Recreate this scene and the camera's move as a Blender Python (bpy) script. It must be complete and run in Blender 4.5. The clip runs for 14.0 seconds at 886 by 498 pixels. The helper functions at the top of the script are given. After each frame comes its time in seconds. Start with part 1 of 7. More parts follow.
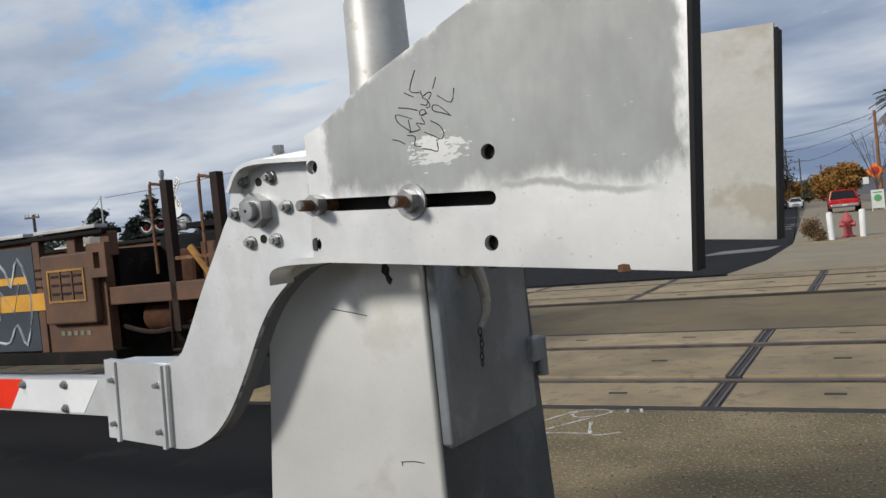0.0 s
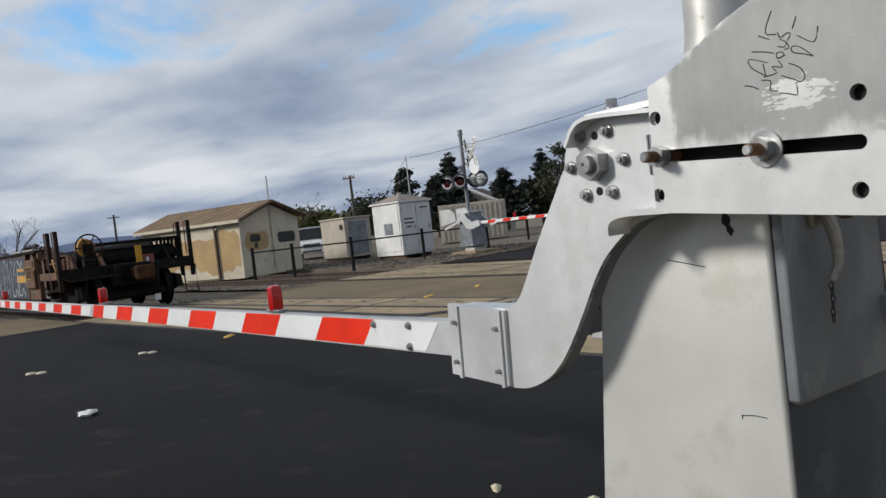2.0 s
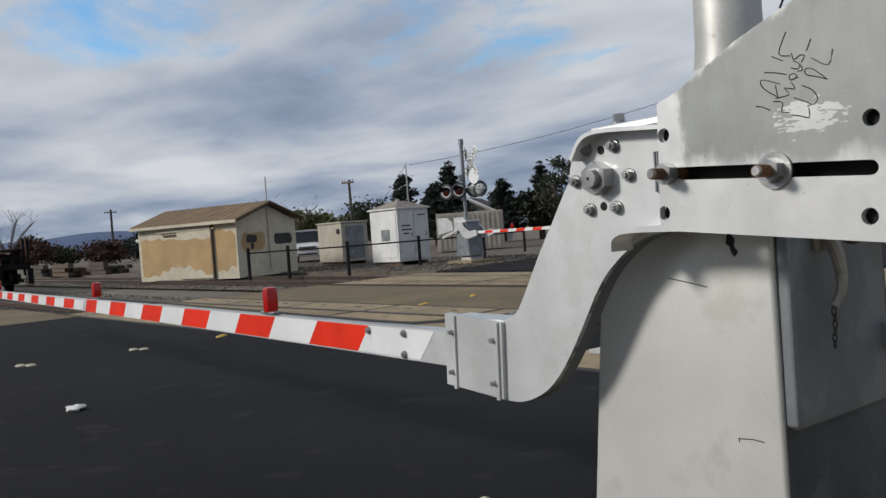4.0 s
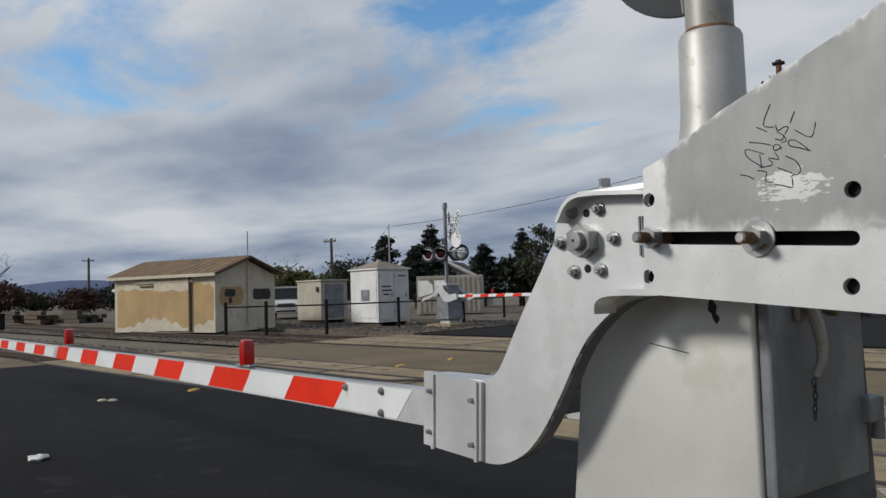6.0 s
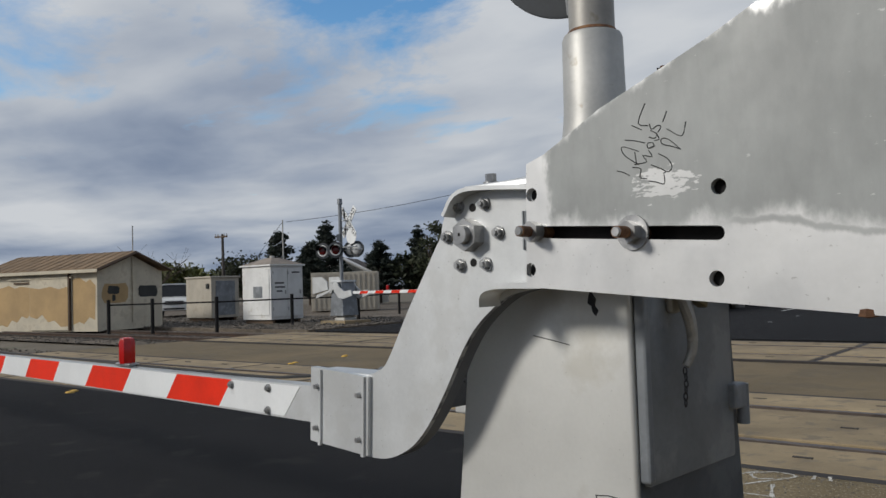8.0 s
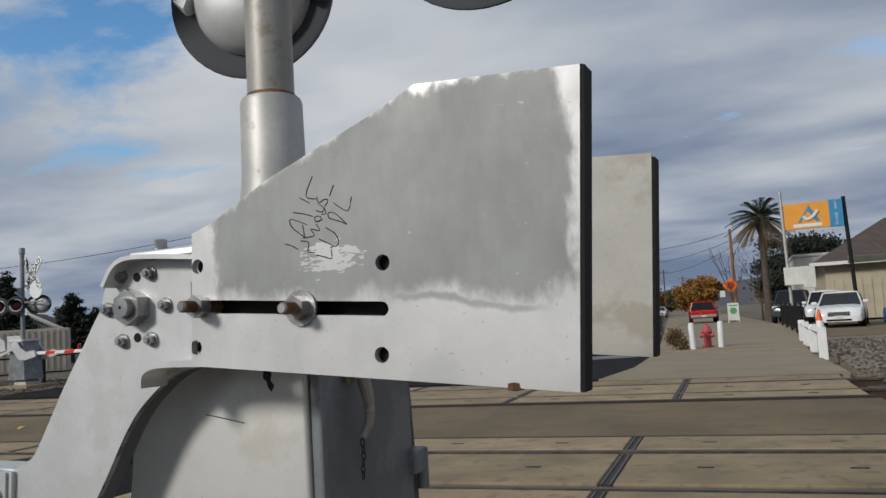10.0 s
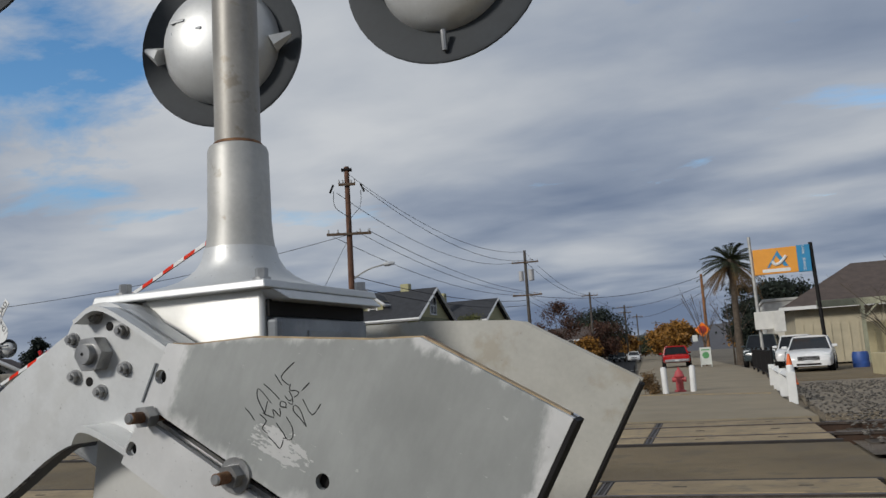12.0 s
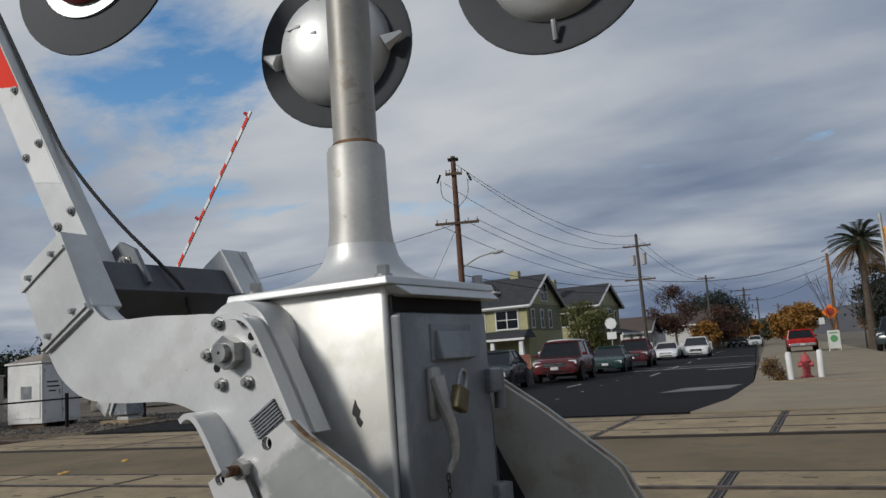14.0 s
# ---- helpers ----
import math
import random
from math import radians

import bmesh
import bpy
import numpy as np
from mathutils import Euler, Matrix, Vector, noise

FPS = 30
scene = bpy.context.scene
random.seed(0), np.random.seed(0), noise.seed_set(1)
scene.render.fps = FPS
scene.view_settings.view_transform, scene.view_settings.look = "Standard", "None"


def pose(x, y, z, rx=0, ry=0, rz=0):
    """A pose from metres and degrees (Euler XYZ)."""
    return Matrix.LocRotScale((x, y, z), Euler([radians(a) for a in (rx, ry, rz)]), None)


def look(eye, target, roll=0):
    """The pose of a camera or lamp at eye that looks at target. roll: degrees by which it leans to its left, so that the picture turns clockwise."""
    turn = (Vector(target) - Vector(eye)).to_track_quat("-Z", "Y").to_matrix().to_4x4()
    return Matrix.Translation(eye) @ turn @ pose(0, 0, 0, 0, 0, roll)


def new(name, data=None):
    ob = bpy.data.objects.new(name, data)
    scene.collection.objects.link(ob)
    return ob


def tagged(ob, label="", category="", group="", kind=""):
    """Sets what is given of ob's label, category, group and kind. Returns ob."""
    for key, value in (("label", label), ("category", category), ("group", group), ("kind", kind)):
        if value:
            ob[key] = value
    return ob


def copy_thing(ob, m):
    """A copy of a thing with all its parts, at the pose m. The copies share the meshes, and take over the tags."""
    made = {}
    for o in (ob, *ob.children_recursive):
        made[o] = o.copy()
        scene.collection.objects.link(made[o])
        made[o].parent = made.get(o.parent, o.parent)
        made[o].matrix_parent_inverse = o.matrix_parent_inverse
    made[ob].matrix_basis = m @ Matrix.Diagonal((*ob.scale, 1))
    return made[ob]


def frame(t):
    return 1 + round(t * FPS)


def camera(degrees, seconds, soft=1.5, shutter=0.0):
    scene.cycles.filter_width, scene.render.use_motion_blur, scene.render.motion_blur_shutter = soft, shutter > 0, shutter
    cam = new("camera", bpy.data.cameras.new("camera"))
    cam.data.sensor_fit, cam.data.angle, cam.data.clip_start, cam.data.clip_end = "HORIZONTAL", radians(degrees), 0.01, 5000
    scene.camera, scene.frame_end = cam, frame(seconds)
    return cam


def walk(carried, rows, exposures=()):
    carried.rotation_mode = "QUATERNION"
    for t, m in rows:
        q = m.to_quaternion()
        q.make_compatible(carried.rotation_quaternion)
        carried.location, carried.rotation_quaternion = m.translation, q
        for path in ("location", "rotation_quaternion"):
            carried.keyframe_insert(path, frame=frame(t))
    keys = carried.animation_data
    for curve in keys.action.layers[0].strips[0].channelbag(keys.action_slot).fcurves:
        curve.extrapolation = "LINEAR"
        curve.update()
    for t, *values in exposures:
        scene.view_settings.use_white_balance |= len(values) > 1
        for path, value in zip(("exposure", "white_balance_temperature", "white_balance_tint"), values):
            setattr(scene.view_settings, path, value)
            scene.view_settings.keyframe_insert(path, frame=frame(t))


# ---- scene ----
cam = camera(57.6, 14.0)

PATH = [
    (0, (1.466, -1.385, 1.177), (0.364, 0.283, 1.144), -5.8),
    (0.5, (1.451, -1.427, 1.191), (0.091, 0.038, 1.12), -5.2),
    (1, (1.421, -1.449, 1.187), (-0.122, -0.182, 1.06), -5.7),
    (1.5, (1.42, -1.487, 1.186), (-0.215, -0.339, 1.095), -6.2),
    (2, (1.421, -1.501, 1.183), (-0.196, -0.325, 1.114), -6.5),
    (2.5, (1.403, -1.499, 1.179), (-0.208, -0.316, 1.121), -4.9),
    (2.7, (1.401, -1.498, 1.178), (-0.206, -0.308, 1.113), -4.7),
    (4.8, (1.399, -1.504, 1.188), (-0.212, -0.318, 1.202), -3.0),
    (5, (1.413, -1.516, 1.172), (-0.164, -0.292, 1.285), -2.2),
    (5.5, (1.399, -1.516, 1.168), (-0.242, -0.374, 1.226), -2.8),
    (6, (1.391, -1.506, 1.167), (-0.183, -0.277, 1.272), -1.7),
    (6.5, (1.39, -1.519, 1.166), (-0.151, -0.246, 1.222), -2.1),
    (7, (1.399, -1.522, 1.163), (-0.113, -0.217, 1.265), -1.0),
    (7.5, (1.407, -1.53, 1.165), (-0.212, -0.356, 1.195), -2.9),
    (8, (1.402, -1.486, 1.159), (-0.002, -0.064, 1.248), -1.8),
    (8.5, (1.4, -1.435, 1.155), (0.273, 0.215, 1.251), -1.0),
    (8.7, (1.404, -1.425, 1.157), (0.365, 0.28, 1.263), -1.0),
    (10.8, (1.471, -1.378, 1.226), (0.666, 0.442, 1.421), -3.6),
    (11, (1.477, -1.406, 1.205), (0.663, 0.408, 1.422), -3.5),
    (11.5, (1.459, -1.394, 1.209), (0.716, 0.431, 1.556), -3.4),
    (12, (1.492, -1.417, 1.204), (0.738, 0.414, 1.488), -3.5),
    (12.5, (1.453, -1.382, 1.209), (0.749, 0.466, 1.504), -3.2),
    (13, (1.482, -1.411, 1.205), (0.747, 0.427, 1.489), -3.4),
    (13.5, (1.479, -1.411, 1.209), (0.589, 0.364, 1.451), -5.9),
    (14, (1.48, -1.44, 1.218), (0.484, 0.273, 1.489), -4.1),
]
walk(cam, [(t, look(eye, target, roll)) for t, eye, target, roll in PATH], [(0.0, 0.0), (2.7, -0.08), (5.0, -0.27), (8.7, -0.34), (11.0, -0.38), (14.0, -0.46)])

# ---- light ----
SUN_TO = Vector((-0.43, -0.78, 0.45)).normalized()
world = bpy.data.worlds.new("sky")
scene.world = world
world.use_nodes = True
wn, wl = world.node_tree.nodes, world.node_tree.links
wn.clear()
w_out = wn.new("ShaderNodeOutputWorld")
w_bg = wn.new("ShaderNodeBackground")
w_sky = wn.new("ShaderNodeTexSky")
w_sky.sky_type = "NISHITA"
w_sky.sun_disc = False
w_sky.sun_elevation = math.asin(SUN_TO.z)
w_sky.sun_rotation = math.atan2(SUN_TO.x, SUN_TO.y)
w_co = wn.new("ShaderNodeTexCoord")
w_sep = wn.new("ShaderNodeSeparateXYZ")
wl.new(w_co.outputs["Generated"], w_sep.inputs[0])


def wmath(op, a, b=None, c=None):
    n = wn.new("ShaderNodeMath")
    n.operation = op
    for i, v in enumerate((a, b, c)):
        if v is None:
            continue
        if isinstance(v, (int, float)):
            n.inputs[i].default_value = v
        else:
            wl.new(v, n.inputs[i])
    return n.outputs[0]


# the cloud deck is a flat layer: directions are cast onto a plane overhead
w_up = wmath("ADD", wmath("MAXIMUM", w_sep.outputs[2], 0.0), 0.11)
w_px, w_py = wmath("DIVIDE", w_sep.outputs[0], w_up), wmath("DIVIDE", w_sep.outputs[1], w_up)
w_cmb = wn.new("ShaderNodeCombineXYZ")
wl.new(w_px, w_cmb.inputs[0])
wl.new(w_py, w_cmb.inputs[1])


def wnoise(scale, detail, rough, distort, shift=0.0):
    m = wn.new("ShaderNodeMapping")
    m.inputs["Location"].default_value = (shift, shift * 0.7, 0)
    m.inputs["Rotation"].default_value = (0, 0, 0.5)
    m.inputs["Scale"].default_value = (1.0, 1.35, 1.0)
    wl.new(w_cmb.outputs[0], m.inputs["Vector"])
    n = wn.new("ShaderNodeTexNoise")
    n.inputs["Scale"].default_value = scale
    n.inputs["Detail"].default_value = detail
    n.inputs["Roughness"].default_value = rough
    n.inputs["Distortion"].default_value = distort
    wl.new(m.outputs[0], n.inputs["Vector"])
    return n.outputs["Fac"]


def wramp(value, stops):
    r = wn.new("ShaderNodeValToRGB")
    e = r.color_ramp.elements
    e[0].position, e[0].color = stops[0][0], (*stops[0][1], 1)
    e[1].position, e[1].color = stops[-1][0], (*stops[-1][1], 1)
    for p, c in stops[1:-1]:
        e.new(p).color = (*c, 1)
    wl.new(value, r.inputs[0])
    return r.outputs[0]


def wmix(fac, a, b):
    n = wn.new("ShaderNodeMix")
    n.data_type = "RGBA"
    wl.new(fac, n.inputs["Factor"])
    wl.new(a, n.inputs["A"])
    wl.new(b, n.inputs["B"])
    return n.outputs["Result"]


# the cloud deck thins out to blue round two bearings, and its far bases are slate blue
def wtoward(direction, edge, gain):
    d = wn.new("ShaderNodeVectorMath")
    d.operation = "DOT_PRODUCT"
    wl.new(w_co.outputs["Generated"], d.inputs[0])
    d.inputs[1].default_value = Vector(direction).normalized()
    return wmath("MULTIPLY", wmath("MAXIMUM", wmath("SUBTRACT", d.outputs["Value"], edge), 0.0), gain)


w_thin = wmath("ADD", wtoward((-0.75, 0.575, 0.37), 0.972, 8.0), wtoward((-0.90, 0.30, 0.35), 0.975, 4.5))
w_low = wmath("MULTIPLY", wmath("MAXIMUM", wmath("SUBTRACT", 0.2, wmath("MAXIMUM", w_sep.outputs[2], 0.0)), 0.0), 1.2)
w_field = wmath("SUBTRACT", wmath("ADD", wnoise(1.3, 10, 0.6, 0.3, 4.6), wmath("ADD", w_low, 0.07)), w_thin)
w_cover = wramp(w_field, [(0.30, (0, 0, 0)), (0.47, (1, 1, 1))])
w_base = wmath("MULTIPLY", wmath("MAXIMUM", wmath("SUBTRACT", 0.17, wmath("MAXIMUM", w_sep.outputs[2], 0.0)), 0.0), 0.8)
w_west = wtoward((-0.94, 0.30, 0.2), 0.80, 0.5)
w_tone = wmath("ADD", wmath("MULTIPLY", wnoise(0.62, 7, 0.45, 0.2, 7.7), 0.83), wmath("MULTIPLY", wnoise(2.1, 7, 0.5, 0.4, 2.9), 0.17))
w_light = wmath("SUBTRACT", wmath("ADD", w_tone, w_west), w_base)
w_cloud = wramp(w_light, [(0.33, (2.5, 3.3, 4.9)), (0.46, (4.7, 5.5, 6.9)), (0.56, (7.0, 7.6, 8.5)), (0.67, (9.2, 9.6, 10.1))])
w_hs = wn.new("ShaderNodeHueSaturation")
w_hs.inputs["Saturation"].default_value = 1.35
w_hs.inputs["Value"].default_value = 2.5
wl.new(w_sky.outputs[0], w_hs.inputs["Color"])
wl.new(wmix(w_cover, w_hs.outputs[0], w_cloud), w_bg.inputs["Color"])
w_bg.inputs["Strength"].default_value = 0.08
wl.new(w_bg.outputs[0], w_out.inputs[0])

sun = new("sun", bpy.data.lights.new("sun", "SUN"))
sun.data.energy = 3.1
sun.data.angle = radians(10)
sun.data.color = (1.0, 0.96, 0.9)
sun.matrix_world = look(SUN_TO * 50, (0, 0, 0))


# ---- materials ----
def mat(name, base, rough=0.6, metal=0.0, scale=4.0, var=0.25, fine=60.0, bump=0.1, dist=0.01, tint=None, patch=0.0, patch_scale=2.0, patch_at=0.58, island=0.0, spec=0.5, each=0.0, dent=0.0, speck=0.0):
    m = bpy.data.materials.new(name)
    m.use_nodes = True
    n, l = m.node_tree.nodes, m.node_tree.links
    b = n["Principled BSDF"]
    b.inputs["Roughness"].default_value = rough
    b.inputs["Metallic"].default_value = metal
    b.inputs["Specular IOR Level"].default_value = spec
    co = n.new("ShaderNodeTexCoord")

    def nz(s, d=5):
        t = n.new("ShaderNodeTexNoise")
        t.inputs["Scale"].default_value = s
        t.inputs["Detail"].default_value = d
        t.inputs["Roughness"].default_value = 0.6
        l.new(co.outputs["Object"], t.inputs["Vector"])
        return t.outputs["Fac"]

    def mixc(f, a, bb, mode="MIX"):
        x = n.new("ShaderNodeMix")
        x.data_type = "RGBA"
        x.blend_type = mode
        if isinstance(f, float):
            x.inputs["Factor"].default_value = f
        else:
            l.new(f, x.inputs["Factor"])
        for k, v in (("A", a), ("B", bb)):
            if isinstance(v, tuple):
                x.inputs[k].default_value = (*v, 1)
            else:
                l.new(v, x.inputs[k])
        return x.outputs["Result"]

    def ramp(v, p0, p1):
        r = n.new("ShaderNodeMapRange")
        r.inputs["From Min"].default_value, r.inputs["From Max"].default_value = p0, p1
        l.new(v, r.inputs["Value"])
        return r.outputs[0]

    lo = tuple(c * (1 - var) for c in base)
    hi = tuple(min(1, c * (1 + var)) for c in base)
    big, small = nz(scale), nz(fine, 8)
    col = mixc(ramp(big, 0.35, 0.65), lo, hi)
    col = mixc(ramp(small, 0.3, 0.7), mixc(1.0, col, (1 - var * 0.6,) * 3, "MULTIPLY"), col)
    if tint and patch:
        pm = n.new("ShaderNodeMath")
        pm.operation = "MULTIPLY"
        l.new(ramp(nz(patch_scale, 9), patch_at, patch_at + 0.06), pm.inputs[0])
        pm.inputs[1].default_value = patch
        col = mixc(pm.outputs[0], col, tint)
    if speck:
        sm = n.new("ShaderNodeMath")
        sm.operation = "MULTIPLY"
        l.new(ramp(nz(120.0, 1), 0.745, 0.775), sm.inputs[0])
        sm.inputs[1].default_value = speck
        col = mixc(sm.outputs[0], col, (0.12, 0.11, 0.10))
    for on, node, out in ((island, "ShaderNodeNewGeometry", "Random Per Island"), (each, "ShaderNodeObjectInfo", "Random")):
        if on:
            g = n.new(node)
            col = mixc(ramp(g.outputs[out], 0, 1), mixc(1.0, col, (1 - on,) * 3, "MULTIPLY"), col)
    l.new(col, b.inputs["Base Color"])
    rr = n.new("ShaderNodeMapRange")
    rr.inputs["To Min"].default_value, rr.inputs["To Max"].default_value = max(0.03, rough - 0.1), min(1, rough + 0.12)
    l.new(big, rr.inputs["Value"])
    l.new(rr.outputs[0], b.inputs["Roughness"])
    if dent:
        db = n.new("ShaderNodeBump")
        db.inputs["Strength"].default_value = dent
        db.inputs["Distance"].default_value = 0.02
        l.new(nz(6.0, 2), db.inputs["Height"])
        l.new(db.outputs[0], b.inputs["Normal"])
    if bump:
        bp = n.new("ShaderNodeBump")
        if dent:
            l.new(db.outputs[0], bp.inputs["Normal"])
        bp.inputs["Strength"].default_value = bump
        bp.inputs["Distance"].default_value = dist
        l.new(small, bp.inputs["Height"])
        l.new(bp.outputs[0], b.inputs["Normal"])
    return m


def worn_plate(name, pale, grey):
    """Pale metallic paint with a rolled-on grey field that is worn through along its edges."""
    m = mat(name, pale, 0.42, 0.2, 3.0, 0.08, 70, 0.05, 0.003, dent=0.1, speck=0.35)
    n, l = m.node_tree.nodes, m.node_tree.links
    b = n["Principled BSDF"]
    pale_col = b.inputs["Base Color"].links[0].from_socket
    co = n.new("ShaderNodeTexCoord")
    sep = n.new("ShaderNodeSeparateXYZ")
    l.new(co.outputs["Object"], sep.inputs[0])
    X, Z = sep.outputs[0], sep.outputs[2]

    def mm(op, a, c):
        k = n.new("ShaderNodeMath")
        k.operation = op
        for i, v in enumerate((a, c)):
            if isinstance(v, (int, float)):
                k.inputs[i].default_value = v
            else:
                l.new(v, k.inputs[i])
        return k.outputs[0]

    def line(ax, az, c):
        return mm("ADD", mm("ADD", mm("MULTIPLY", X, ax), mm("MULTIPLY", Z, az)), c)

    def noise(scale, stretch, detail=6):
        mp = n.new("ShaderNodeMapping")
        mp.inputs["Scale"].default_value = stretch
        l.new(co.outputs["Object"], mp.inputs["Vector"])
        t = n.new("ShaderNodeTexNoise")
        t.inputs["Scale"].default_value = scale
        t.inputs["Detail"].default_value = detail
        t.inputs["Roughness"].default_value = 0.62
        l.new(mp.outputs[0], t.inputs["Vector"])
        return t.outputs["Fac"]

    def step(v, lo, hi, a=0.0, c=1.0):
        r = n.new("ShaderNodeMapRange")
        r.interpolation_type = "SMOOTHSTEP"
        for k, q in zip(("From Min", "From Max", "To Min", "To Max"), (lo, hi, a, c)):
            r.inputs[k].default_value = q
        l.new(v, r.inputs["Value"])
        return r.outputs[0]

    # inside distances from the four edges of the grey field
    low = line(0.045, 1.0, -0.012)
    left = line(1.0, -0.02, -0.335)
    slope = line(0.397, -0.918, 0.0)
    right = line(-1.0, -0.06, 1.069)
    top = line(0.0, -1.0, 0.343)
    wob = mm("MULTIPLY", mm("SUBTRACT", noise(9, (1.0, 1, 0.55)), 0.5), 0.11)
    rag = mm("MULTIPLY", mm("SUBTRACT", noise(34, (1.0, 1, 0.5), 9), 0.5), 0.05)
    f_low = step(mm("ADD", low, mm("ADD", wob, rag)), -0.022, 0.022)
    side = mm("MINIMUM", mm("MINIMUM", left, right), mm("MINIMUM", top, mm("ADD", slope, 0.014)))
    f_side = step(mm("ADD", side, mm("ADD", mm("MULTIPLY", wob, 0.6), mm("MULTIPLY", rag, 1.3))), -0.012, 0.016)
    field = mm("MULTIPLY", f_low, f_side)
    # a worn-through patch, in short level scrapes, and small flakes
    px, pz = mm("MULTIPLY", mm("ADD", X, -0.605), 15.0), mm("MULTIPLY", mm("ADD", Z, -0.058), 32.0)
    near = mm("SUBTRACT", 1.0, mm("ADD", mm("MULTIPLY", px, px), mm("MULTIPLY", pz, pz)))
    worn = step(mm("ADD", near, mm("MULTIPLY", mm("SUBTRACT", noise(62, (0.5, 1, 1.5), 9), 0.5), 7.0)), 0.2, 0.4)
    flake = step(noise(60, (0.6, 1, 1.4), 4), 0.69, 0.72)
    field = mm("MULTIPLY", field, mm("SUBTRACT", 1.0, mm("MAXIMUM", mm("MULTIPLY", worn, 0.75), mm("MULTIPLY", flake, 0.4))))
    # a long thin smear below the field
    smear = mm("ADD", line(0.13, 1.0, -0.072), mm("MULTIPLY", wob, 0.45))
    smear = step(mm("ABSOLUTE", smear, 0.0), 0.011, 0.002, 0.0, 0.75)
    smear = mm("MULTIPLY", smear, mm("MULTIPLY", step(X, 0.70, 0.74), step(X, 1.03, 0.96)))
    field = mm("MAXIMUM", field, smear)
    tone = mm("MULTIPLY", step(noise(4.5, (1, 1, 0.8)), 0.3, 0.7, 0.88, 1.13), step(noise(26, (1.6, 1, 0.5), 8), 0.35, 0.65, 0.965, 1.035))
    gc = n.new("ShaderNodeMix")
    gc.data_type = "RGBA"
    gc.blend_type = "MULTIPLY"
    gc.inputs["Factor"].default_value = 1.0
    gc.inputs["A"].default_value = (*grey, 1)
    l.new(tone, gc.inputs["B"])
    mx = n.new("ShaderNodeMix")
    mx.data_type = "RGBA"
    l.new(field, mx.inputs["Factor"])
    l.new(pale_col, mx.inputs["A"])
    l.new(gc.outputs["Result"], mx.inputs["B"])
    l.new(mx.outputs["Result"], b.inputs["Base Color"])
    rg = mm("ADD", step(noise(7, (1, 1, 0.6)), 0.35, 0.65, 0.3, 0.44), mm("MULTIPLY", field, 0.14))
    l.new(rg, b.inputs["Roughness"])
    l.new(step(field, 0.0, 1.0, 0.25, 0.05), b.inputs["Metallic"])
    return m


def glow(name, colour, strength):
    m = mat(name, colour, 0.3, var=0.05, bump=0)
    b = m.node_tree.nodes["Principled BSDF"]
    b.inputs["Emission Color"].default_value = (*colour, 1)
    b.inputs["Emission Strength"].default_value = strength
    return m


M_ALU = mat("aluminium paint", (0.58, 0.59, 0.585), 0.42, 0.35, 2.6, 0.10, 90, 0.05, 0.003, (0.49, 0.49, 0.47), 0.4, 3.4, 0.56, dent=0.14, speck=0.4)
M_HOUSE = mat("worn aluminium paint", (0.66, 0.655, 0.62), 0.36, 0.3, 2.0, 0.07, 90, 0.04, 0.003, (0.50, 0.48, 0.42), 0.6, 2.2, 0.52, dent=0.1, speck=0.4)
M_PLATE = worn_plate("two-tone worn plate paint", (0.60, 0.60, 0.59), (0.265, 0.276, 0.268))
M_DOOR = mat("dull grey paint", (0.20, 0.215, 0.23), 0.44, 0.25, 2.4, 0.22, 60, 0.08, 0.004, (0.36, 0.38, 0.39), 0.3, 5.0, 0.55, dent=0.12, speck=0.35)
M_CHANNEL = mat("dark grey channel paint and flange shade", (0.075, 0.08, 0.09), 0.5, 0.1, 4, 0.25, 60, 0.1, 0.003)
M_LEVER = mat("worn cast aluminium", (0.36, 0.35, 0.32), 0.45, 0.4, 9, 0.2, 80, 0.1, 0.003, (0.2, 0.19, 0.17), 0.5, 14, 0.55)
M_FARPLATE = mat("pale plate paint with faint brown stains", (0.41, 0.405, 0.37), 0.5, 0.15, 2.2, 0.14, 70, 0.05, 0.003, (0.30, 0.265, 0.2), 0.6, 3.6, 0.55, dent=0.08, speck=0.35)
M_DIMLENS = mat("unlit dark red lens", (0.075, 0.004, 0.004), 0.2, 0, 6, 0.15, 90, 0.2, 0.002)
M_APRON = mat("grey worn patch of asphalt", (0.17, 0.165, 0.155), 0.9, 0, 1.2, 0.2, 80, 0.3, 0.006)
M_PIPE = mat("galvanised pipe", (0.45, 0.445, 0.42), 0.5, 0.4, 3.0, 0.18, 80, 0.08, 0.003, (0.23, 0.195, 0.14), 0.6, 16.0, 0.63)
M_MAST = mat("weathered mast steel", (0.34, 0.325, 0.295), 0.5, 0.35, 3.0, 0.2, 80, 0.08, 0.003, (0.19, 0.155, 0.11), 0.6, 14.0, 0.6)
M_STEEL = mat("zinc bolt", (0.36, 0.36, 0.355), 0.34, 0.75, 20, 0.2, 200, 0.05, 0.002)
M_RUST = mat("rusty steel", (0.16, 0.075, 0.035), 0.8, 0.2, 14, 0.45, 160, 0.4, 0.004, (0.30, 0.16, 0.07), 0.6, 18, 0.52)
# this black also stands in for shade in the holes, slot and hood gap
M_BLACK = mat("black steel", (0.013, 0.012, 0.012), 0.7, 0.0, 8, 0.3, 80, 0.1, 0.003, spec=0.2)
M_RUBBER = mat("black rubber", (0.02, 0.02, 0.02), 0.7, 0.0, 8, 0.3, 80, 0.1, 0.003)
M_RED = mat("red reflective sheet", (0.74, 0.028, 0.006), 0.55, 0.0, 4, 0.12, 80, 0.03, 0.001, spec=0.2)
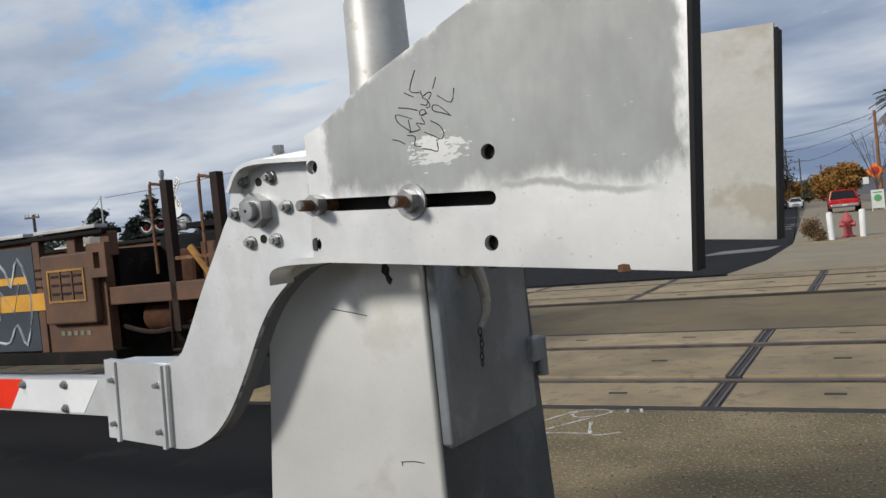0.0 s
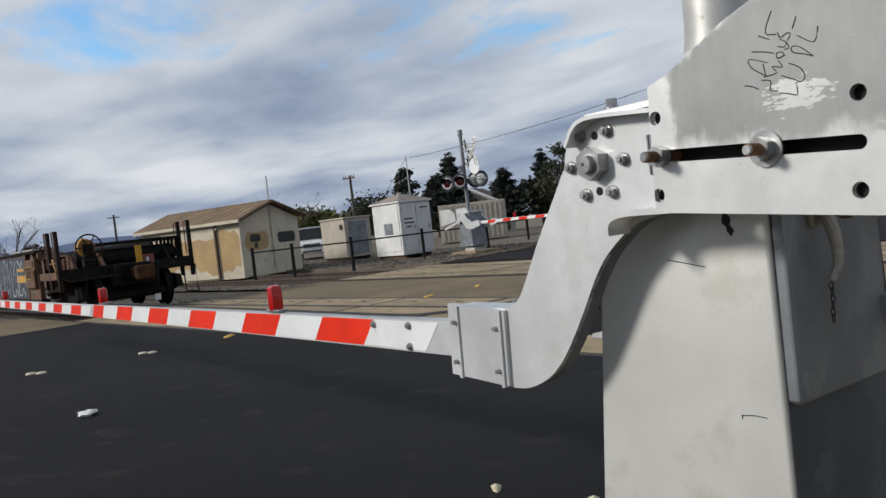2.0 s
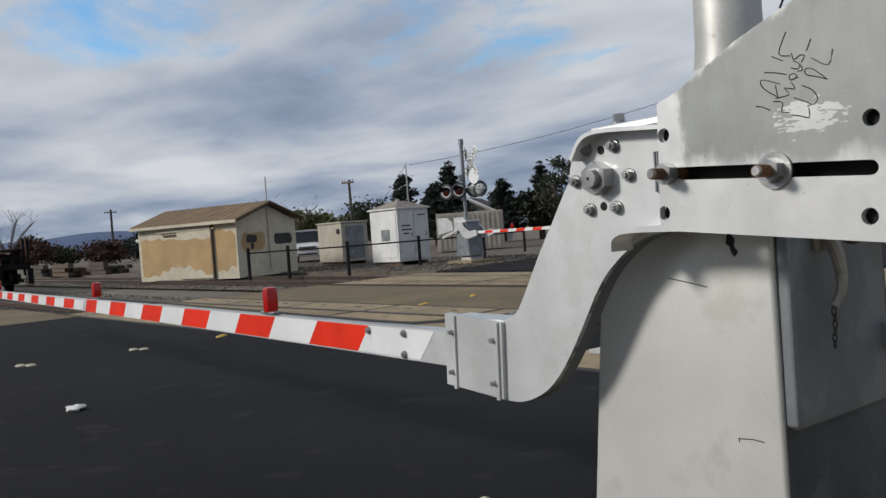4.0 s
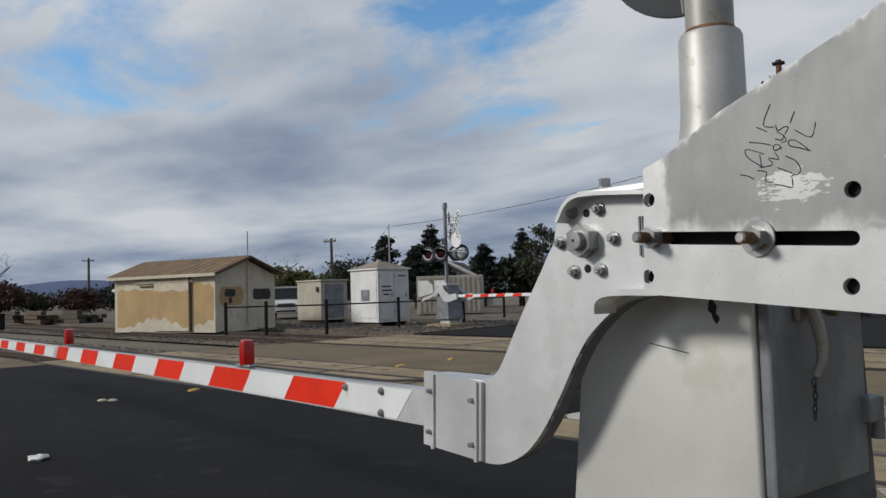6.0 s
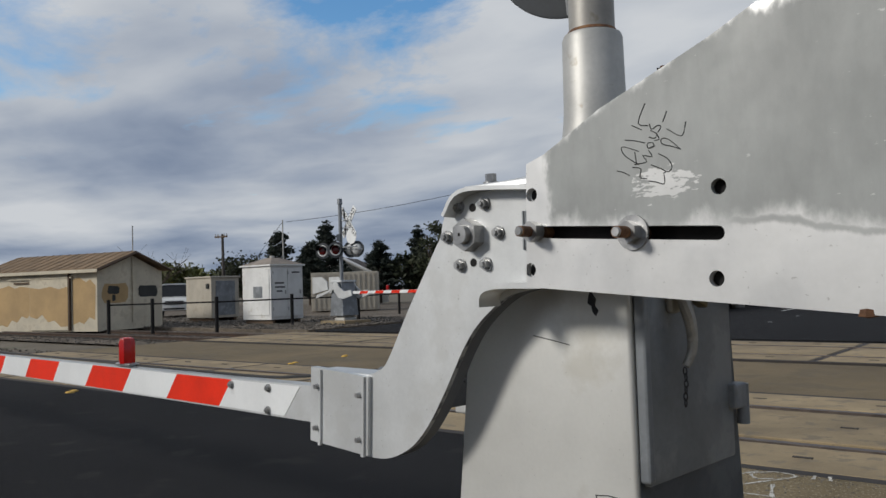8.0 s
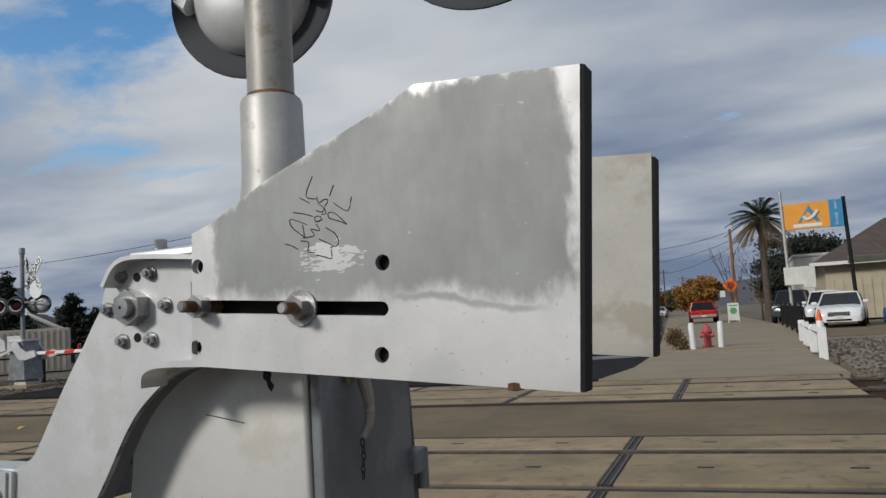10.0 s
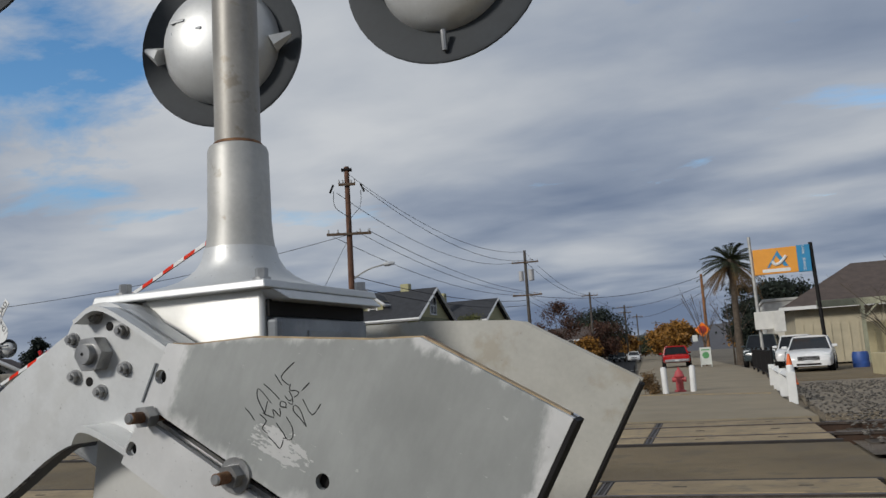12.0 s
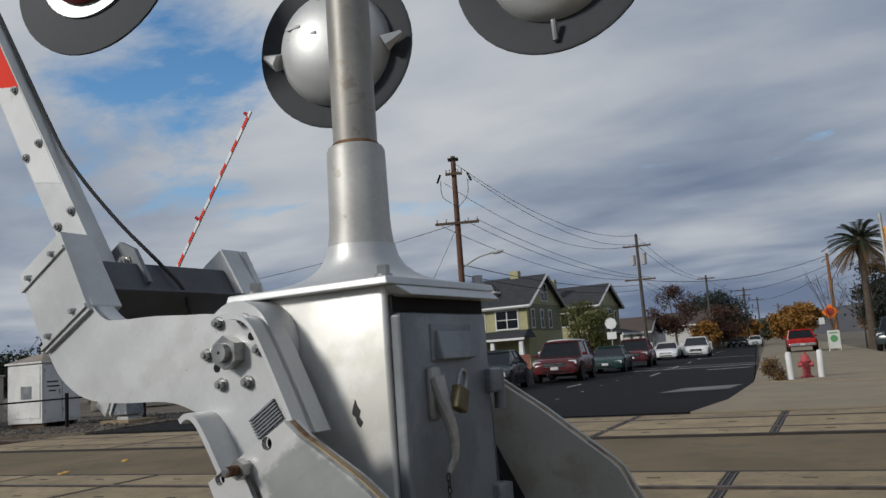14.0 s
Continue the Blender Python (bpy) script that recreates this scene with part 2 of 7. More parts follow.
M_WHITE = mat("white reflective sheet", (0.74, 0.75, 0.74), 0.45, 0.0, 3, 0.06, 70, 0.03, 0.001, (0.5, 0.5, 0.48), 0.4, 8, 0.64)
M_LENS = mat("red lens", (0.48, 0.01, 0.008), 0.15, 0.0, 6, 0.15, 90, 0.2, 0.002)
M_INK = mat("black marker ink", (0.02, 0.02, 0.022), 0.6, 0, 30, 0.3, 120, 0)
M_ASPHALT = mat("fresh black asphalt", (0.0145, 0.0142, 0.0148), 0.85, 0, 0.35, 0.4, 90, 0.9, 0.015, (0.030, 0.028, 0.0265), 0.7, 2.6, 0.58, spec=0.15)
M_GRIT = mat("worn gritty asphalt", (0.265, 0.205, 0.115), 0.9, 0, 0.9, 0.35, 100, 0.9, 0.02, (0.46, 0.39, 0.27), 0.9, 55, 0.56, spec=0.25)
M_OLD = mat("old brown asphalt", (0.185, 0.138, 0.075), 0.9, 0, 0.8, 0.25, 90, 0.8, 0.015, (0.115, 0.092, 0.06), 0.6, 1.6, 0.54)
M_CONC = mat("concrete crossing panel", (0.33, 0.25, 0.143), 0.85, 0, 1.6, 0.22, 60, 0.5, 0.008, (0.19, 0.155, 0.105), 0.7, 5.5, 0.55, each=0.22)
M_WALK = mat("concrete pavement", (0.26, 0.215, 0.145), 0.9, 0, 0.8, 0.12, 80, 0.3, 0.006, (0.22, 0.2, 0.16), 0.4, 1.6, 0.58)
M_RAIL = mat("rail steel", (0.12, 0.095, 0.08), 0.45, 0.6, 6, 0.3, 80, 0.1, 0.003)
M_WEB = mat("dark rail rust", (0.055, 0.03, 0.018), 0.8, 0.1, 6, 0.3, 60, 0.2, 0.004)
M_GROOVE = mat("dark rubber flangeway", (0.032, 0.026, 0.022), 0.8, 0, 5, 0.3, 60, 0.2, 0.004)
M_GRAVEL = mat("dry gravel", (0.135, 0.108, 0.08), 0.95, 0, 0.5, 0.3, 22, 1.0, 0.04, (0.22, 0.19, 0.15), 0.7, 14, 0.55)
M_VERGE = mat("pale brown gravel", (0.24, 0.2, 0.145), 0.95, 0, 0.6, 0.3, 26, 1.0, 0.04, (0.36, 0.31, 0.24), 0.7, 16, 0.55)
M_DIRT = mat("dry dirt", (0.15, 0.125, 0.09), 0.95, 0, 0.15, 0.3, 6, 0.6, 0.05, (0.10, 0.1, 0.06), 0.6, 0.4, 0.55)


# ---- mesh helpers ----
TURN = Matrix()

def part(name, bm, material, parent=None, label="", smooth=False):
    me = bpy.data.meshes.new(name)
    bmesh.ops.recalc_face_normals(bm, faces=bm.faces)
    if smooth:
        for f in bm.faces:
            f.smooth = True
        for e in bm.edges:
            if len(e.link_faces) == 2 and e.calc_face_angle(0) > 0.6:
                e.smooth = False
    bm.to_mesh(me)
    bm.free()
    me.materials.append(material)
    ob = new(name, me)
    if parent:
        ob.parent = parent
    if label:
        tagged(ob, label)
    return ob


def thing(name, label, category, m=None, group="", kind=""):
    ob = new(name)
    ob.empty_display_size = 0.2
    ob.matrix_basis = TURN @ (m if m is not None else Matrix())
    return tagged(ob, label, category, group, kind)


def box(x0, y0, z0, x1, y1, z1, bevel=0.0, bm=None, seg=2):
    bm = bm or bmesh.new()
    r = bmesh.ops.create_cube(bm, size=1, matrix=Matrix.Translation(((x0 + x1) / 2, (y0 + y1) / 2, (z0 + z1) / 2)) @ Matrix.Diagonal((abs(x1 - x0), abs(y1 - y0), abs(z1 - z0), 1)))
    if bevel:
        es = list({e for v in r["verts"] for e in v.link_edges})
        bmesh.ops.bevel(bm, geom=es, offset=bevel, segments=seg, affect="EDGES", profile=0.5)
    return bm


def rod(p, q, r0, r1=None, seg=16, bm=None, caps=True):
    bm = bm or bmesh.new()
    p, q = Vector(p), Vector(q)
    turn = (q - p).to_track_quat("Z", "Y").to_matrix().to_4x4()
    bmesh.ops.create_cone(bm, cap_ends=caps, segments=seg, radius1=r0, radius2=r0 if r1 is None else r1, depth=(q - p).length, matrix=Matrix.Translation((p + q) / 2) @ turn)
    return bm


def lathe(profile, seg=32, m=None, bm=None):
    """A turned shape about z from (radius, height) pairs."""
    bm = bm or bmesh.new()
    m = m or Matrix()
    rings = []
    for r, z in profile:
        rings.append([bm.verts.new(m @ Vector((r * math.cos(a), r * math.sin(a), z))) for a in (2 * math.pi * i / seg for i in range(seg))])
    for a, b in zip(rings, rings[1:]):
        for i in range(seg):
            bm.faces.new((a[i], a[(i + 1) % seg], b[(i + 1) % seg], b[i]))
    for ring in (rings[0], rings[-1]):
        if (ring[0].co - ring[seg // 2].co).length > 1e-4:
            bm.faces.new(ring)
    bmesh.ops.remove_doubles(bm, verts=bm.verts, dist=1e-6)
    return bm


def prism(outer, y0, y1, holes=(), bm=None):
    """A plate in the x-z plane from y0 to y1, with holes through it."""
    bm = bm or bmesh.new()
    loops = [outer, *holes]
    sets = []
    for y in (y0, y1):
        edges, rings = [], []
        for lp in loops:
            vs = [bm.verts.new((x, y, z)) for x, z in lp]
            edges += [bm.edges.new((vs[i], vs[(i + 1) % len(vs)])) for i in range(len(vs))]
            rings.append(vs)
        bmesh.ops.triangle_fill(bm, use_beauty=True, use_dissolve=False, edges=edges)
        sets.append(rings)
    for a, b in zip(*sets):
        k = len(a)
        for i in range(k):
            bm.faces.new((a[i], a[(i + 1) % k], b[(i + 1) % k], b[i]))
    return bm


def circle(cx, cz, r, k=20):
    return [(cx + r * math.cos(2 * math.pi * i / k), cz + r * math.sin(2 * math.pi * i / k)) for i in range(k)]


def smooth_line(pts, n=6, closed=False):
    """A Catmull-Rom line through the points."""
    out, k = [], len(pts)
    P = [Vector(p) for p in pts]
    for i in range(k if closed else k - 1):
        g = (lambda j: P[j % k]) if closed else (lambda j: P[min(max(j, 0), k - 1)])
        a, b, c, d = g(i - 1), g(i), g(i + 1), g(i + 2)
        for s in range(n):
            t = s / n
            out.append(0.5 * ((2 * b) + (c - a) * t + (2 * a - 5 * b + 4 * c - d) * t * t + (3 * b - a - 3 * c + d) * t ** 3))
    if not closed:
        out.append(P[-1])
    return out


def tube(pts, r, seg=8, bm=None):
    bm = bm or bmesh.new()
    pts = [Vector(p) for p in pts]
    last = None
    ref = Vector((0.13, 0.21, 0.97)).normalized()
    for i, p in enumerate(pts):
        d = (pts[min(i + 1, len(pts) - 1)] - pts[max(i - 1, 0)]).normalized()
        a = d.cross(ref if abs(d.dot(ref)) < 0.95 else Vector((1, 0, 0))).normalized()
        b = d.cross(a)
        q = r[i] if isinstance(r, (list, tuple)) else r
        ring = [bm.verts.new(p + q * (math.cos(t) * a + math.sin(t) * b)) for t in (2 * math.pi * j / seg for j in range(seg))]
        if last:
            for j in range(seg):
                bm.faces.new((last[j], last[(j + 1) % seg], ring[(j + 1) % seg], ring[j]))
        else:
            bm.faces.new(ring)
        last = ring
    bm.faces.new(last)
    return bm


def hexbolt(x, z, y, r, h, bm, washer=True):
    """A hex head on a washer, facing -y."""
    if washer:
        rod((x, y, z), (x, y - 0.005, z), r * 1.35, seg=16, bm=bm)
    rod((x, y - 0.004, z), (x, y - h, z), r, seg=6, bm=bm)
    rod((x, y - h, z), (x, y - h * 1.35, z), r * 0.55, r * 0.5, seg=10, bm=bm)
    return bm


def sheet(name, corners, z, material, label="", kind="structure", parent=None, thick=0.0):
    bm = bmesh.new()
    top = [bm.verts.new((x, y, z)) for x, y in corners]
    bm.faces.new(top)
    if thick:
        low = [bm.verts.new((x, y, z - thick)) for x, y in corners]
        bm.faces.new(low[::-1])
        for i in range(len(top)):
            bm.faces.new((top[i], low[i], low[(i + 1) % len(top)], top[(i + 1) % len(top)]))
    return tagged(part(name, bm, material, parent), label, kind=kind)


TRACK = math.radians(5)


def tw(u, v, z=0.0, a=TRACK):
    """Track coordinates (u along the rails, v across them) to the world."""
    return (u * math.cos(a) - v * math.sin(a), u * math.sin(a) + v * math.cos(a), z)


def t2(u, v, a=TRACK):
    return tw(u, v, 0, a)[:2]


# ---- ground ----
g = bmesh.new()
bmesh.ops.create_grid(g, x_segments=2, y_segments=2, size=1500)
tagged(part("ground", g, M_DIRT), "bare dry dirt ground reaching the distance", kind="structure").location.z = -0.17
sheet("road", [t2(-15.2, -25), t2(0.1, -25), t2(0.1, -0.3), t2(-0.6, 1.2), t2(-2.1, 3.36), t2(-15.2, 3.36)], 0.0, M_ASPHALT, "fresh black asphalt road surface", thick=0.3)
sheet("pavement_near", [t2(0.1, -25), t2(14, -25), t2(14, 3.36), t2(-2.1, 3.36), t2(-0.6, 1.2), t2(0.1, -0.3)], 0.0, M_GRIT, "worn gritty asphalt footway beside the gate", thick=0.3)
sheet("pavement_opposite", [t2(-20, -25), t2(-15.2, -25), t2(-15.2, 3.36), t2(-20, 3.36)], 0.002, M_OLD, "pale worn footway across the road", thick=0.3)
sheet("road_between", [t2(-16, 6.5), t2(2.9, 6.5), t2(2.9, 9.35), t2(-16, 9.35)], 0.0, M_OLD, "old brown asphalt between the tracks", thick=0.3)
far_road = sheet("road_far", [t2(-16, 13.22), t2(-1.2, 13.22), t2(-0.9, 16), (-2.9, 22), (-52, 300), (-66, 300), (-19.5, 30)], 0.0, M_ASPHALT, "dark asphalt street running into the distance", thick=0.3)
far_walk = sheet("pavement_far", [t2(-1.2, 13.22), t2(2.9, 13.22), (1.1, 19), (0.0, 40), (-37, 300), (-49, 300), (-2.9, 22), t2(-0.9, 16)], 0.004, M_WALK, "pale concrete footway beside the street", thick=0.3)
sheet("driveway", [(0.3, 27), (12, 29), (14, 46), (-0.3, 46)], 0.002, M_OLD, "asphalt forecourt with parked cars", thick=0.3)
for v0, v1 in ((2.9, 6.9), (9.0, 13.6)):
    for u0, u1 in ((-120, -16.2), (3.1, 120)):
        sheet("ballast", [t2(u0, v0), t2(u1, v0), t2(u1, v1), t2(u0, v1)], -0.115, M_GRAVEL, "dark gravel track bed")
sheet("gravel_yard", [t2(-60, 13.7), t2(-16.5, 13.7), t2(-19, 40), t2(-75, 40)], -0.006, M_GRAVEL, "grey gravel yard with small sheds", thick=0.3)
sheet("gravel_verge", [t2(3.2, 13.7), t2(30, 13.7), t2(30, 27), (1.4, 27)], -0.006, M_VERGE, "brown gravel verge beside the footway", thick=0.3)


def track(v_mid, u_panels, name):
    """Two rails in a crossing of concrete panels; outside it the rails lie on ties."""
    rot = Matrix.Rotation(TRACK, 4, "Z")
    rails = thing(name, "steel rails of a railway track in a road crossing", "railway track", rot, kind="structure")
    for s in (-1, 1):
        v = v_mid + s * 0.755
        r = box(-130, v - 0.036, -0.03, 130, v + 0.036, 0.006)
        part("rail", r, M_RAIL, rails, "worn steel rail")
        part("rail_web", box(-130, v - 0.012, -0.16, 130, v + 0.012, -0.03), M_WEB, rails, "dark rusty rail web")
        part("flangeway", box(u_panels[0], v - s * 0.036, -0.05, u_panels[-1], v - s * 0.148, -0.03), M_GROOVE, rails)
        part("rail_seal", box(u_panels[0], v + s * 0.036, -0.05, u_panels[-1], v + s * 0.078, -0.008), M_GROOVE, rails)
    lanes = [(v_mid - 1.52, v_mid - 0.835), (v_mid - 0.605, v_mid + 0.605), (v_mid + 0.835, v_mid + 1.52)]
    rnd = random.Random(int(v_mid * 10))
    for a, b in zip(u_panels, u_panels[1:]):
        for v0, v1 in lanes:
            p = part("panel", box(a + 0.055, v0, -0.1, b - 0.055, v1, 0.004 + rnd.uniform(-0.003, 0.003), 0.008, seg=1), M_CONC, rails)
            for f in (0.28, 0.72):
                uu = a + (b - a) * f
                part("lifting_slot", box(uu - 0.06, (v0 + v1) / 2 - 0.018, 0.0, uu + 0.06, (v0 + v1) / 2 + 0.018, 0.0085), M_GROOVE, p)
        for l0, l1 in lanes:
            part("joint_strip", box(a - 0.052, l0, -0.1, a + 0.052, l1, -0.006), M_GROOVE, rails)
            for e in (-0.03, 0.03):
                part("joint_bar", box(a + e - 0.008, l0, -0.02, a + e + 0.008, l1, 0.0), M_RAIL, rails)
    for side in (0, 1):
        vv = lanes[0][0] - 0.05 if side == 0 else lanes[2][1] + 0.05
        part("edge_angle", box(u_panels[0], vv - 0.05, -0.1, u_panels[-1], vv + 0.05, 0.002), M_GROOVE, rails)
    tie = box(-0.11, v_mid - 1.25, -0.28, 0.11, v_mid + 1.25, -0.095, 0.01, seg=1)
    first = part("tie", tie, M_TIE, rails)
    for k in range(-68, -28):
        o = new("tie", first.data)
        o.parent = rails
        o.location.x = k * 0.56
    for k in range(7, 26):
        o = new("tie", first.data)
        o.parent = rails
        o.location.x = k * 0.56
    first.location.x = 6 * 0.56
    return rails


M_TIE = mat("weathered timber tie", (0.075, 0.06, 0.045), 0.9, 0, 3, 0.3, 50, 0.5, 0.01)
PAN = [-16.1 + 2.36 * k for k in range(9)]
track(4.93, [p + 0.32 - 0.37 for p in PAN], "near_track")
track(11.25, [p + 0.1 for p in PAN], "far_track")

STREET = Matrix.Translation((1.4, -1.3, 0)) @ Matrix.Rotation(radians(-0.55), 4, "Z") @ Matrix.Translation((-1.4, 1.3, 0))
far_road.matrix_basis = STREET
far_walk.matrix_basis = STREET


# loose stones in the track beds and the yard
def stones(name, count, area, r0, r1, seed, material, label, base=0.0):
    rnd = random.Random(seed)
    vs, fs = [], []
    ico = [(0, 0, 1), (0.89, 0, 0.3), (0.28, 0.85, 0.3), (-0.72, 0.53, 0.3), (-0.72, -0.53, 0.3), (0.28, -0.85, 0.3), (0, 0, -0.5)]
    tri = [(0, 1, 2), (0, 2, 3), (0, 3, 4), (0, 4, 5), (0, 5, 1), (6, 2, 1), (6, 3, 2), (6, 4, 3), (6, 5, 4), (6, 1, 5)]
    for _ in range(count):
        u, v = area(rnd)
        r = rnd.uniform(r0, r1)
        a = rnd.uniform(0, 6.28)
        k = len(vs)
        sx, sy, sz = (rnd.uniform(0.7, 1.3) for _ in range(3))
        for x, y, z in ico:
            X, Y = x * r * sx, y * r * sy
            w = tw(u + X * math.cos(a) - Y * math.sin(a), v + X * math.sin(a) + Y * math.cos(a))
            vs.append((w[0], w[1], base + r * 0.25 + z * r * sz * 0.7 - 0.006))
        fs += [tuple(k + i for i in t) for t in tri]
    me = bpy.data.meshes.new(name)
    me.from_pydata(vs, [], fs)
    me.materials.append(material)
    return tagged(new(name, me), label, kind="stuff")


M_STONE = mat("ballast stone", (0.17, 0.15, 0.125), 0.9, 0, 3, 0.3, 40, 0.4, 0.01, island=0.55)
stones("ballast_stones", 5200, lambda r: (r.uniform(-45, -16.2), r.choice((r.uniform(2.9, 7.2), r.uniform(8.8, 13.6)))), 0.02, 0.05, 3, M_STONE, "loose dark ballast stones along the tracks", -0.115)
stones("loose_grit", 5200, lambda r: (r.uniform(-0.45, 2.6), 3.3 - 2.2 * r.random() ** 1.5), 0.004, 0.011, 8, M_STONE, "loose pale grit on the worn footway")
stones("yard_gravel", 5200, lambda r: (r.uniform(-40, -16.6), r.uniform(13.7, 21)), 0.02, 0.06, 4, M_STONE, "loose grey gravel in the yard")
stones("verge_gravel", 3000, lambda r: (r.uniform(3.2, 12), r.uniform(12.9, 25)), 0.02, 0.05, 5, M_STONE, "loose gravel on the verge")
stones("track_gravel", 1500, lambda r: (r.uniform(3.2, 14), r.uniform(9.0, 13.4)), 0.02, 0.05, 6, M_STONE, "loose ballast stones beside the footway")
M_GRAIN = mat("pale asphalt grain", (0.26, 0.22, 0.15), 0.9, 0, 8, 0.3, 80, 0.1, 0.003, island=0.6)
stones("asphalt_grain", 9000, lambda r: (r.uniform(0.15, 3.2), r.uniform(0.4, 3.3)), 0.003, 0.0075, 8, M_GRAIN, "coarse grains set in the worn asphalt")

# markings and litter on the road
M_YELLOW = mat("yellow marker", (0.55, 0.33, 0.05), 0.6, 0, 10, 0.2, 80, 0.1, 0.003)
M_CREAM = mat("cream ceramic marker", (0.62, 0.55, 0.38), 0.5, 0, 10, 0.2, 80, 0.1, 0.003)
M_LINE = mat("worn white road paint", (0.55, 0.55, 0.53), 0.7, 0, 2, 0.2, 30, 0.2, 0.004, (0.12, 0.12, 0.12), 0.8, 9, 0.5)
marker = tagged(part("road_marker", lathe([(0.055, 0.0), (0.05, 0.012), (0.03, 0.02), (0.0, 0.021)], 14), M_CREAM), "cream ceramic road marker on the asphalt", "road marker", "road markers")
marker.matrix_basis = pose(-8.66, 1.18, 0.0)
for (x, y), m_ in (((-8.56, 1.27), 0), ((-8.72, 2.28), 1), ((-8.82, 2.36), 1), ((-9.2, 5.8), 1), ((-9.3, 5.95), 1), ((-9.45, 7.05), 1), ((-9.55, 7.15), 1), ((-8.65, -0.05), 0), ((-8.55, 0.04), 0)):
    c = copy_thing(marker, pose(x, y, 0.0))
    if m_:
        c.data = marker.data.copy()
        c.data.materials[0] = M_YELLOW
        c["label"] = "yellow ceramic road marker on the asphalt"
M_PAPER = mat("crumpled white paper", (0.7, 0.7, 0.66), 0.8, 0, 12, 0.1, 60, 0.3, 0.01)
pb = bmesh.new()
bmesh.ops.create_icosphere(pb, subdivisions=2, radius=0.07)
for v in pb.verts:
    v.co += v.co * noise.noise(v.co * 30) * 0.9
    v.co.z = v.co.z * 0.35 + 0.022
tagged(part("litter", pb, M_PAPER), "crumpled white paper scrap on the road", "litter").matrix_basis = pose(-5.28, -0.18, 0, 0, 0, 40)
for x, y in ((-1.29, 0.61), (-0.85, 0.75)):
    s_ = bmesh.new()
    bmesh.ops.create_icosphere(s_, subdivisions=1, radius=0.022)
    for v in s_.verts:
        v.co = v.co * (1 + noise.noise(v.co * 60) * 0.5) + Vector((0, 0, 0.012))
    tagged(part("pebble", s_, M_CREAM), "small tan pebble on the road", "pebble").matrix_basis = pose(x, y, 0)
M_CHALK = mat("white chalk", (0.62, 0.6, 0.54), 0.9, 0, 20, 0.2, 90, 0.2, 0.004, (0.2, 0.17, 0.12), 0.9, 50, 0.5)
chalk = thing("chalk_mark", "rough white chalk drawing on the worn asphalt", "chalk drawing")
for pts in ([(-0.85, 2.65), (-0.4, 2.7), (-0.1, 2.72)], [(-0.28, 2.98), (-0.06, 2.7), (0.18, 2.78)], [(-0.62, 2.75), (-0.35, 3.05), (-0.22, 3.22), (-0.45, 3.26), (-0.62, 3.15), (-0.5, 3.05), (-0.35, 3.1)], [(-0.85, 2.85), (-0.7, 3.1), (-0.62, 3.22)], [(-0.08, 3.3), (-0.04, 3.2)], [(0.05, 3.32), (0.12, 3.22)]):
    line = smooth_line([(-0.82 + (x + 0.85) * 0.56, y) for x, y in pts], 5)
    bm = bmesh.new()
    prev = None
    for i, p in enumerate(line):
        d = (line[min(i + 1, len(line) - 1)] - line[max(i - 1, 0)]).normalized()
        n_ = Vector((-d.y, d.x)) * (0.009 + 0.004 * math.sin(i * 2.1))
        pr = [bm.verts.new((*(p + n_), 0.003)), bm.verts.new((*(p - n_), 0.003))]
        if prev:
            bm.faces.new((prev[0], prev[1], pr[1], pr[0]))
        prev = pr
    part("chalk_line", bm, M_CHALK, chalk)
TURN = STREET
lines = thing("road_lines", "worn white lane lines on the street", "road marking", kind="structure")


def lane(p, q, w):
    p, q = Vector(p), Vector(q)
    d = (q - p).normalized()
    n_ = Vector((-d.y, d.x)) * w / 2
    bm = bmesh.new()
    bm.faces.new([bm.verts.new((*c, 0.004)) for c in (p + n_, q + n_, q - n_, p - n_)])
    part("lane_line", bm, M_LINE, lines)


for k in range(16):
    lane((-8.2 - 1.36 * k, 30 + 8 * k), (-8.7 - 1.36 * k, 33 + 8 * k), 0.12)
lane((-11.0, 36.6), (-4.0, 38.0), 0.45)
lane((-11.5, 39.5), (-4.6, 40.9), 0.3)
lane((-6.9, 33.6), (-5.2, 34.3), 0.4)
lane((-12.3, 56), (-6.8, 57), 0.4)
lane((-9.2, 24), (-9.5, 26), 0.1)
for k in range(7):
    lane((-7.0 - 0.17 * k * 3, 18 + 3 * k), (-7.02 - 0.17 * k * 3, 18.12 + 3 * k), 0.1)
TURN = Matrix()
sheet("kerb_line", [(-2.6, 22.0), (1.05, 20.6), (1.05, 20.75), (-2.6, 22.2)], 0.02, M_CONC, "pale concrete strip across the footway", thick=0.05)
sheet("drain_apron", [(-4.4, 18.9), (-2.85, 19.6), (-2.85, 21.4), (-4.2, 20.6)], 0.005, M_APRON, "grey worn asphalt patch at the kerb")
# ---- crossing gate: fixed mechanism and mast ----
mech = thing("crossing_signal", "silver-painted crossing gate mechanism and mast with flashing light units", "crossing signal")
MX, MY = 0.229, 0.282


def tapered(lo, hi, z0, z1, bevel):
    bm = bmesh.new()
    a = [bm.verts.new((x, y, z0)) for x, y in lo]
    b = [bm.verts.new((x, y, z1)) for x, y in hi]
    bm.faces.new(a[::-1])
    bm.faces.new(b)
    for i in range(len(lo)):
        j = (i + 1) % len(lo)
        bm.faces.new((a[i], a[j], b[j], b[i]))
    if bevel:
        bmesh.ops.bevel(bm, geom=list(bm.edges), offset=bevel, segments=3, affect="EDGES", profile=0.5)
    return bm


def rect(x0, y0, x1, y1):
    return [(x0, y0), (x1, y0), (x1, y1), (x0, y1)]


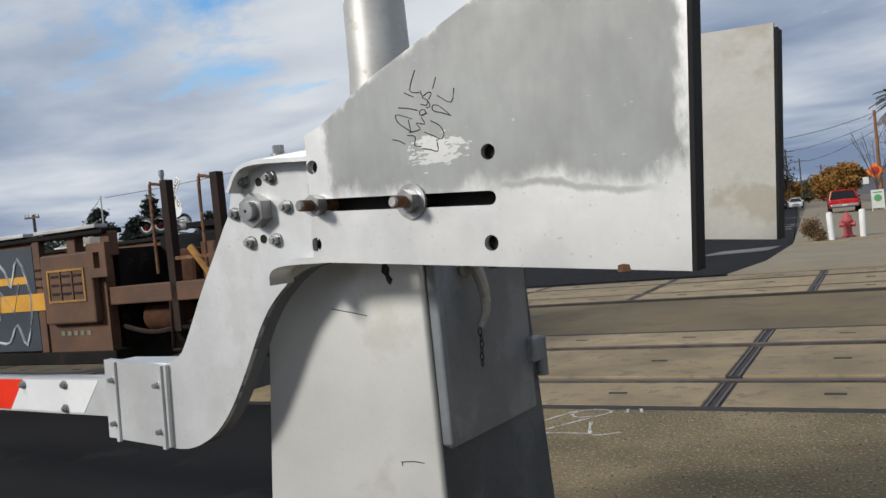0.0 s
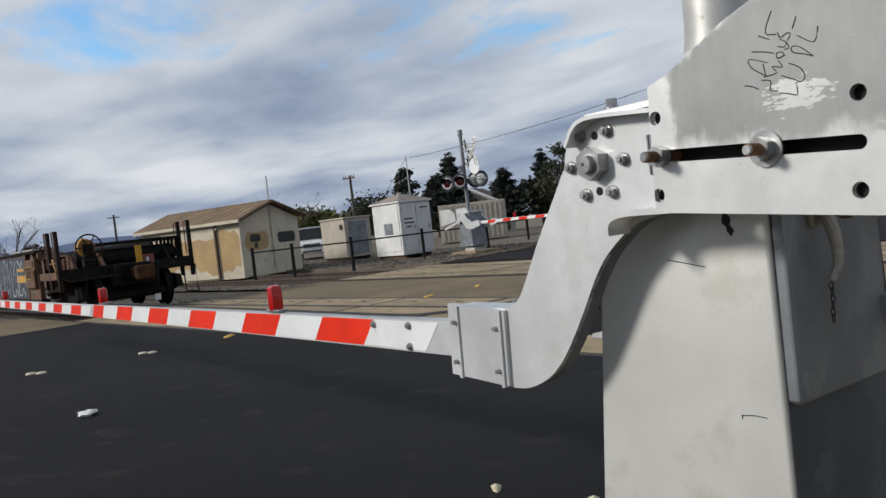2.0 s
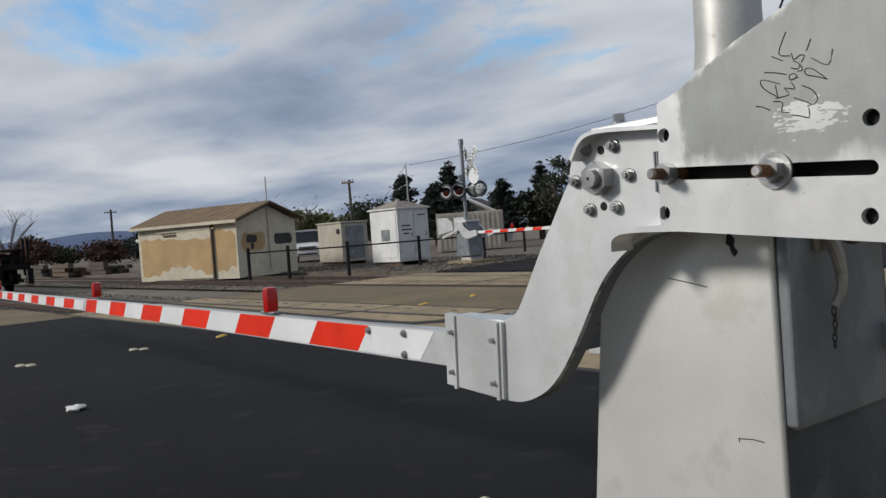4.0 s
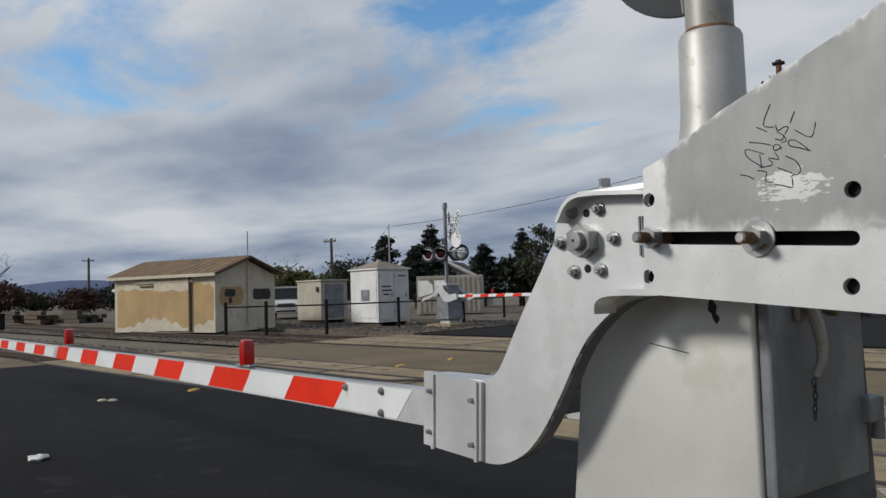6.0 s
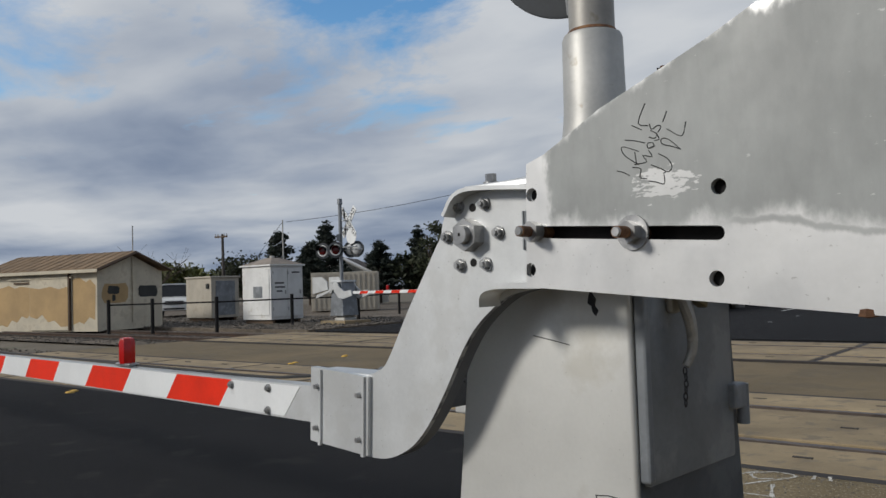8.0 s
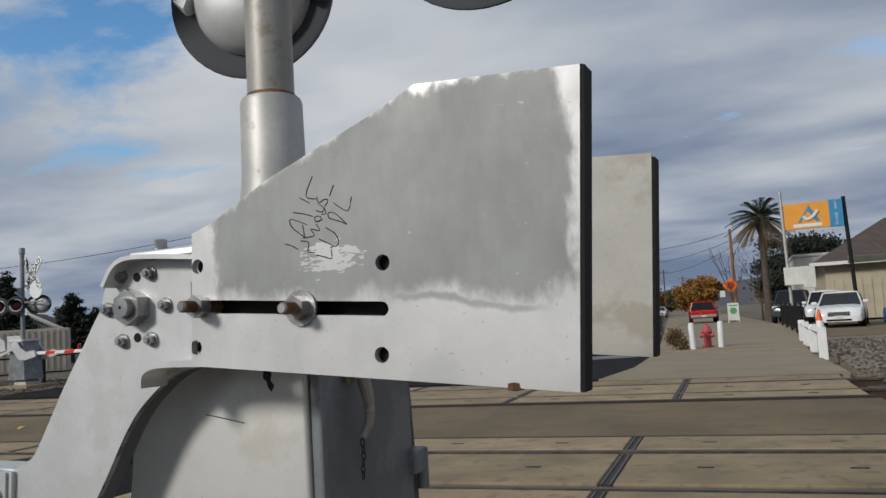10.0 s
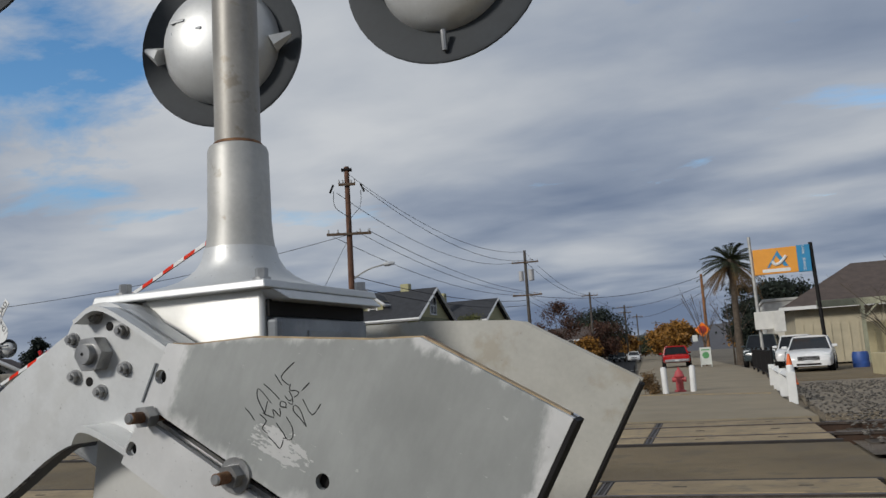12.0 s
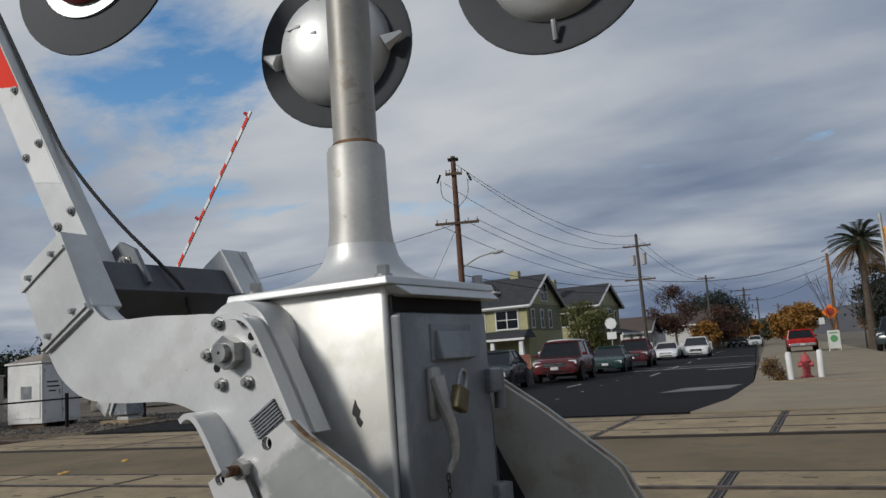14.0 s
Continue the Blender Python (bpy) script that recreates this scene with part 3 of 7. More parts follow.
part("housing", tapered(rect(-0.19, 0.1, 0.421, 0.67), rect(-0.035, 0.1, 0.418, 0.572), 0.1, 1.402, 0.010), M_HOUSE, mech, "", True)
part("concrete_base", box(-0.35, -0.05, -0.05, 0.6, 0.85, 0.11, 0.02), M_CONC, mech)
lid = part("lid", tapered(rect(-0.055, 0.065, 0.452, 0.602), rect(-0.05, 0.07, 0.447, 0.597), 1.398, 1.418, 0.004), M_ALU, mech)
dome = bmesh.new()
rings = []
for k in range(9):
    s = k / 8
    ring = []
    for i in range(32):
        a = 2 * math.pi * (i + 0.5) / 32
        c, sn = math.cos(a), math.sin(a)
        q = 1 / max(abs(c), abs(sn))
        hx, hy = 0.225 * min(q, 1.36), 0.25 * min(q, 1.36)
        e = (1 - s) ** 1.6
        ring.append(dome.verts.new((0.205 * e + MX * (1 - e) + c * (hx * e + 0.091 * (1 - e)), 0.334 * e + MY * (1 - e) + sn * (hy * e + 0.091 * (1 - e)), 1.419 + 0.035 * s + 0.075 * s ** 3)))
    rings.append(ring)
for a, b in zip(rings, rings[1:]):
    for i in range(32):
        dome.faces.new((a[i], a[(i + 1) % 32], b[(i + 1) % 32], b[i]))
part("mast_flange", dome, M_ALU, mech, "", True)
for x, y in ((0.02, 0.1), (0.42, 0.1), (0.42, 0.562), (0.02, 0.562)):
    bb = rod((x, y, 1.415), (x, y, 1.424), 0.021)
    rod((x, y, 1.422), (x, y, 1.445), 0.015, seg=6, bm=bb)
    part("lid_bolt", bb, M_STEEL, mech)
part("sleeve", lathe([(0.0905, 1.515), (0.084, 1.56), (0.081, 1.6), (0.0785, 1.785), (0.074, 1.797), (0.060, 1.803)], 40, Matrix.Translation((MX, MY, 0))), M_PIPE, mech, "", True)
part("mast", rod((MX, MY, 1.80), (MX, MY, 4.1), 0.0595, seg=40), M_MAST, mech, "weathered galvanised steel mast", True)
part("rust_ring", lathe([(0.0585, 1.799), (0.066, 1.8015), (0.0635, 1.8065), (0.0597, 1.81)], 40, Matrix.Translation((MX, MY, 0))), M_RUST, mech, "thin rust ring at the joint")
part("crossarm", rod((-0.75, 0.36, 2.72), (0.95, 0.36, 2.72), 0.03), M_PIPE, mech)
# side skin in a darker grey than the front, and the side door with its fittings
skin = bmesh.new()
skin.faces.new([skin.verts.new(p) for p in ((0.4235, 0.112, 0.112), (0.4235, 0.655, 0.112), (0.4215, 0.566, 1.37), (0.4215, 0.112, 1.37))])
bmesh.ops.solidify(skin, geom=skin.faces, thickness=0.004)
part("side_skin", skin, M_DOOR, mech, "thin side skin, darker grey than the front")
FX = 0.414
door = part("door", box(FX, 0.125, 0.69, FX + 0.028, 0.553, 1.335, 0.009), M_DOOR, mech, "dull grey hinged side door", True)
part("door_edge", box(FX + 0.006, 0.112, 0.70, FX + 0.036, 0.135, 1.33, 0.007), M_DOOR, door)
part("rain_hood", tapered(rect(FX - 0.01, 0.125, FX + 0.066, 0.580), rect(FX - 0.01, 0.10, FX + 0.036, 0.580), 1.372, 1.398, 0.006), M_ALU, mech, "", True)
# black strip added as the shadow that the hood throws above the door
part("door_gap", box(FX - 0.01, 0.115, 1.338, FX + 0.014, 0.56, 1.376), M_BLACK, mech, "black strip for the shade under the rain hood")
part("nameplate", tapered(rect(FX + 0.02, 0.266, FX + 0.056, 0.436), rect(FX + 0.02, 0.266, FX + 0.042, 0.436), 1.218, 1.29, 0.004), M_DOOR, door, "blank raised cover plate")
part("nameplate_edge", box(FX + 0.022, 0.25, 1.215, FX + 0.034, 0.453, 1.306, 0.003), M_DOOR, door)
for z in (1.15, 0.845):
    hg = box(FX + 0.01, 0.52, z - 0.03, FX + 0.05, 0.585, z + 0.035, 0.006)
    rod((FX + 0.035, 0.588, z - 0.075), (FX + 0.035, 0.588, z + 0.03), 0.016, bm=hg)
    part("hinge", hg, M_DOOR, door)
handle = part("handle", box(FX + 0.026, 0.215, 1.075, FX + 0.05, 0.262, 1.205, 0.012), M_LEVER, door, "cast pale grey door lever", True)
HORN = smooth_line([(FX + 0.05, 0.232, 1.175), (FX + 0.064, 0.23, 1.13), (FX + 0.074, 0.232, 1.09), (FX + 0.08, 0.242, 1.04), (FX + 0.078, 0.244, 0.99), (FX + 0.068, 0.23, 0.955)], 4)
part("lever", tube(HORN, [0.02 - 0.0105 * k / (len(HORN) - 1) for k in range(len(HORN))], 10), M_LEVER, handle, "", True)
M_BRASS = mat("tarnished brass", (0.17, 0.14, 0.08), 0.45, 0.7, 18, 0.25, 120, 0.1, 0.002)
lock = part("padlock", box(-0.013, -0.025, -0.029, 0.013, 0.025, 0.029, 0.004), M_BRASS, door, "tarnished brass padlock")
lock.matrix_basis = pose(FX + 0.09, 0.268, 1.122, -22, 0, 0)
part("shackle", tube(smooth_line([(0, 0.016, 0.025), (0, 0.016, 0.055), (0, 0.007, 0.07), (0, -0.007, 0.07), (0, -0.016, 0.055), (0, -0.016, 0.025)]), 0.005, 8), M_STEEL, lock)
for k in range(6):
    lk = bmesh.new()
    c = Vector((FX + 0.066, 0.229 + 0.003 * math.sin(k), 0.943 - 0.0145 * k))
    ring = [c + (Vector((0, 0.0045 * math.cos(a), 0.0095 * math.sin(a))) if k % 2 else Vector((0.0045 * math.cos(a), 0, 0.0095 * math.sin(a)))) for a in (2 * math.pi * i / 10 for i in range(11))]
    part("chain_link", tube(ring, 0.0016, 5, lk), M_RUBBER, door)
# wear on the front face
spot = prism([(0.318, 1.14), (0.324, 1.125), (0.332, 1.115), (0.328, 1.1), (0.338, 1.088), (0.33, 1.075), (0.321, 1.085), (0.318, 1.098), (0.308, 1.106), (0.31, 1.118)], 0.0985, 0.1005)
part("paint_chip", spot, M_INK, mech)
for pts in ([(0.143, 1.026), (0.2, 1.016), (0.252, 1.006)], [(0.31, 0.66), (0.345, 0.664), (0.375, 0.662)], [(0.31, 0.662), (0.312, 0.652)]):
    part("scratch", tube([(x, 0.0995, z) for x, z in pts], 0.0012, 5), M_INK, mech)


def lamp_unit(parent, c, yaw, tilt=0.0, rad=0.305, lens=None):
    """A round flashing light: dark backing disc, domed rear housing, hood and red lens. It looks along its own +y."""
    m = Matrix.Translation(c) @ pose(0, 0, 0, tilt, 0, yaw) @ pose(0, 0, 0, -90, 0, 0)
    disc = part("light_unit", lathe([(0.0, 0.0), (rad * 0.5, -0.004), (rad * 0.97, -0.03), (rad, -0.028), (rad, -0.02), (rad * 0.95, -0.018), (0.0, 0.012)], 48, m), M_DISC, parent, "flashing light unit with a dark round backing", True)
    part("rear_housing", lathe([(0.0, -0.115), (0.06, -0.112), (0.12, -0.098), (0.165, -0.07), (0.185, -0.035), (0.19, 0.0), (0.0, 0.0)], 40, m), M_ALU, disc, "", True)
    part("lens", lathe([(0.0, 0.05), (0.07, 0.045), (0.135, 0.02), (0.15, 0.012), (0.0, 0.012)], 32, m), lens or M_DIMLENS, disc, "", True)
    hood = bmesh.new()
    prev = None
    for k in range(13):
        a = math.pi * (k / 12)
        col = [hood.verts.new(m @ Vector((0.165 * math.cos(a), -0.165 * math.sin(a), z))) for z in (0.0, 0.12 + 0.14 * math.sin(a))]
        if prev:
            hood.faces.new((prev[0], prev[1], col[1], col[0]))
        prev = col
    bmesh.ops.solidify(hood, geom=hood.faces, thickness=0.003)
    part("hood", hood, M_BLACK, disc)
    for s in (-1, 1):
        ear = rod(m @ Vector((s * 0.18, 0.03, -0.06)), m @ Vector((s * 0.235, 0.0, -0.05)), 0.03, 0.008, seg=6)
        part("lug", ear, M_ALU, disc)
    part("clamp", rod(m @ Vector((0, 0.20, -0.045)), m @ Vector((0, 0.255, -0.035)), 0.008, seg=8), M_STEEL, disc)
    return disc


M_DISC = mat("black backing disc", (0.04, 0.046, 0.052), 0.62, 0.0, 4, 0.2, 60, 0.03, 0.002, spec=0.3)
lamp = lamp_unit(mech, (-0.02, 0.56, 2.225), 14, 0, 0.26)
for k, (w, dz) in enumerate(((0.05, 0.02), (0.11, -0.015))):
    part("mark_bar", box(-0.125, 0.4365 + 0.004 * k, 2.26 + dz, -0.125 + w, 0.4465, 2.268 + dz), M_DOOR, lamp, "faint unreadable cast lettering")
lamp_unit(mech, (0.735, 0.56, 2.29), 6, -4, 0.285)
lamp_unit(mech, (-0.63, 0.10, 2.54), 192, 6)
for x, z in ((-0.02, 2.35), (0.735, 2.4), (-0.63, 2.62)):
    part("light_bracket", rod((x, 0.36, 2.72), (x, 0.50 if x > -0.5 else 0.16, z), 0.022, seg=12), M_PIPE, mech)

# ---- crossing gate: the part that turns ----
PIVOT = Vector((0.045, 0.0, 1.28))
gate = thing("crossing_gate", "red and white striped crossing gate with silver castings and counterweight plates", "crossing gate", Matrix.Translation(PIVOT))


def off(pts):
    return [(p[0] - PIVOT.x, p[1] - PIVOT.z) for p in pts]


def band(pts, thick, y0, y1):
    """A bent strip along a line in the x-z plane."""
    P = [Vector(p) for p in pts]
    out = []
    for i, p in enumerate(P):
        d = (P[min(i + 1, len(P) - 1)] - P[max(i - 1, 0)]).normalized()
        out.append(p + Vector((-d.y, d.x)) * thick)
    bm = bmesh.new()
    rows = [[bm.verts.new((q.x, y, q.y)) for q in line] for line in (P, out) for y in (y0, y1)]
    a0, a1, b0, b1 = rows
    for i in range(len(P) - 1):
        for r, s in ((a0, a1), (b1, b0), (a1, b1), (b0, a0)):
            bm.faces.new((r[i], r[i + 1], s[i + 1], s[i]))
    for i in (0, -1):
        bm.faces.new((a0[i], a1[i], b1[i], b0[i]))
    return bm


def slot(x0, z0, x1, z1, w):
    d = Vector((x1 - x0, z1 - z0)).normalized()
    n = Vector((-d.y, d.x)) * w / 2
    pts = []
    for c, s in ((Vector((x1, z1)), -1), (Vector((x0, z0)), 1)):
        for k in range(7):
            a = -math.pi / 2 + math.pi * k / 6
            pts.append(c - s * d * (w / 2 * math.cos(a)) - s * n * math.sin(a) * -1)
    return [(p.x, p.y) for p in pts]


M_FILL = mat("rust-stained filler", (0.36, 0.27, 0.16), 0.7, 0.1, 9, 0.3, 90, 0.3, 0.003, (0.15, 0.07, 0.03), 0.85, 14, 0.54)


def counterweight(y_front, y_back, dx, name_label, far=False):
    outer = [(0.312, 1.149), (1.095, 1.083), (1.134, 1.608), (0.835, 1.628), (0.80, 1.612), (0.744, 1.587), (0.511, 1.499), (0.372, 1.428), (0.322, 1.412)]
    if far:
        outer = [(0.312, 1.149), (1.095, 1.083), (1.134, 1.618), (0.775, 1.642), (0.74, 1.632), (0.511, 1.54), (0.372, 1.475), (0.312, 1.448)]
    holes = [circle(x, z, 0.0145) for x, z in ((0.334, 1.345), (0.324, 1.185), (0.753, 1.318), (0.742, 1.155))]
    holes.append(slot(0.352, 1.264, 0.748, 1.236, 0.026))
    sh = lambda lp: [(x - PIVOT.x + dx, z - PIVOT.z) for x, z in lp]
    s = 1 if y_back > y_front else -1
    paint_ = M_FARPLATE if far else M_PLATE
    body = part("counterweight_plate", prism(sh(outer), y_front, y_front + s * 0.014, [sh(h) for h in holes]), paint_, gate, name_label)
    part("back_plate", prism(sh(outer), y_back - s * 0.014, y_back, [sh(h) for h in holes]), paint_, body)
    inner = [(0.325, 1.372), (1.08, 1.30), (1.125, 1.611), (0.835, 1.631), (0.799, 1.6155), (0.743, 1.5905), (0.510, 1.5025), (0.371, 1.4315), (0.323, 1.414)]
    if far:
        inner = [(0.33, 1.44), (0.33, 1.36), (1.08, 1.30), (1.125, 1.612), (0.775, 1.637), (0.74, 1.627), (0.511, 1.535)]
    part("filler_plate", prism(sh(inner), y_front + s * 0.014, y_back - s * 0.014), M_FILL, body, "rust-stained filler plate")
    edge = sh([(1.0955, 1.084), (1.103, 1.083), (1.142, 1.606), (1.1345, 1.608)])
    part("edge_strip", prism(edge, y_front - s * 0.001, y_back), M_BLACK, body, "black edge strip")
    return body


near_plate = counterweight(-0.13, -0.084, 0.0, "grey counterweight plate with marker writing and a long slot")
counterweight(0.76, 0.82, -0.045, "plain grey counterweight plate", True)
for x, z in ((0.345, 1.265), (0.578, 1.248)):
    b = rod((x - PIVOT.x, -0.19, z - PIVOT.z), (x - PIVOT.x, 0.0, z - PIVOT.z), 0.0115)
    part("slot_bolt", b, M_RUST, gate, "rusty threaded bolt")
    part("bolt_tip", rod((x - PIVOT.x, -0.1945, z - PIVOT.z), (x - PIVOT.x, -0.189, z - PIVOT.z), 0.008, 0.0108), M_STEEL, gate)
    bn = rod((x - PIVOT.x, -0.13, z - PIVOT.z), (x - PIVOT.x, -0.136, z - PIVOT.z), 0.034 if x > 0.4 else 0.02, seg=24)
    rod((x - PIVOT.x, -0.135, z - PIVOT.z), (x - PIVOT.x, -0.158, z - PIVOT.z), 0.0225, seg=6, bm=bn)
    part("slot_nut", bn, M_STEEL, gate)
# recessed black plugs, added to give the holes their shade
for x, z in ((0.334, 1.345), (0.324, 1.185), (0.753, 1.318), (0.742, 1.155)):
    part("hole_lining", rod((x - PIVOT.x, -0.112, z - PIVOT.z), (x - PIVOT.x, -0.09, z - PIVOT.z), 0.0145, seg=24), M_BLACK, near_plate, "black plug for the shade in a bolt hole")
# rust lump on the lower edge
part("rust_lump", lathe([(0.0, 0.0), (0.016, 0.003), (0.014, 0.014), (0.0, 0.02)], 8, Matrix.Translation((0.985 - PIVOT.x, -0.12, 1.086 - PIVOT.z))), M_RUST, gate)

UP = smooth_line([(0.34, 1.372), (0.22, 1.384), (0.10, 1.394), (0.045, 1.390), (0.014, 1.371), (-0.008, 1.34), (-0.035, 1.308), (-0.075, 1.258), (-0.112, 1.204), (-0.185, 1.10), (-0.27, 0.967), (-0.306, 0.931), (-0.372, 0.908)], 5)
LOW = smooth_line([(-0.385, 0.683), (-0.30, 0.686), (-0.232, 0.708), (-0.172, 0.745), (-0.115, 0.806), (-0.057, 0.890), (-0.015, 0.958), (0.014, 1.003), (0.058, 1.055), (0.133, 1.112), (0.205, 1.138), (0.34, 1.152)], 5)
FACE = [*UP, Vector((-0.612, 0.922)), Vector((-0.625, 0.701)), *LOW]
BAR = [(0.345, 1.155), (0.80, 1.12), (0.80, 1.34), (0.345, 1.368)]


def casting(y0, s, label):
    """One side casting: a web with flanges turned inwards, and the pad for the arm. s is +1 where inwards is +y."""
    pts = off([tuple(p) for p in FACE])
    web = part("gate_casting", prism(pts, y0, y0 + s * 0.016), M_ALU, gate, label)
    up, low = off([tuple(p) for p in UP]), off([tuple(p) for p in LOW])
    part("upper_flange", band(up, 0.014, y0 + s * 0.001, y0 + s * 0.07), M_ALU, web, "", True)
    # channel grey puts the underside's shade into the lower flange's colour
    part("lower_flange", band(low, 0.014, y0 + s * 0.001, y0 + s * 0.055), M_CHANNEL, web, "lower flange with shade in its dark colour", True)
    lip = off([tuple(p) for p in UP[0:27]])
    part("outer_lip", band(lip, 0.010, y0 + s * 0.004, y0 - s * 0.042), M_ALU, web, "", True)
    # casting bar coloured black to paint the shade seen through the slot
    part("rear_bar", prism(off(BAR), y0 - s * (0.0675 if s > 0 else 0.053), y0 + s * 0.014), M_BLACK, web)
    sh = off(smooth_line([(0.136, 1.104), (0.139, 1.13), (0.165, 1.143), (0.22, 1.146), (0.32, 1.144)], 4))
    part("shelf_lip", band(sh, 0.014, y0 + s * 0.002, y0 - s * 0.075), M_ALU, web, "", True)
    x0, x1, z0, z1 = -0.628 - PIVOT.x, -0.36 - PIVOT.x, 0.69 - PIVOT.z, 0.924 - PIVOT.z
    pad = part("arm_clamp", prism([(x0, z0 + 0.012), (x1, z0 - 0.002), (x1 + 0.012, z1 - 0.016), (x0 + 0.012, z1)], y0 - s * 0.012, y0 + s * 0.012), M_ALU, web)
    part("clamp_box", box(x0, y0, z0 + 0.01, x1, y0 + s * 0.10, z1 - 0.01, 0.006), M_ALU, web)
    for k, u in enumerate((0.045, 0.245)):
        part("ridge", prism([(x0 + u, z0 + 0.006 - 0.05 * u), (x0 + u + 0.012, z0 + 0.006 - 0.05 * u), (x0 + u + 0.022, z1 - 0.004 - 0.05 * u), (x0 + u + 0.010, z1 - 0.004 - 0.05 * u)], y0 - s * 0.019, y0 - s * 0.01), M_ALU, pad)
    for x, z in ((-0.578, 0.868), (-0.586, 0.745), (-0.383, 0.856), (-0.388, 0.731)):
        b = bmesh.new()
        rod((x - PIVOT.x, y0 - s * 0.01, z - PIVOT.z), (x - PIVOT.x, y0 - s * 0.03, z - PIVOT.z), 0.0105, 0.007, seg=10, bm=b)
        part("clamp_bolt", b, M_STEEL, pad)
    return web


part("strut", box(0.24, 0.60, -0.085, 0.62, 0.745, 0.03, 0.008), M_DOOR, gate, "dull grey steel strut beside the far plate")
near_cast = casting(-0.015, 1, "silver-painted S-shaped gate casting with a hub nut")
casting(0.705, -1, "silver-painted S-shaped gate casting on the far side")
HUB = 0.011
for k in range(6):
    a = math.pi / 3 * k
    part("hub_bolt", hexbolt(HUB + 0.086 * math.cos(a), 0.085 * math.sin(a), -0.015, 0.0125, 0.017, bmesh.new()), M_STEEL, near_cast, "zinc hex bolt")
# two open holes drawn as black discs, their inner shade as colour
for a in (89, 269):
    part("hub_hole", rod((HUB + 0.075 * math.cos(radians(a)), -0.0165, 0.068 * math.sin(radians(a))), (HUB + 0.075 * math.cos(radians(a)), -0.012, 0.068 * math.sin(radians(a))), 0.0105), M_BLACK, near_cast, "black disc for the shade in an open bolt hole")
nut = rod((HUB, -0.015, 0), (HUB, -0.05, 0), 0.041, seg=6)
rod((HUB, -0.049, 0), (HUB, -0.066, 0), 0.024, 0.022, seg=24, bm=nut)
part("hub_nut", nut, M_STEEL, near_cast, "large zinc hub nut")
part("nut_centre", rod((HUB, -0.0665, 0), (HUB, -0.064, 0), 0.004, seg=10), M_BLACK, near_cast)
part("hub_shaft", rod((0, -0.01, 0), (0, 0.70, 0), 0.05, seg=24), M_STEEL, gate)
part("hub_drum", rod((0, 0.0, 0), (0, 0.098, 0), 0.115, seg=36), M_ALU, gate, "", True)
for k in range(7):
    x = 0.218 + 0.0078 * k - PIVOT.x
    part("grip_ridge", box(x, -0.022, 1.234 - PIVOT.z, x + 0.0042, -0.012, 1.325 - PIVOT.z), M_DOOR, near_cast)
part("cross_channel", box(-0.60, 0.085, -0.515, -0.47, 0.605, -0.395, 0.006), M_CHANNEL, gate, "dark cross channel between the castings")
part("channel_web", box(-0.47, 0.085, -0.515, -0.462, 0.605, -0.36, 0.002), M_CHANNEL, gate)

# the arm, in two telescoping lengths with reflective sheets
Y0, Y1 = 0.15, 0.212


def arm_z(x):
    """Mid height and half height of the arm at a distance along it."""
    if x > -6.246:
        return 0.7743 - (-x) * 0.0052, 0.0615
    return 0.7711 - (-x) * 0.0052, 0.0508


def arm_piece(xa, xb, y0, y1, scale=1.0):
    return prism(off([(xa, arm_z(xa)[0] - arm_z(xa)[1] * scale), (xb, arm_z(xb)[0] - arm_z(xb)[1] * scale), (xb, arm_z(xb)[0] + arm_z(xb)[1] * scale), (xa, arm_z(xa)[0] + arm_z(xa)[1] * scale)]), y0, y1)


arm = part("inner_arm", arm_piece(-0.56, -6.246, Y0, Y1), M_ALU, gate, "inner aluminium length of the gate arm")
arm2 = part("outer_arm", arm_piece(-6.247, -12.48, Y0 + 0.006, Y1 - 0.006), M_ALU, gate, "thinner outer length of the gate arm")


def sheet_on_arm(owner, name, xa, xb, material, y):
    (ma, ha), (mb, hb_) = arm_z(xa), arm_z(xb)
    h = 0.88
    sl = 0.9
    bm = prism(off([(xa - ha * sl * h, ma - ha * h), (xb - hb_ * sl * h, mb - hb_ * h), (xb + hb_ * sl * h, mb + hb_ * h), (xa + ha * sl * h, ma + ha * h)]), y - 0.0015, y + 0.001)
    return part(name, bm, material, owner)


x = -0.976
for k in range(14):
    xr = -1.4245 - 0.8777 * k
    for own, lo_, hi_, yy in ((arm, -6.18, 0, Y0), (arm2, -12.42, -6.32, Y0 + 0.006)):
        a, b = max(min(x, hi_), lo_), max(min(xr, hi_), lo_)
        if a - b > 0.03:
            sheet_on_arm(own, "white_sheet", a, b, M_WHITE, yy)
        a, b = max(min(xr, hi_), lo_), max(min(xr - 0.4388, hi_), lo_)
        if a - b > 0.03:
            sheet_on_arm(own, "red_sheet", a, b, M_RED, yy)
    x = xr - 0.4388
for bx, dz in ((-1.375, 0.036), (-1.12, 0.038), (-1.125, -0.042), (-0.815, 0.045), (-0.815, -0.035), (-0.64, 0.05)):
    mz = arm_z(bx)[0] + dz
    part("arm_bolt", hexbolt(bx - PIVOT.x, mz - PIVOT.z, Y0 - 0.002, 0.011, 0.012, bmesh.new()), M_STEEL, arm)
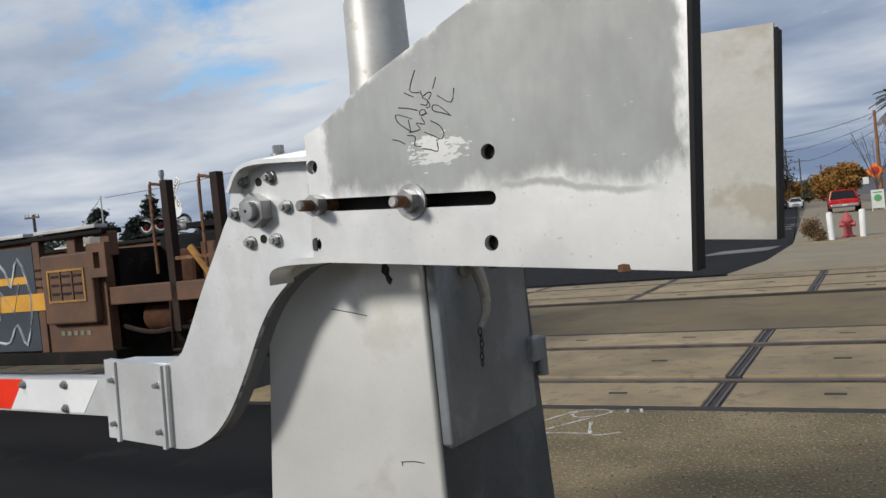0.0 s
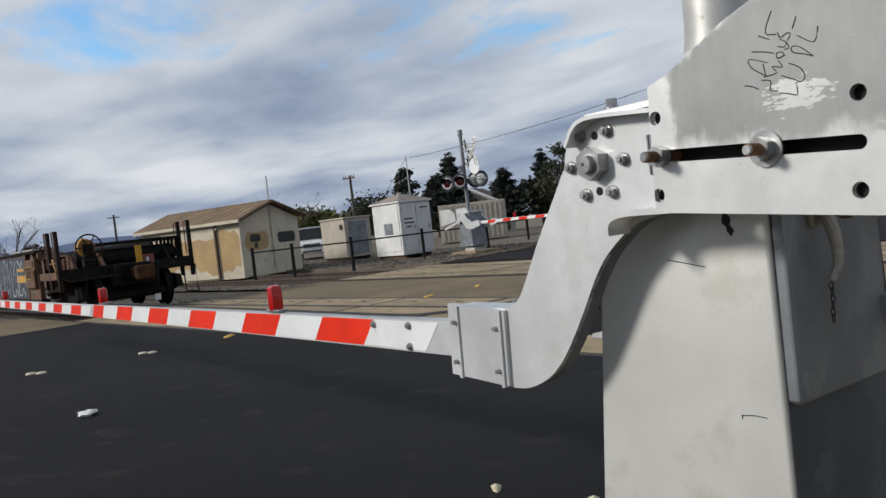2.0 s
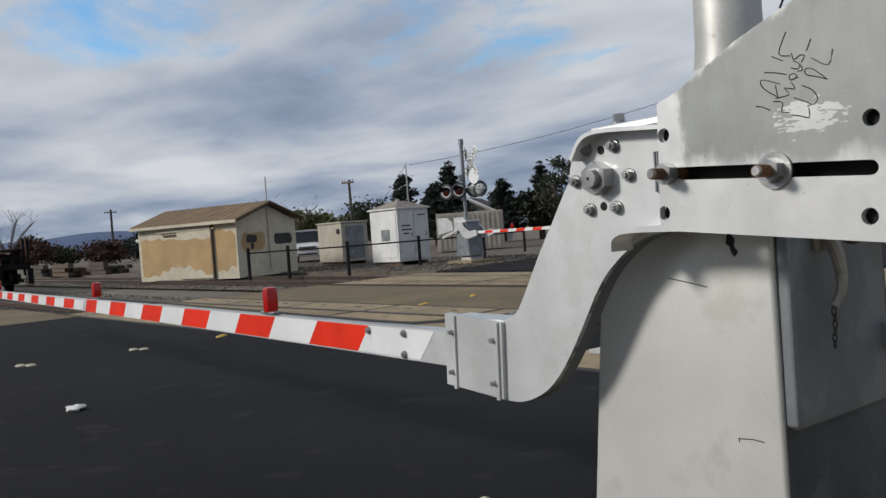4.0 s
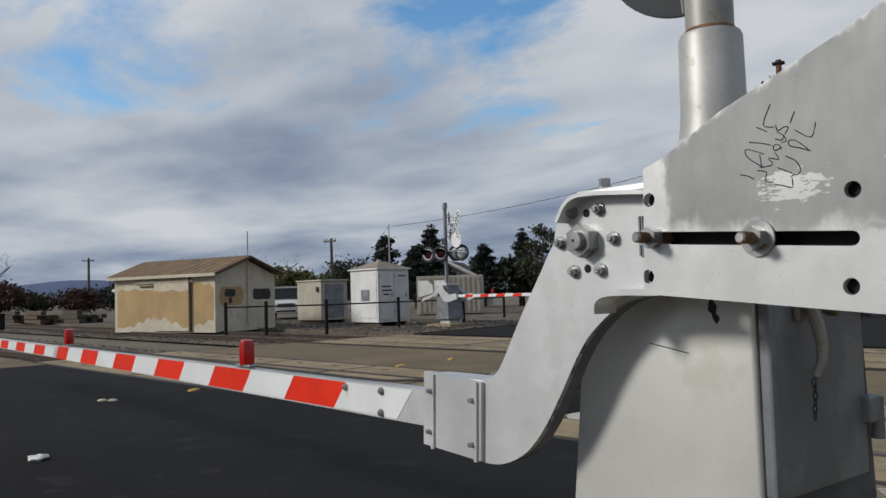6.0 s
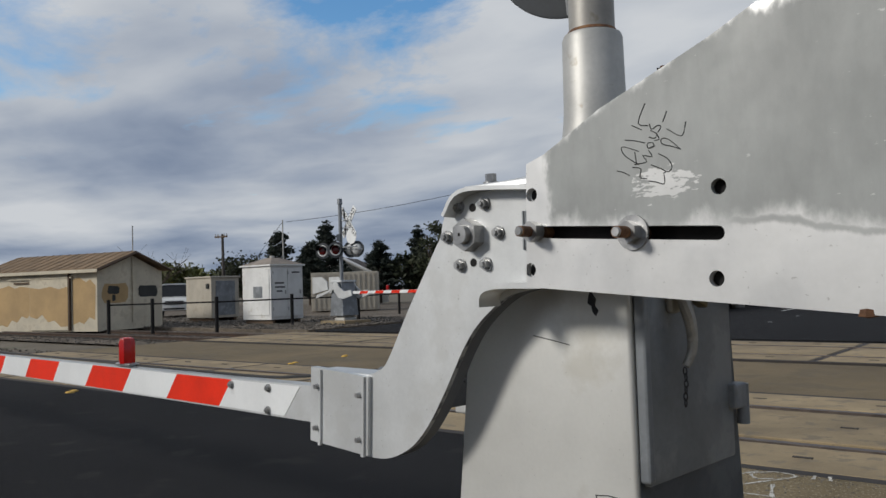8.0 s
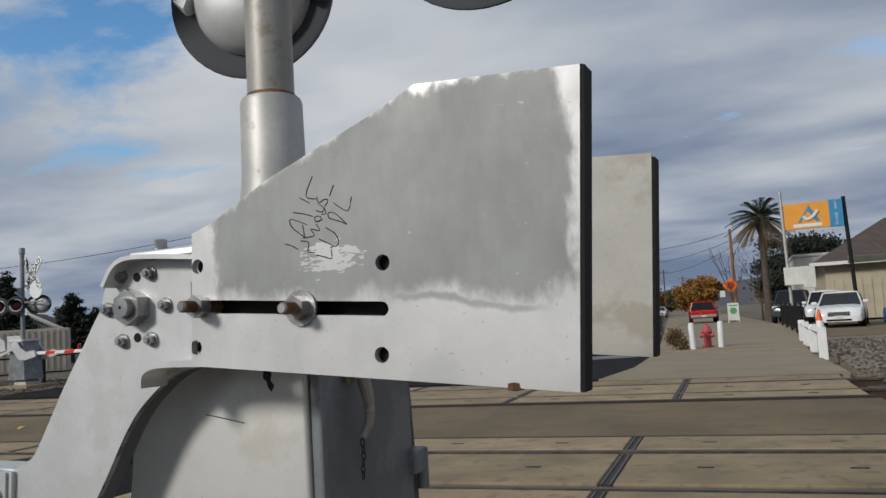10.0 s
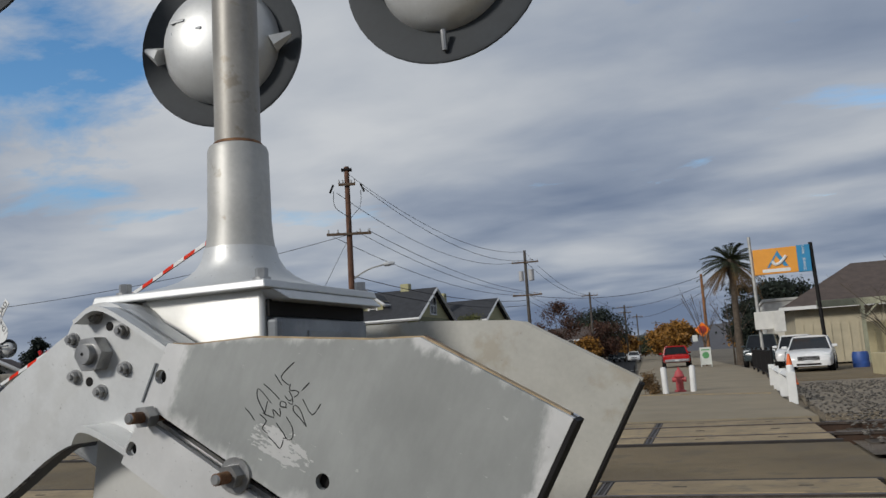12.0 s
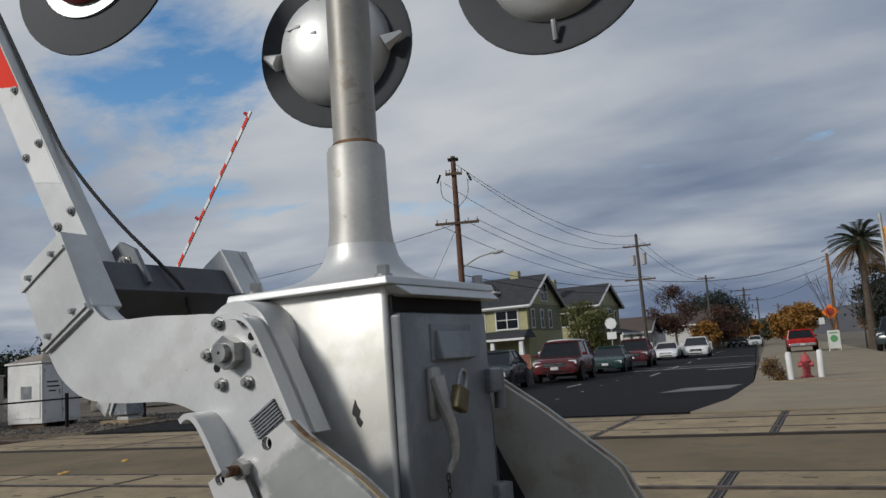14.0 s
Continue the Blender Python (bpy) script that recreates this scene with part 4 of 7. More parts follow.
for bx, h in ((-2.369, 0.135), (-5.90, 0.14), (-11.56, 0.14)):
    zt = arm_z(bx)[0] + arm_z(bx)[1] - PIVOT.z
    lamp = part("arm_lamp", lathe([(0.0, 0.012), (0.036, 0.012), (0.039, 0.03), (0.039, h - 0.026), (0.033, h - 0.006), (0.018, h), (0.0, h)], 8, Matrix.Translation((bx - PIVOT.x, (Y0 + Y1) / 2, zt))), M_LENS, arm if bx > -6.2 else arm2, "red plastic arm lamp", True)
    part("lamp_base", box(bx - PIVOT.x - 0.075, Y0 + 0.005, zt, bx - PIVOT.x + 0.075, Y1 - 0.005, zt + 0.014, 0.004), M_STEEL, lamp)
cable = [(-5.85, arm_z(-5.85)[0] + 0.067), (-3.5, arm_z(-3.5)[0] + 0.067), (-2.0, arm_z(-2)[0] + 0.067), (-1.25, 0.836), (-1.0, 0.85), (-0.75, 0.872), (-0.55, 0.895), (-0.44, 0.90), (-0.36, 0.85)]
part("arm_cable", tube(smooth_line([(x - PIVOT.x, 0.195 + max(0.0, x + 0.9) * 0.35, z - PIVOT.z) for x, z in cable], 6), 0.006, 6), M_RUBBER, gate, "black lamp cable")
bracket = part("arm_bracket", prism(off([(-0.66, 0.70), (-0.47, 0.70), (-0.47, 0.90), (-0.60, 0.90), (-0.66, 0.86)]), 0.235, 0.25), M_DOOR, gate, "grey bracket holding the arm foot")
part("bracket_bolt", hexbolt(-0.585 - PIVOT.x, 0.845 - PIVOT.z, 0.235, 0.02, 0.02, bmesh.new()), M_STEEL, bracket)


def stroke(pts, r=0.001):
    """A pen line on the near plate; points in metres from the writing's corner."""
    return tube(smooth_line([(0.53 + x - PIVOT.x, -0.1303, 1.33 + z - PIVOT.z) for x, z in pts], 3), r, 5)


WRITING = [
    # fifteen
    [(0.084, 0.161), (0.068, 0.126), (0.089, 0.118)], [(0.054, 0.124), (0.075, 0.112)], [(0.038, 0.098), (0.061, 0.093), (0.081, 0.086)],
    # always
    [(0.067, 0.072), (0.036, 0.085), (0.029, 0.082), (0.037, 0.067), (0.065, 0.047)], [(0.058, 0.072), (0.061, 0.051)],
    [(0.057, 0.048), (0.083, 0.05), (0.075, 0.063), (0.095, 0.058), (0.088, 0.071)], [(0.088, 0.075), (0.099, 0.078), (0.096, 0.085), (0.086, 0.084), (0.088, 0.075), (0.102, 0.078)],
    [(0.09, 0.096), (0.102, 0.092), (0.106, 0.1), (0.094, 0.108)], [(0.106, 0.1), (0.111, 0.089), (0.101, 0.088)], [(0.092, 0.121), (0.096, 0.11), (0.108, 0.115), (0.116, 0.112), (0.109, 0.102)]]
WRITING += [
    # lower strokes, dash and the two capitals
    [(0.052, 0.043), (0.07, 0.038), (0.067, 0.022), (0.082, 0.018)], [(0.017, 0.04), (0.031, 0.036), (0.045, 0.028)], [(0.129, 0.139), (0.12, 0.12)],
    [(0.154, 0.064), (0.13, 0.086), (0.116, 0.089), (0.117, 0.079), (0.136, 0.072), (0.154, 0.064)], [(0.166, 0.113), (0.157, 0.088), (0.128, 0.106)],
    [(0.108, 0.062), (0.127, 0.05), (0.135, 0.034), (0.129, 0.026), (0.121, 0.027)], [(0.092, 0.043), (0.121, 0.028), (0.116, 0.024)], [(0.086, 0.013), (0.102, 0.009), (0.118, 0.004), (0.118, 0.021)]]
for w in WRITING:
    part("marker_stroke", stroke(w), M_INK, near_plate)

# ---- shared builders for the surroundings ----
M_LEAF = mat("dull green leaf", (0.05, 0.062, 0.024), 0.7, 0, 2, 0.3, 40, 0, island=0.6)
M_PINE = mat("dark conifer needle", (0.018, 0.030, 0.018), 0.75, 0, 2, 0.3, 40, 0, island=0.6)
M_AUTUMN = mat("yellow autumn leaf", (0.36, 0.17, 0.025), 0.7, 0, 2, 0.3, 40, 0, island=0.6)
M_RUSSET = mat("russet autumn leaf", (0.09, 0.036, 0.018), 0.7, 0, 2, 0.3, 40, 0, island=0.6)
M_DRY = mat("dry brush", (0.20, 0.12, 0.05), 0.85, 0, 4, 0.3, 40, 0, island=0.5)
M_LIME = mat("yellow green leaf", (0.13, 0.14, 0.03), 0.7, 0, 2, 0.3, 40, 0, island=0.6)
M_BARK = mat("grey brown bark", (0.09, 0.07, 0.052), 0.9, 0, 6, 0.3, 30, 0.6, 0.02)


def leaves(centres, per, spread, size, seed, flat=0.7):
    """Small leaf quads in clumps about the centres."""
    rs = np.random.RandomState(seed)
    c = np.repeat(np.array(centres, float), per, 0)
    p = c + rs.normal(0, 1, c.shape) * spread * np.array([1, 1, flat])
    n = len(p)
    a = rs.normal(0, 1, (n, 3))
    a /= np.linalg.norm(a, axis=1)[:, None]
    b = np.cross(a, rs.normal(0, 1, (n, 3)))
    b /= np.linalg.norm(b, axis=1)[:, None]
    s = size * rs.uniform(0.6, 1.3, (n, 1))
    v = np.stack([p - a * s, p + b * s * 0.6, p + a * s, p - b * s * 0.6], 1).reshape(-1, 3)
    return v.tolist(), [(4 * i, 4 * i + 1, 4 * i + 2, 4 * i + 3) for i in range(n)]


def raw(name, vs, fs, material, parent=None, label=""):
    me = bpy.data.meshes.new(name)
    me.from_pydata(vs, [], fs)
    me.materials.append(material)
    ob = new(name, me)
    ob.parent = parent
    if label:
        tagged(ob, label)
    return ob


def limb_set(h, r, trunk_h, count, reach, seed, rise=0.9, twigs=0):
    rnd = random.Random(seed)
    bm = rod((0, 0, -0.1), (0, 0, trunk_h), r, r * 0.75, 10)
    tips = []
    for k in range(count):
        a = 2 * math.pi * k / count + rnd.uniform(-0.4, 0.4)
        z0 = trunk_h * rnd.uniform(0.75, 1.0)
        L = reach * rnd.uniform(0.6, 1.0)
        tip = Vector((math.cos(a) * L, math.sin(a) * L, z0 + (h - trunk_h) * rnd.uniform(0.4, rise)))
        base = Vector((0, 0, z0))
        mid = base.lerp(tip, 0.5) + Vector((0, 0, 0.15 * L))
        tube(smooth_line([base, mid, tip], 3), r * 0.3, 5, bm)
        tips.append(tip)
        tips.append(mid)
        for _ in range(twigs):
            s = base.lerp(tip, rnd.uniform(0.35, 1.0)) + Vector((0, 0, 0.1 * L))
            e = s + Vector((rnd.uniform(-1, 1), rnd.uniform(-1, 1), rnd.uniform(0.2, 1.3))) * reach * 0.4
            tube([s, s.lerp(e, 0.5) + Vector((0, 0, 0.05)), e], r * 0.09, 3, bm)
    return bm, tips


def tree(loc, h, r, material, label, seed, trunk=0.16, per=60, clumps=46, leaf=0.16, group="", trunk_h=None):
    t = thing("tree", label, "tree", pose(*loc), group)
    trunk_h = trunk_h or h * 0.35
    bm, tips = limb_set(h, trunk, trunk_h, 7, r * 0.75, seed)
    part("trunk", bm, M_BARK, t, "", True)
    rnd = random.Random(seed + 1)
    cs = []
    for _ in range(clumps):
        a, q = rnd.uniform(0, 6.283), rnd.uniform(0, 1) ** 0.5
        zz = rnd.uniform(-1, 1)
        w = math.sqrt(max(0.0, 1 - zz * zz))
        cs.append((math.cos(a) * q * r * w * rnd.uniform(0.8, 1.15), math.sin(a) * q * r * w * rnd.uniform(0.8, 1.15), trunk_h * 0.85 + (h - trunk_h * 0.85) * (0.5 + 0.47 * zz)))
    vs, fs = leaves(cs, per, r * 0.17, leaf, seed)
    raw("crown", vs, fs, material, t)
    return t


def conifer(loc, h, r, label, seed, sparse=False):
    t = thing("tree", label, "conifer tree", pose(*loc))
    part("trunk", rod((0, 0, -0.1), (0, 0, h * 0.97), r * 0.07, 0.02, 8), M_BARK, t)
    rnd = random.Random(seed)
    cs = []
    tiers = 13
    for k in range(tiers):
        z = h * (0.16 + 0.8 * k / tiers)
        for j in range(5):
            a = rnd.uniform(0, 6.283)
            rr = r * (1 - k / tiers) ** 0.85 * rnd.uniform(0.45, 1.2)
            for q in (0.25, 0.4, 0.55, 0.7, 0.85, 1.0):
                cs.append((math.cos(a) * rr * q, math.sin(a) * rr * q, z + rr * 0.22 * q + rnd.uniform(-0.05, 0.05)))
    cs += [(0, 0, h * s) for s in (0.8, 0.86, 0.92, 0.97)]
    vs, fs = leaves(cs, 48, r * 0.075, 0.085, seed, 0.45)
    raw("crown", vs, fs, M_PINE, t)
    return t


def bare_tree(loc, h, seed, label, reach=None, r=0.09):
    t = thing("tree", label, "bare tree", pose(*loc))
    bm, _ = limb_set(h, r, h * 0.3, 9, reach or h * 0.35, seed, 1.0, 9)
    part("trunk", bm, M_BARK, t)
    return t


M_GLASS = mat("dark window glass", (0.012, 0.014, 0.017), 0.1, 0, 3, 0.2, 60, 0, spec=0.25)
M_TYRE = mat("tyre rubber", (0.018, 0.018, 0.019), 0.8, 0, 6, 0.2, 60, 0.1, 0.003)
M_RIM = mat("alloy rim", (0.45, 0.45, 0.46), 0.35, 0.8, 6, 0.1, 60, 0)
M_LIGHT = mat("clear headlight", (0.6, 0.62, 0.62), 0.1, 0, 6, 0.1, 60, 0)
M_TAIL = mat("red tail light", (0.4, 0.01, 0.01), 0.2, 0, 6, 0.1, 60, 0)
M_PLATEBAR = mat("number plate", (0.6, 0.62, 0.62), 0.5, 0, 6, 0.1, 60, 0)


def paint(name, c):
    return mat(name, c, 0.25, 0.0, 1.5, 0.06, 60, 0, spec=0.6)


def shell(rows):
    """A symmetrical hull lofted through half sections, each a list of (x, y, z) from the sill up to the centre line."""
    bm = bmesh.new()
    rings = []
    for half in rows:
        pts = [(x, -y, z) for x, y, z in half] + [(x, y, z) for x, y, z in reversed(half[:-1])]
        rings.append([bm.verts.new(p) for p in pts])
    for a, b in zip(rings, rings[1:]):
        for i in range(len(a)):
            j = (i + 1) % len(a)
            bm.faces.new((a[i], a[j], b[j], b[i]))
    bm.faces.new(rings[0])
    bm.faces.new(rings[-1])
    return bm


def blend(table, t):
    for (t0, z0), (t1, z1) in zip(table, table[1:]):
        if t <= t1:
            return z0 + (z1 - z0) * (t - t0) / (t1 - t0)
    return table[-1][1]


def car(loc, yaw, material, label, style="sedan", length=4.6, width=1.8, height=1.45, category="car"):
    """A vehicle standing at the origin with its nose towards +x: lofted body, glazed cabin, roof, pillars and wheels."""
    t = thing("car", label, category, pose(*loc, 0, 0, yaw), "parked cars")
    L, W, H = length / 2, width / 2, height
    tall = style in ("suv", "pickup")
    zb, belt = (0.34 if tall else 0.22), (0.56 * H + 0.06 if tall else 0.56 * H + 0.1)
    nose = {"sedan": 0.2, "suv": 0.1, "van": 0.24, "pickup": 0.08}[style]
    deck = [(-1, belt - 0.1), (-0.94, belt - 0.01), (-0.55, belt + 0.02), (0.36, belt + 0.01), (0.62, belt - nose * 0.35), (0.9, belt - nose * 0.8), (0.97, belt - nose - 0.06), (1.0, belt - nose - 0.2)]
    top = {"sedan": [(-0.74, -0.36), (0.08, 0.48)], "suv": [(-0.97, -0.88), (0.18, 0.44)], "van": [(-0.97, -0.88), (0.2, 0.66)], "pickup": [(-0.26, -0.2), (0.18, 0.44)]}[style]
    rows = []
    for f in (-1.0, -0.985, -0.94, -0.85, -0.6, -0.3, 0.0, 0.3, 0.5, 0.7, 0.85, 0.94, 0.985, 1.0):
        k = max(0.0, (abs(f) - 0.72) / 0.28)
        w = W * (1 - 0.17 * k ** 2.4)
        z = blend(deck, f)
        lo = zb + 0.1 * k ** 3
        x = f * L
        rows.append([(x, w * 0.9, lo), (x, w * 0.985, lo + 0.1), (x, w, lo + 0.55 * (z - lo)), (x, w * 0.985, z - 0.11), (x, w * 0.93, z - 0.025), (x, w * 0.6, z + 0.012), (x, 0, z + 0.025)])
    part("body", shell(rows), material, t, "", True)
    # cabin: glass all round, painted roof and pillars
    (xr0, xr1), (xf1, xf0) = top
    B = [(xr0 * L, W - 0.1), (xf0 * L, W - 0.1)]
    T = [(xr1 * L, W - 0.27), (xf1 * L, W - 0.27)]
    gl = bmesh.new()
    lowr = [gl.verts.new((x, y, belt - 0.03)) for x, y in ((B[0][0], -B[0][1]), (B[1][0], -B[1][1]), (B[1][0], B[1][1]), (B[0][0], B[0][1]))]
    upr = [gl.verts.new((x, y, H - 0.06)) for x, y in ((T[0][0], -T[0][1]), (T[1][0], -T[1][1]), (T[1][0], T[1][1]), (T[0][0], T[0][1]))]
    gl.faces.new(lowr[::-1])
    gl.faces.new(upr)
    for i in range(4):
        gl.faces.new((lowr[i], lowr[(i + 1) % 4], upr[(i + 1) % 4], upr[i]))
    cab = part("cabin_glass", gl, M_GLASS, t, "dark tinted windows")
    roof = [[(x, T[0][1] + 0.03 - ins, H - 0.075), (x, T[0][1] + 0.02 - ins, H - 0.03), (x, T[0][1] - 0.12 - ins, H - 0.004), (x, 0, H + 0.01)] for x, ins in ((T[0][0] - 0.05, 0.06), (T[0][0] + 0.1, 0.0), ((T[0][0] + T[1][0]) / 2, 0.0), (T[1][0] - 0.1, 0.0), (T[1][0] + 0.05, 0.06))]
    part("roof", shell(roof), material, t, "", True)
    for sd in (-1, 1):
        legs = [(B[0], T[0], 0.055), (B[1], T[1], 0.035)]
        if style != "pickup":
            mid = (T[0][0] + T[1][0]) / 2 + 0.1
            legs.append(((mid + 0.03, B[0][1]), (mid, T[0][1]), 0.03))
        if style in ("suv", "van"):
            legs.append(((B[0][0] + 0.62, B[0][1]), (T[0][0] + 0.5, T[0][1]), 0.045))
        for (xa, ya), (xb, yb), w in legs:
            part("pillar", rod((xa, sd * ya, belt - 0.04), (xb, sd * yb, H - 0.06), w, w * 0.85, 6), material, cab)
        lz = belt - nose - 0.13
        hl = tapered(rect(L * 0.90, W * 0.50, L * 0.972, W * 0.90), rect(L * 0.87, W * 0.56, L * 0.955, W * 0.88), lz - 0.05, lz + 0.09, 0.01)
        if sd < 0:
            bmesh.ops.scale(hl, vec=(1, -1, 1), verts=hl.verts)
        part("headlight", hl, M_LIGHT, t)
        part("tail_light", box(-L - 0.006, sd * W * 0.86, belt - 0.32, -L * 0.95, sd * W * 0.62, belt - 0.12, 0.012), M_TAIL, t)
        part("mirror", box(L * 0.38, sd * (W - 0.06), belt + 0.03, L * 0.44, sd * (W + 0.16), belt + 0.15, 0.03), material, t)
        part("sill", box(-L * 0.5, sd * (W * 0.9), zb - 0.04, L * 0.5, sd * (W * 0.975), zb + 0.06, 0.01), M_BLACK, t)
        part("door_line", box(-0.02 * L, sd * (W - 0.004), zb + 0.14, -0.012 * L, sd * (W + 0.002), belt - 0.12), M_BLACK, t)
        for x in (-L * 0.6, L * 0.64):
            wr = 0.37 if tall else 0.325
            part("wheel_arch", rod((x, sd * (W - 0.22), wr + 0.02), (x, sd * (W + 0.004), wr + 0.02), wr * 1.16, seg=24), M_BLACK, t, "dark wheel arch")
            ty = part("tyre", lathe([(wr * 0.6, -0.1), (wr * 0.95, -0.1), (wr, -0.07), (wr, 0.07), (wr * 0.95, 0.1), (wr * 0.6, 0.1)], 24, Matrix.Translation((x, sd * (W - 0.082), wr)) @ pose(0, 0, 0, 90)), M_TYRE, t)
            part("rim", lathe([(0.0, 0.03), (wr * 0.2, 0.025), (wr * 0.3, 0.0), (wr * 0.58, 0.015), (wr * 0.62, 0.04), (wr * 0.62, -0.05), (0.0, -0.05)], 12, Matrix.Translation((x, sd * (W - 0.04), wr)) @ pose(0, 0, 0, -90 * sd)), M_RIM, ty)
    gz = belt - nose - 0.18
    gr = part("grille", box(L * 0.93, -W * 0.44, gz - 0.1, L * 1.012, W * 0.44, gz + 0.08, 0.02), M_BLACK, t, "dark front grille")
    for k in range(3):
        part("grille_bar", box(L * 1.0, -W * 0.43, gz - 0.075 + 0.055 * k, L * 1.017, W * 0.43, gz - 0.06 + 0.055 * k), M_RIM, gr)
    part("bumper", shell([[(L * f, W * w, zb + 0.02), (L * f, W * (w + 0.03), zb + 0.1), (L * f, W * w, zb + 0.24), (L * f, 0, zb + 0.25)] for f, w in ((0.93, 0.9), (0.99, 0.84), (1.02, 0.72))]), material, t, "", True)
    part("air_intake", box(L * 0.98, -W * 0.5, zb + 0.05, L * 1.024, W * 0.5, zb + 0.13, 0.01), M_BLACK, t)
    part("rear_bumper", box(-L - 0.05, -W * 0.86, zb + 0.06, -L * 0.94, W * 0.86, zb + 0.26, 0.05), M_RIM if style == "pickup" else material, t)
    part("number_plate", box(L * 1.02, -0.15, zb + 0.16, L * 1.024 + 0.006, 0.15, zb + 0.27), M_PLATEBAR, t)
    part("number_plate", box(-L - 0.06, -0.15, zb + 0.12, -L - 0.045, 0.15, zb + 0.24), M_PLATEBAR, t)
    if style == "pickup":
        part("bed", box(-L * 0.94, -W * 0.82, belt - 0.02, -L * 0.3, W * 0.82, belt + 0.055), M_BLACK, t, "dark open load bed")
    return t


def wire(name, p, q, sag, r, label, group=""):
    p, q = TURN @ Vector(p), TURN @ Vector(q)
    pts = [p.lerp(q, k / 14) - Vector((0, 0, sag * 4 * (k / 14) * (1 - k / 14))) for k in range(15)]
    return tagged(part(name, tube(pts, r, 4), M_RUBBER), label, "overhead wire", group)


def lettering(text, size, m, material, parent, name="lettering", label=""):
    cu = bpy.data.curves.new(name, "FONT")
    cu.body, cu.size, cu.align_x, cu.align_y, cu.extrude = text, size, "CENTER", "CENTER", 0.004
    tmp = new("tmp", cu)
    me = bpy.data.meshes.new_from_object(tmp)
    bpy.data.objects.remove(tmp)
    me.name = name
    me.transform(m)
    me.materials.clear()
    me.materials.append(material)
    ob = new(name, me)
    ob.parent = parent
    if label:
        tagged(ob, label)
    return ob

# ---- freight wagon rolling along the near track ----
M_WAGON = mat("brown wagon paint", (0.115, 0.055, 0.028), 0.75, 0.0, 2.5, 0.3, 50, 0.3, 0.006, (0.09, 0.045, 0.025), 0.7, 4, 0.52)
M_SOOT = mat("oily black steel", (0.010, 0.009, 0.008), 0.75, 0.0, 4, 0.4, 40, 0.3, 0.006, (0.04, 0.022, 0.012), 0.6, 6, 0.6, spec=0.15)
M_NAVY = mat("dark blue spray paint", (0.022, 0.033, 0.048), 0.6, 0, 2, 0.25, 40, 0.1, 0.003)
M_SAGE = mat("grey green spray paint", (0.16, 0.17, 0.12), 0.65, 0, 1.5, 0.25, 40, 0.1, 0.003)
M_ORANGE = mat("orange yellow stripe", (0.62, 0.30, 0.02), 0.6, 0, 3, 0.15, 40, 0.1, 0.003)
M_PALE = mat("pale spray line", (0.55, 0.58, 0.6), 0.6, 0, 4, 0.15, 40, 0)
M_BRICK = mat("brick red spray paint", (0.22, 0.06, 0.04), 0.65, 0, 2, 0.2, 40, 0.1, 0.003)
M_WHEELBRAKE = mat("ochre brake paint", (0.34, 0.17, 0.03), 0.7, 0, 5, 0.3, 50, 0.2, 0.004)
M_POST = mat("dark brown post paint", (0.03, 0.017, 0.013), 0.75, 0, 4, 0.3, 50, 0.2, 0.004, spec=0.2)
M_OLDRUST = mat("dark rust", (0.075, 0.032, 0.016), 0.85, 0, 6, 0.4, 60, 0.3, 0.005, spec=0.2)
wagon = thing("freight_wagon", "brown rusty freight wagon with graffiti and a brake wheel", "freight wagon")
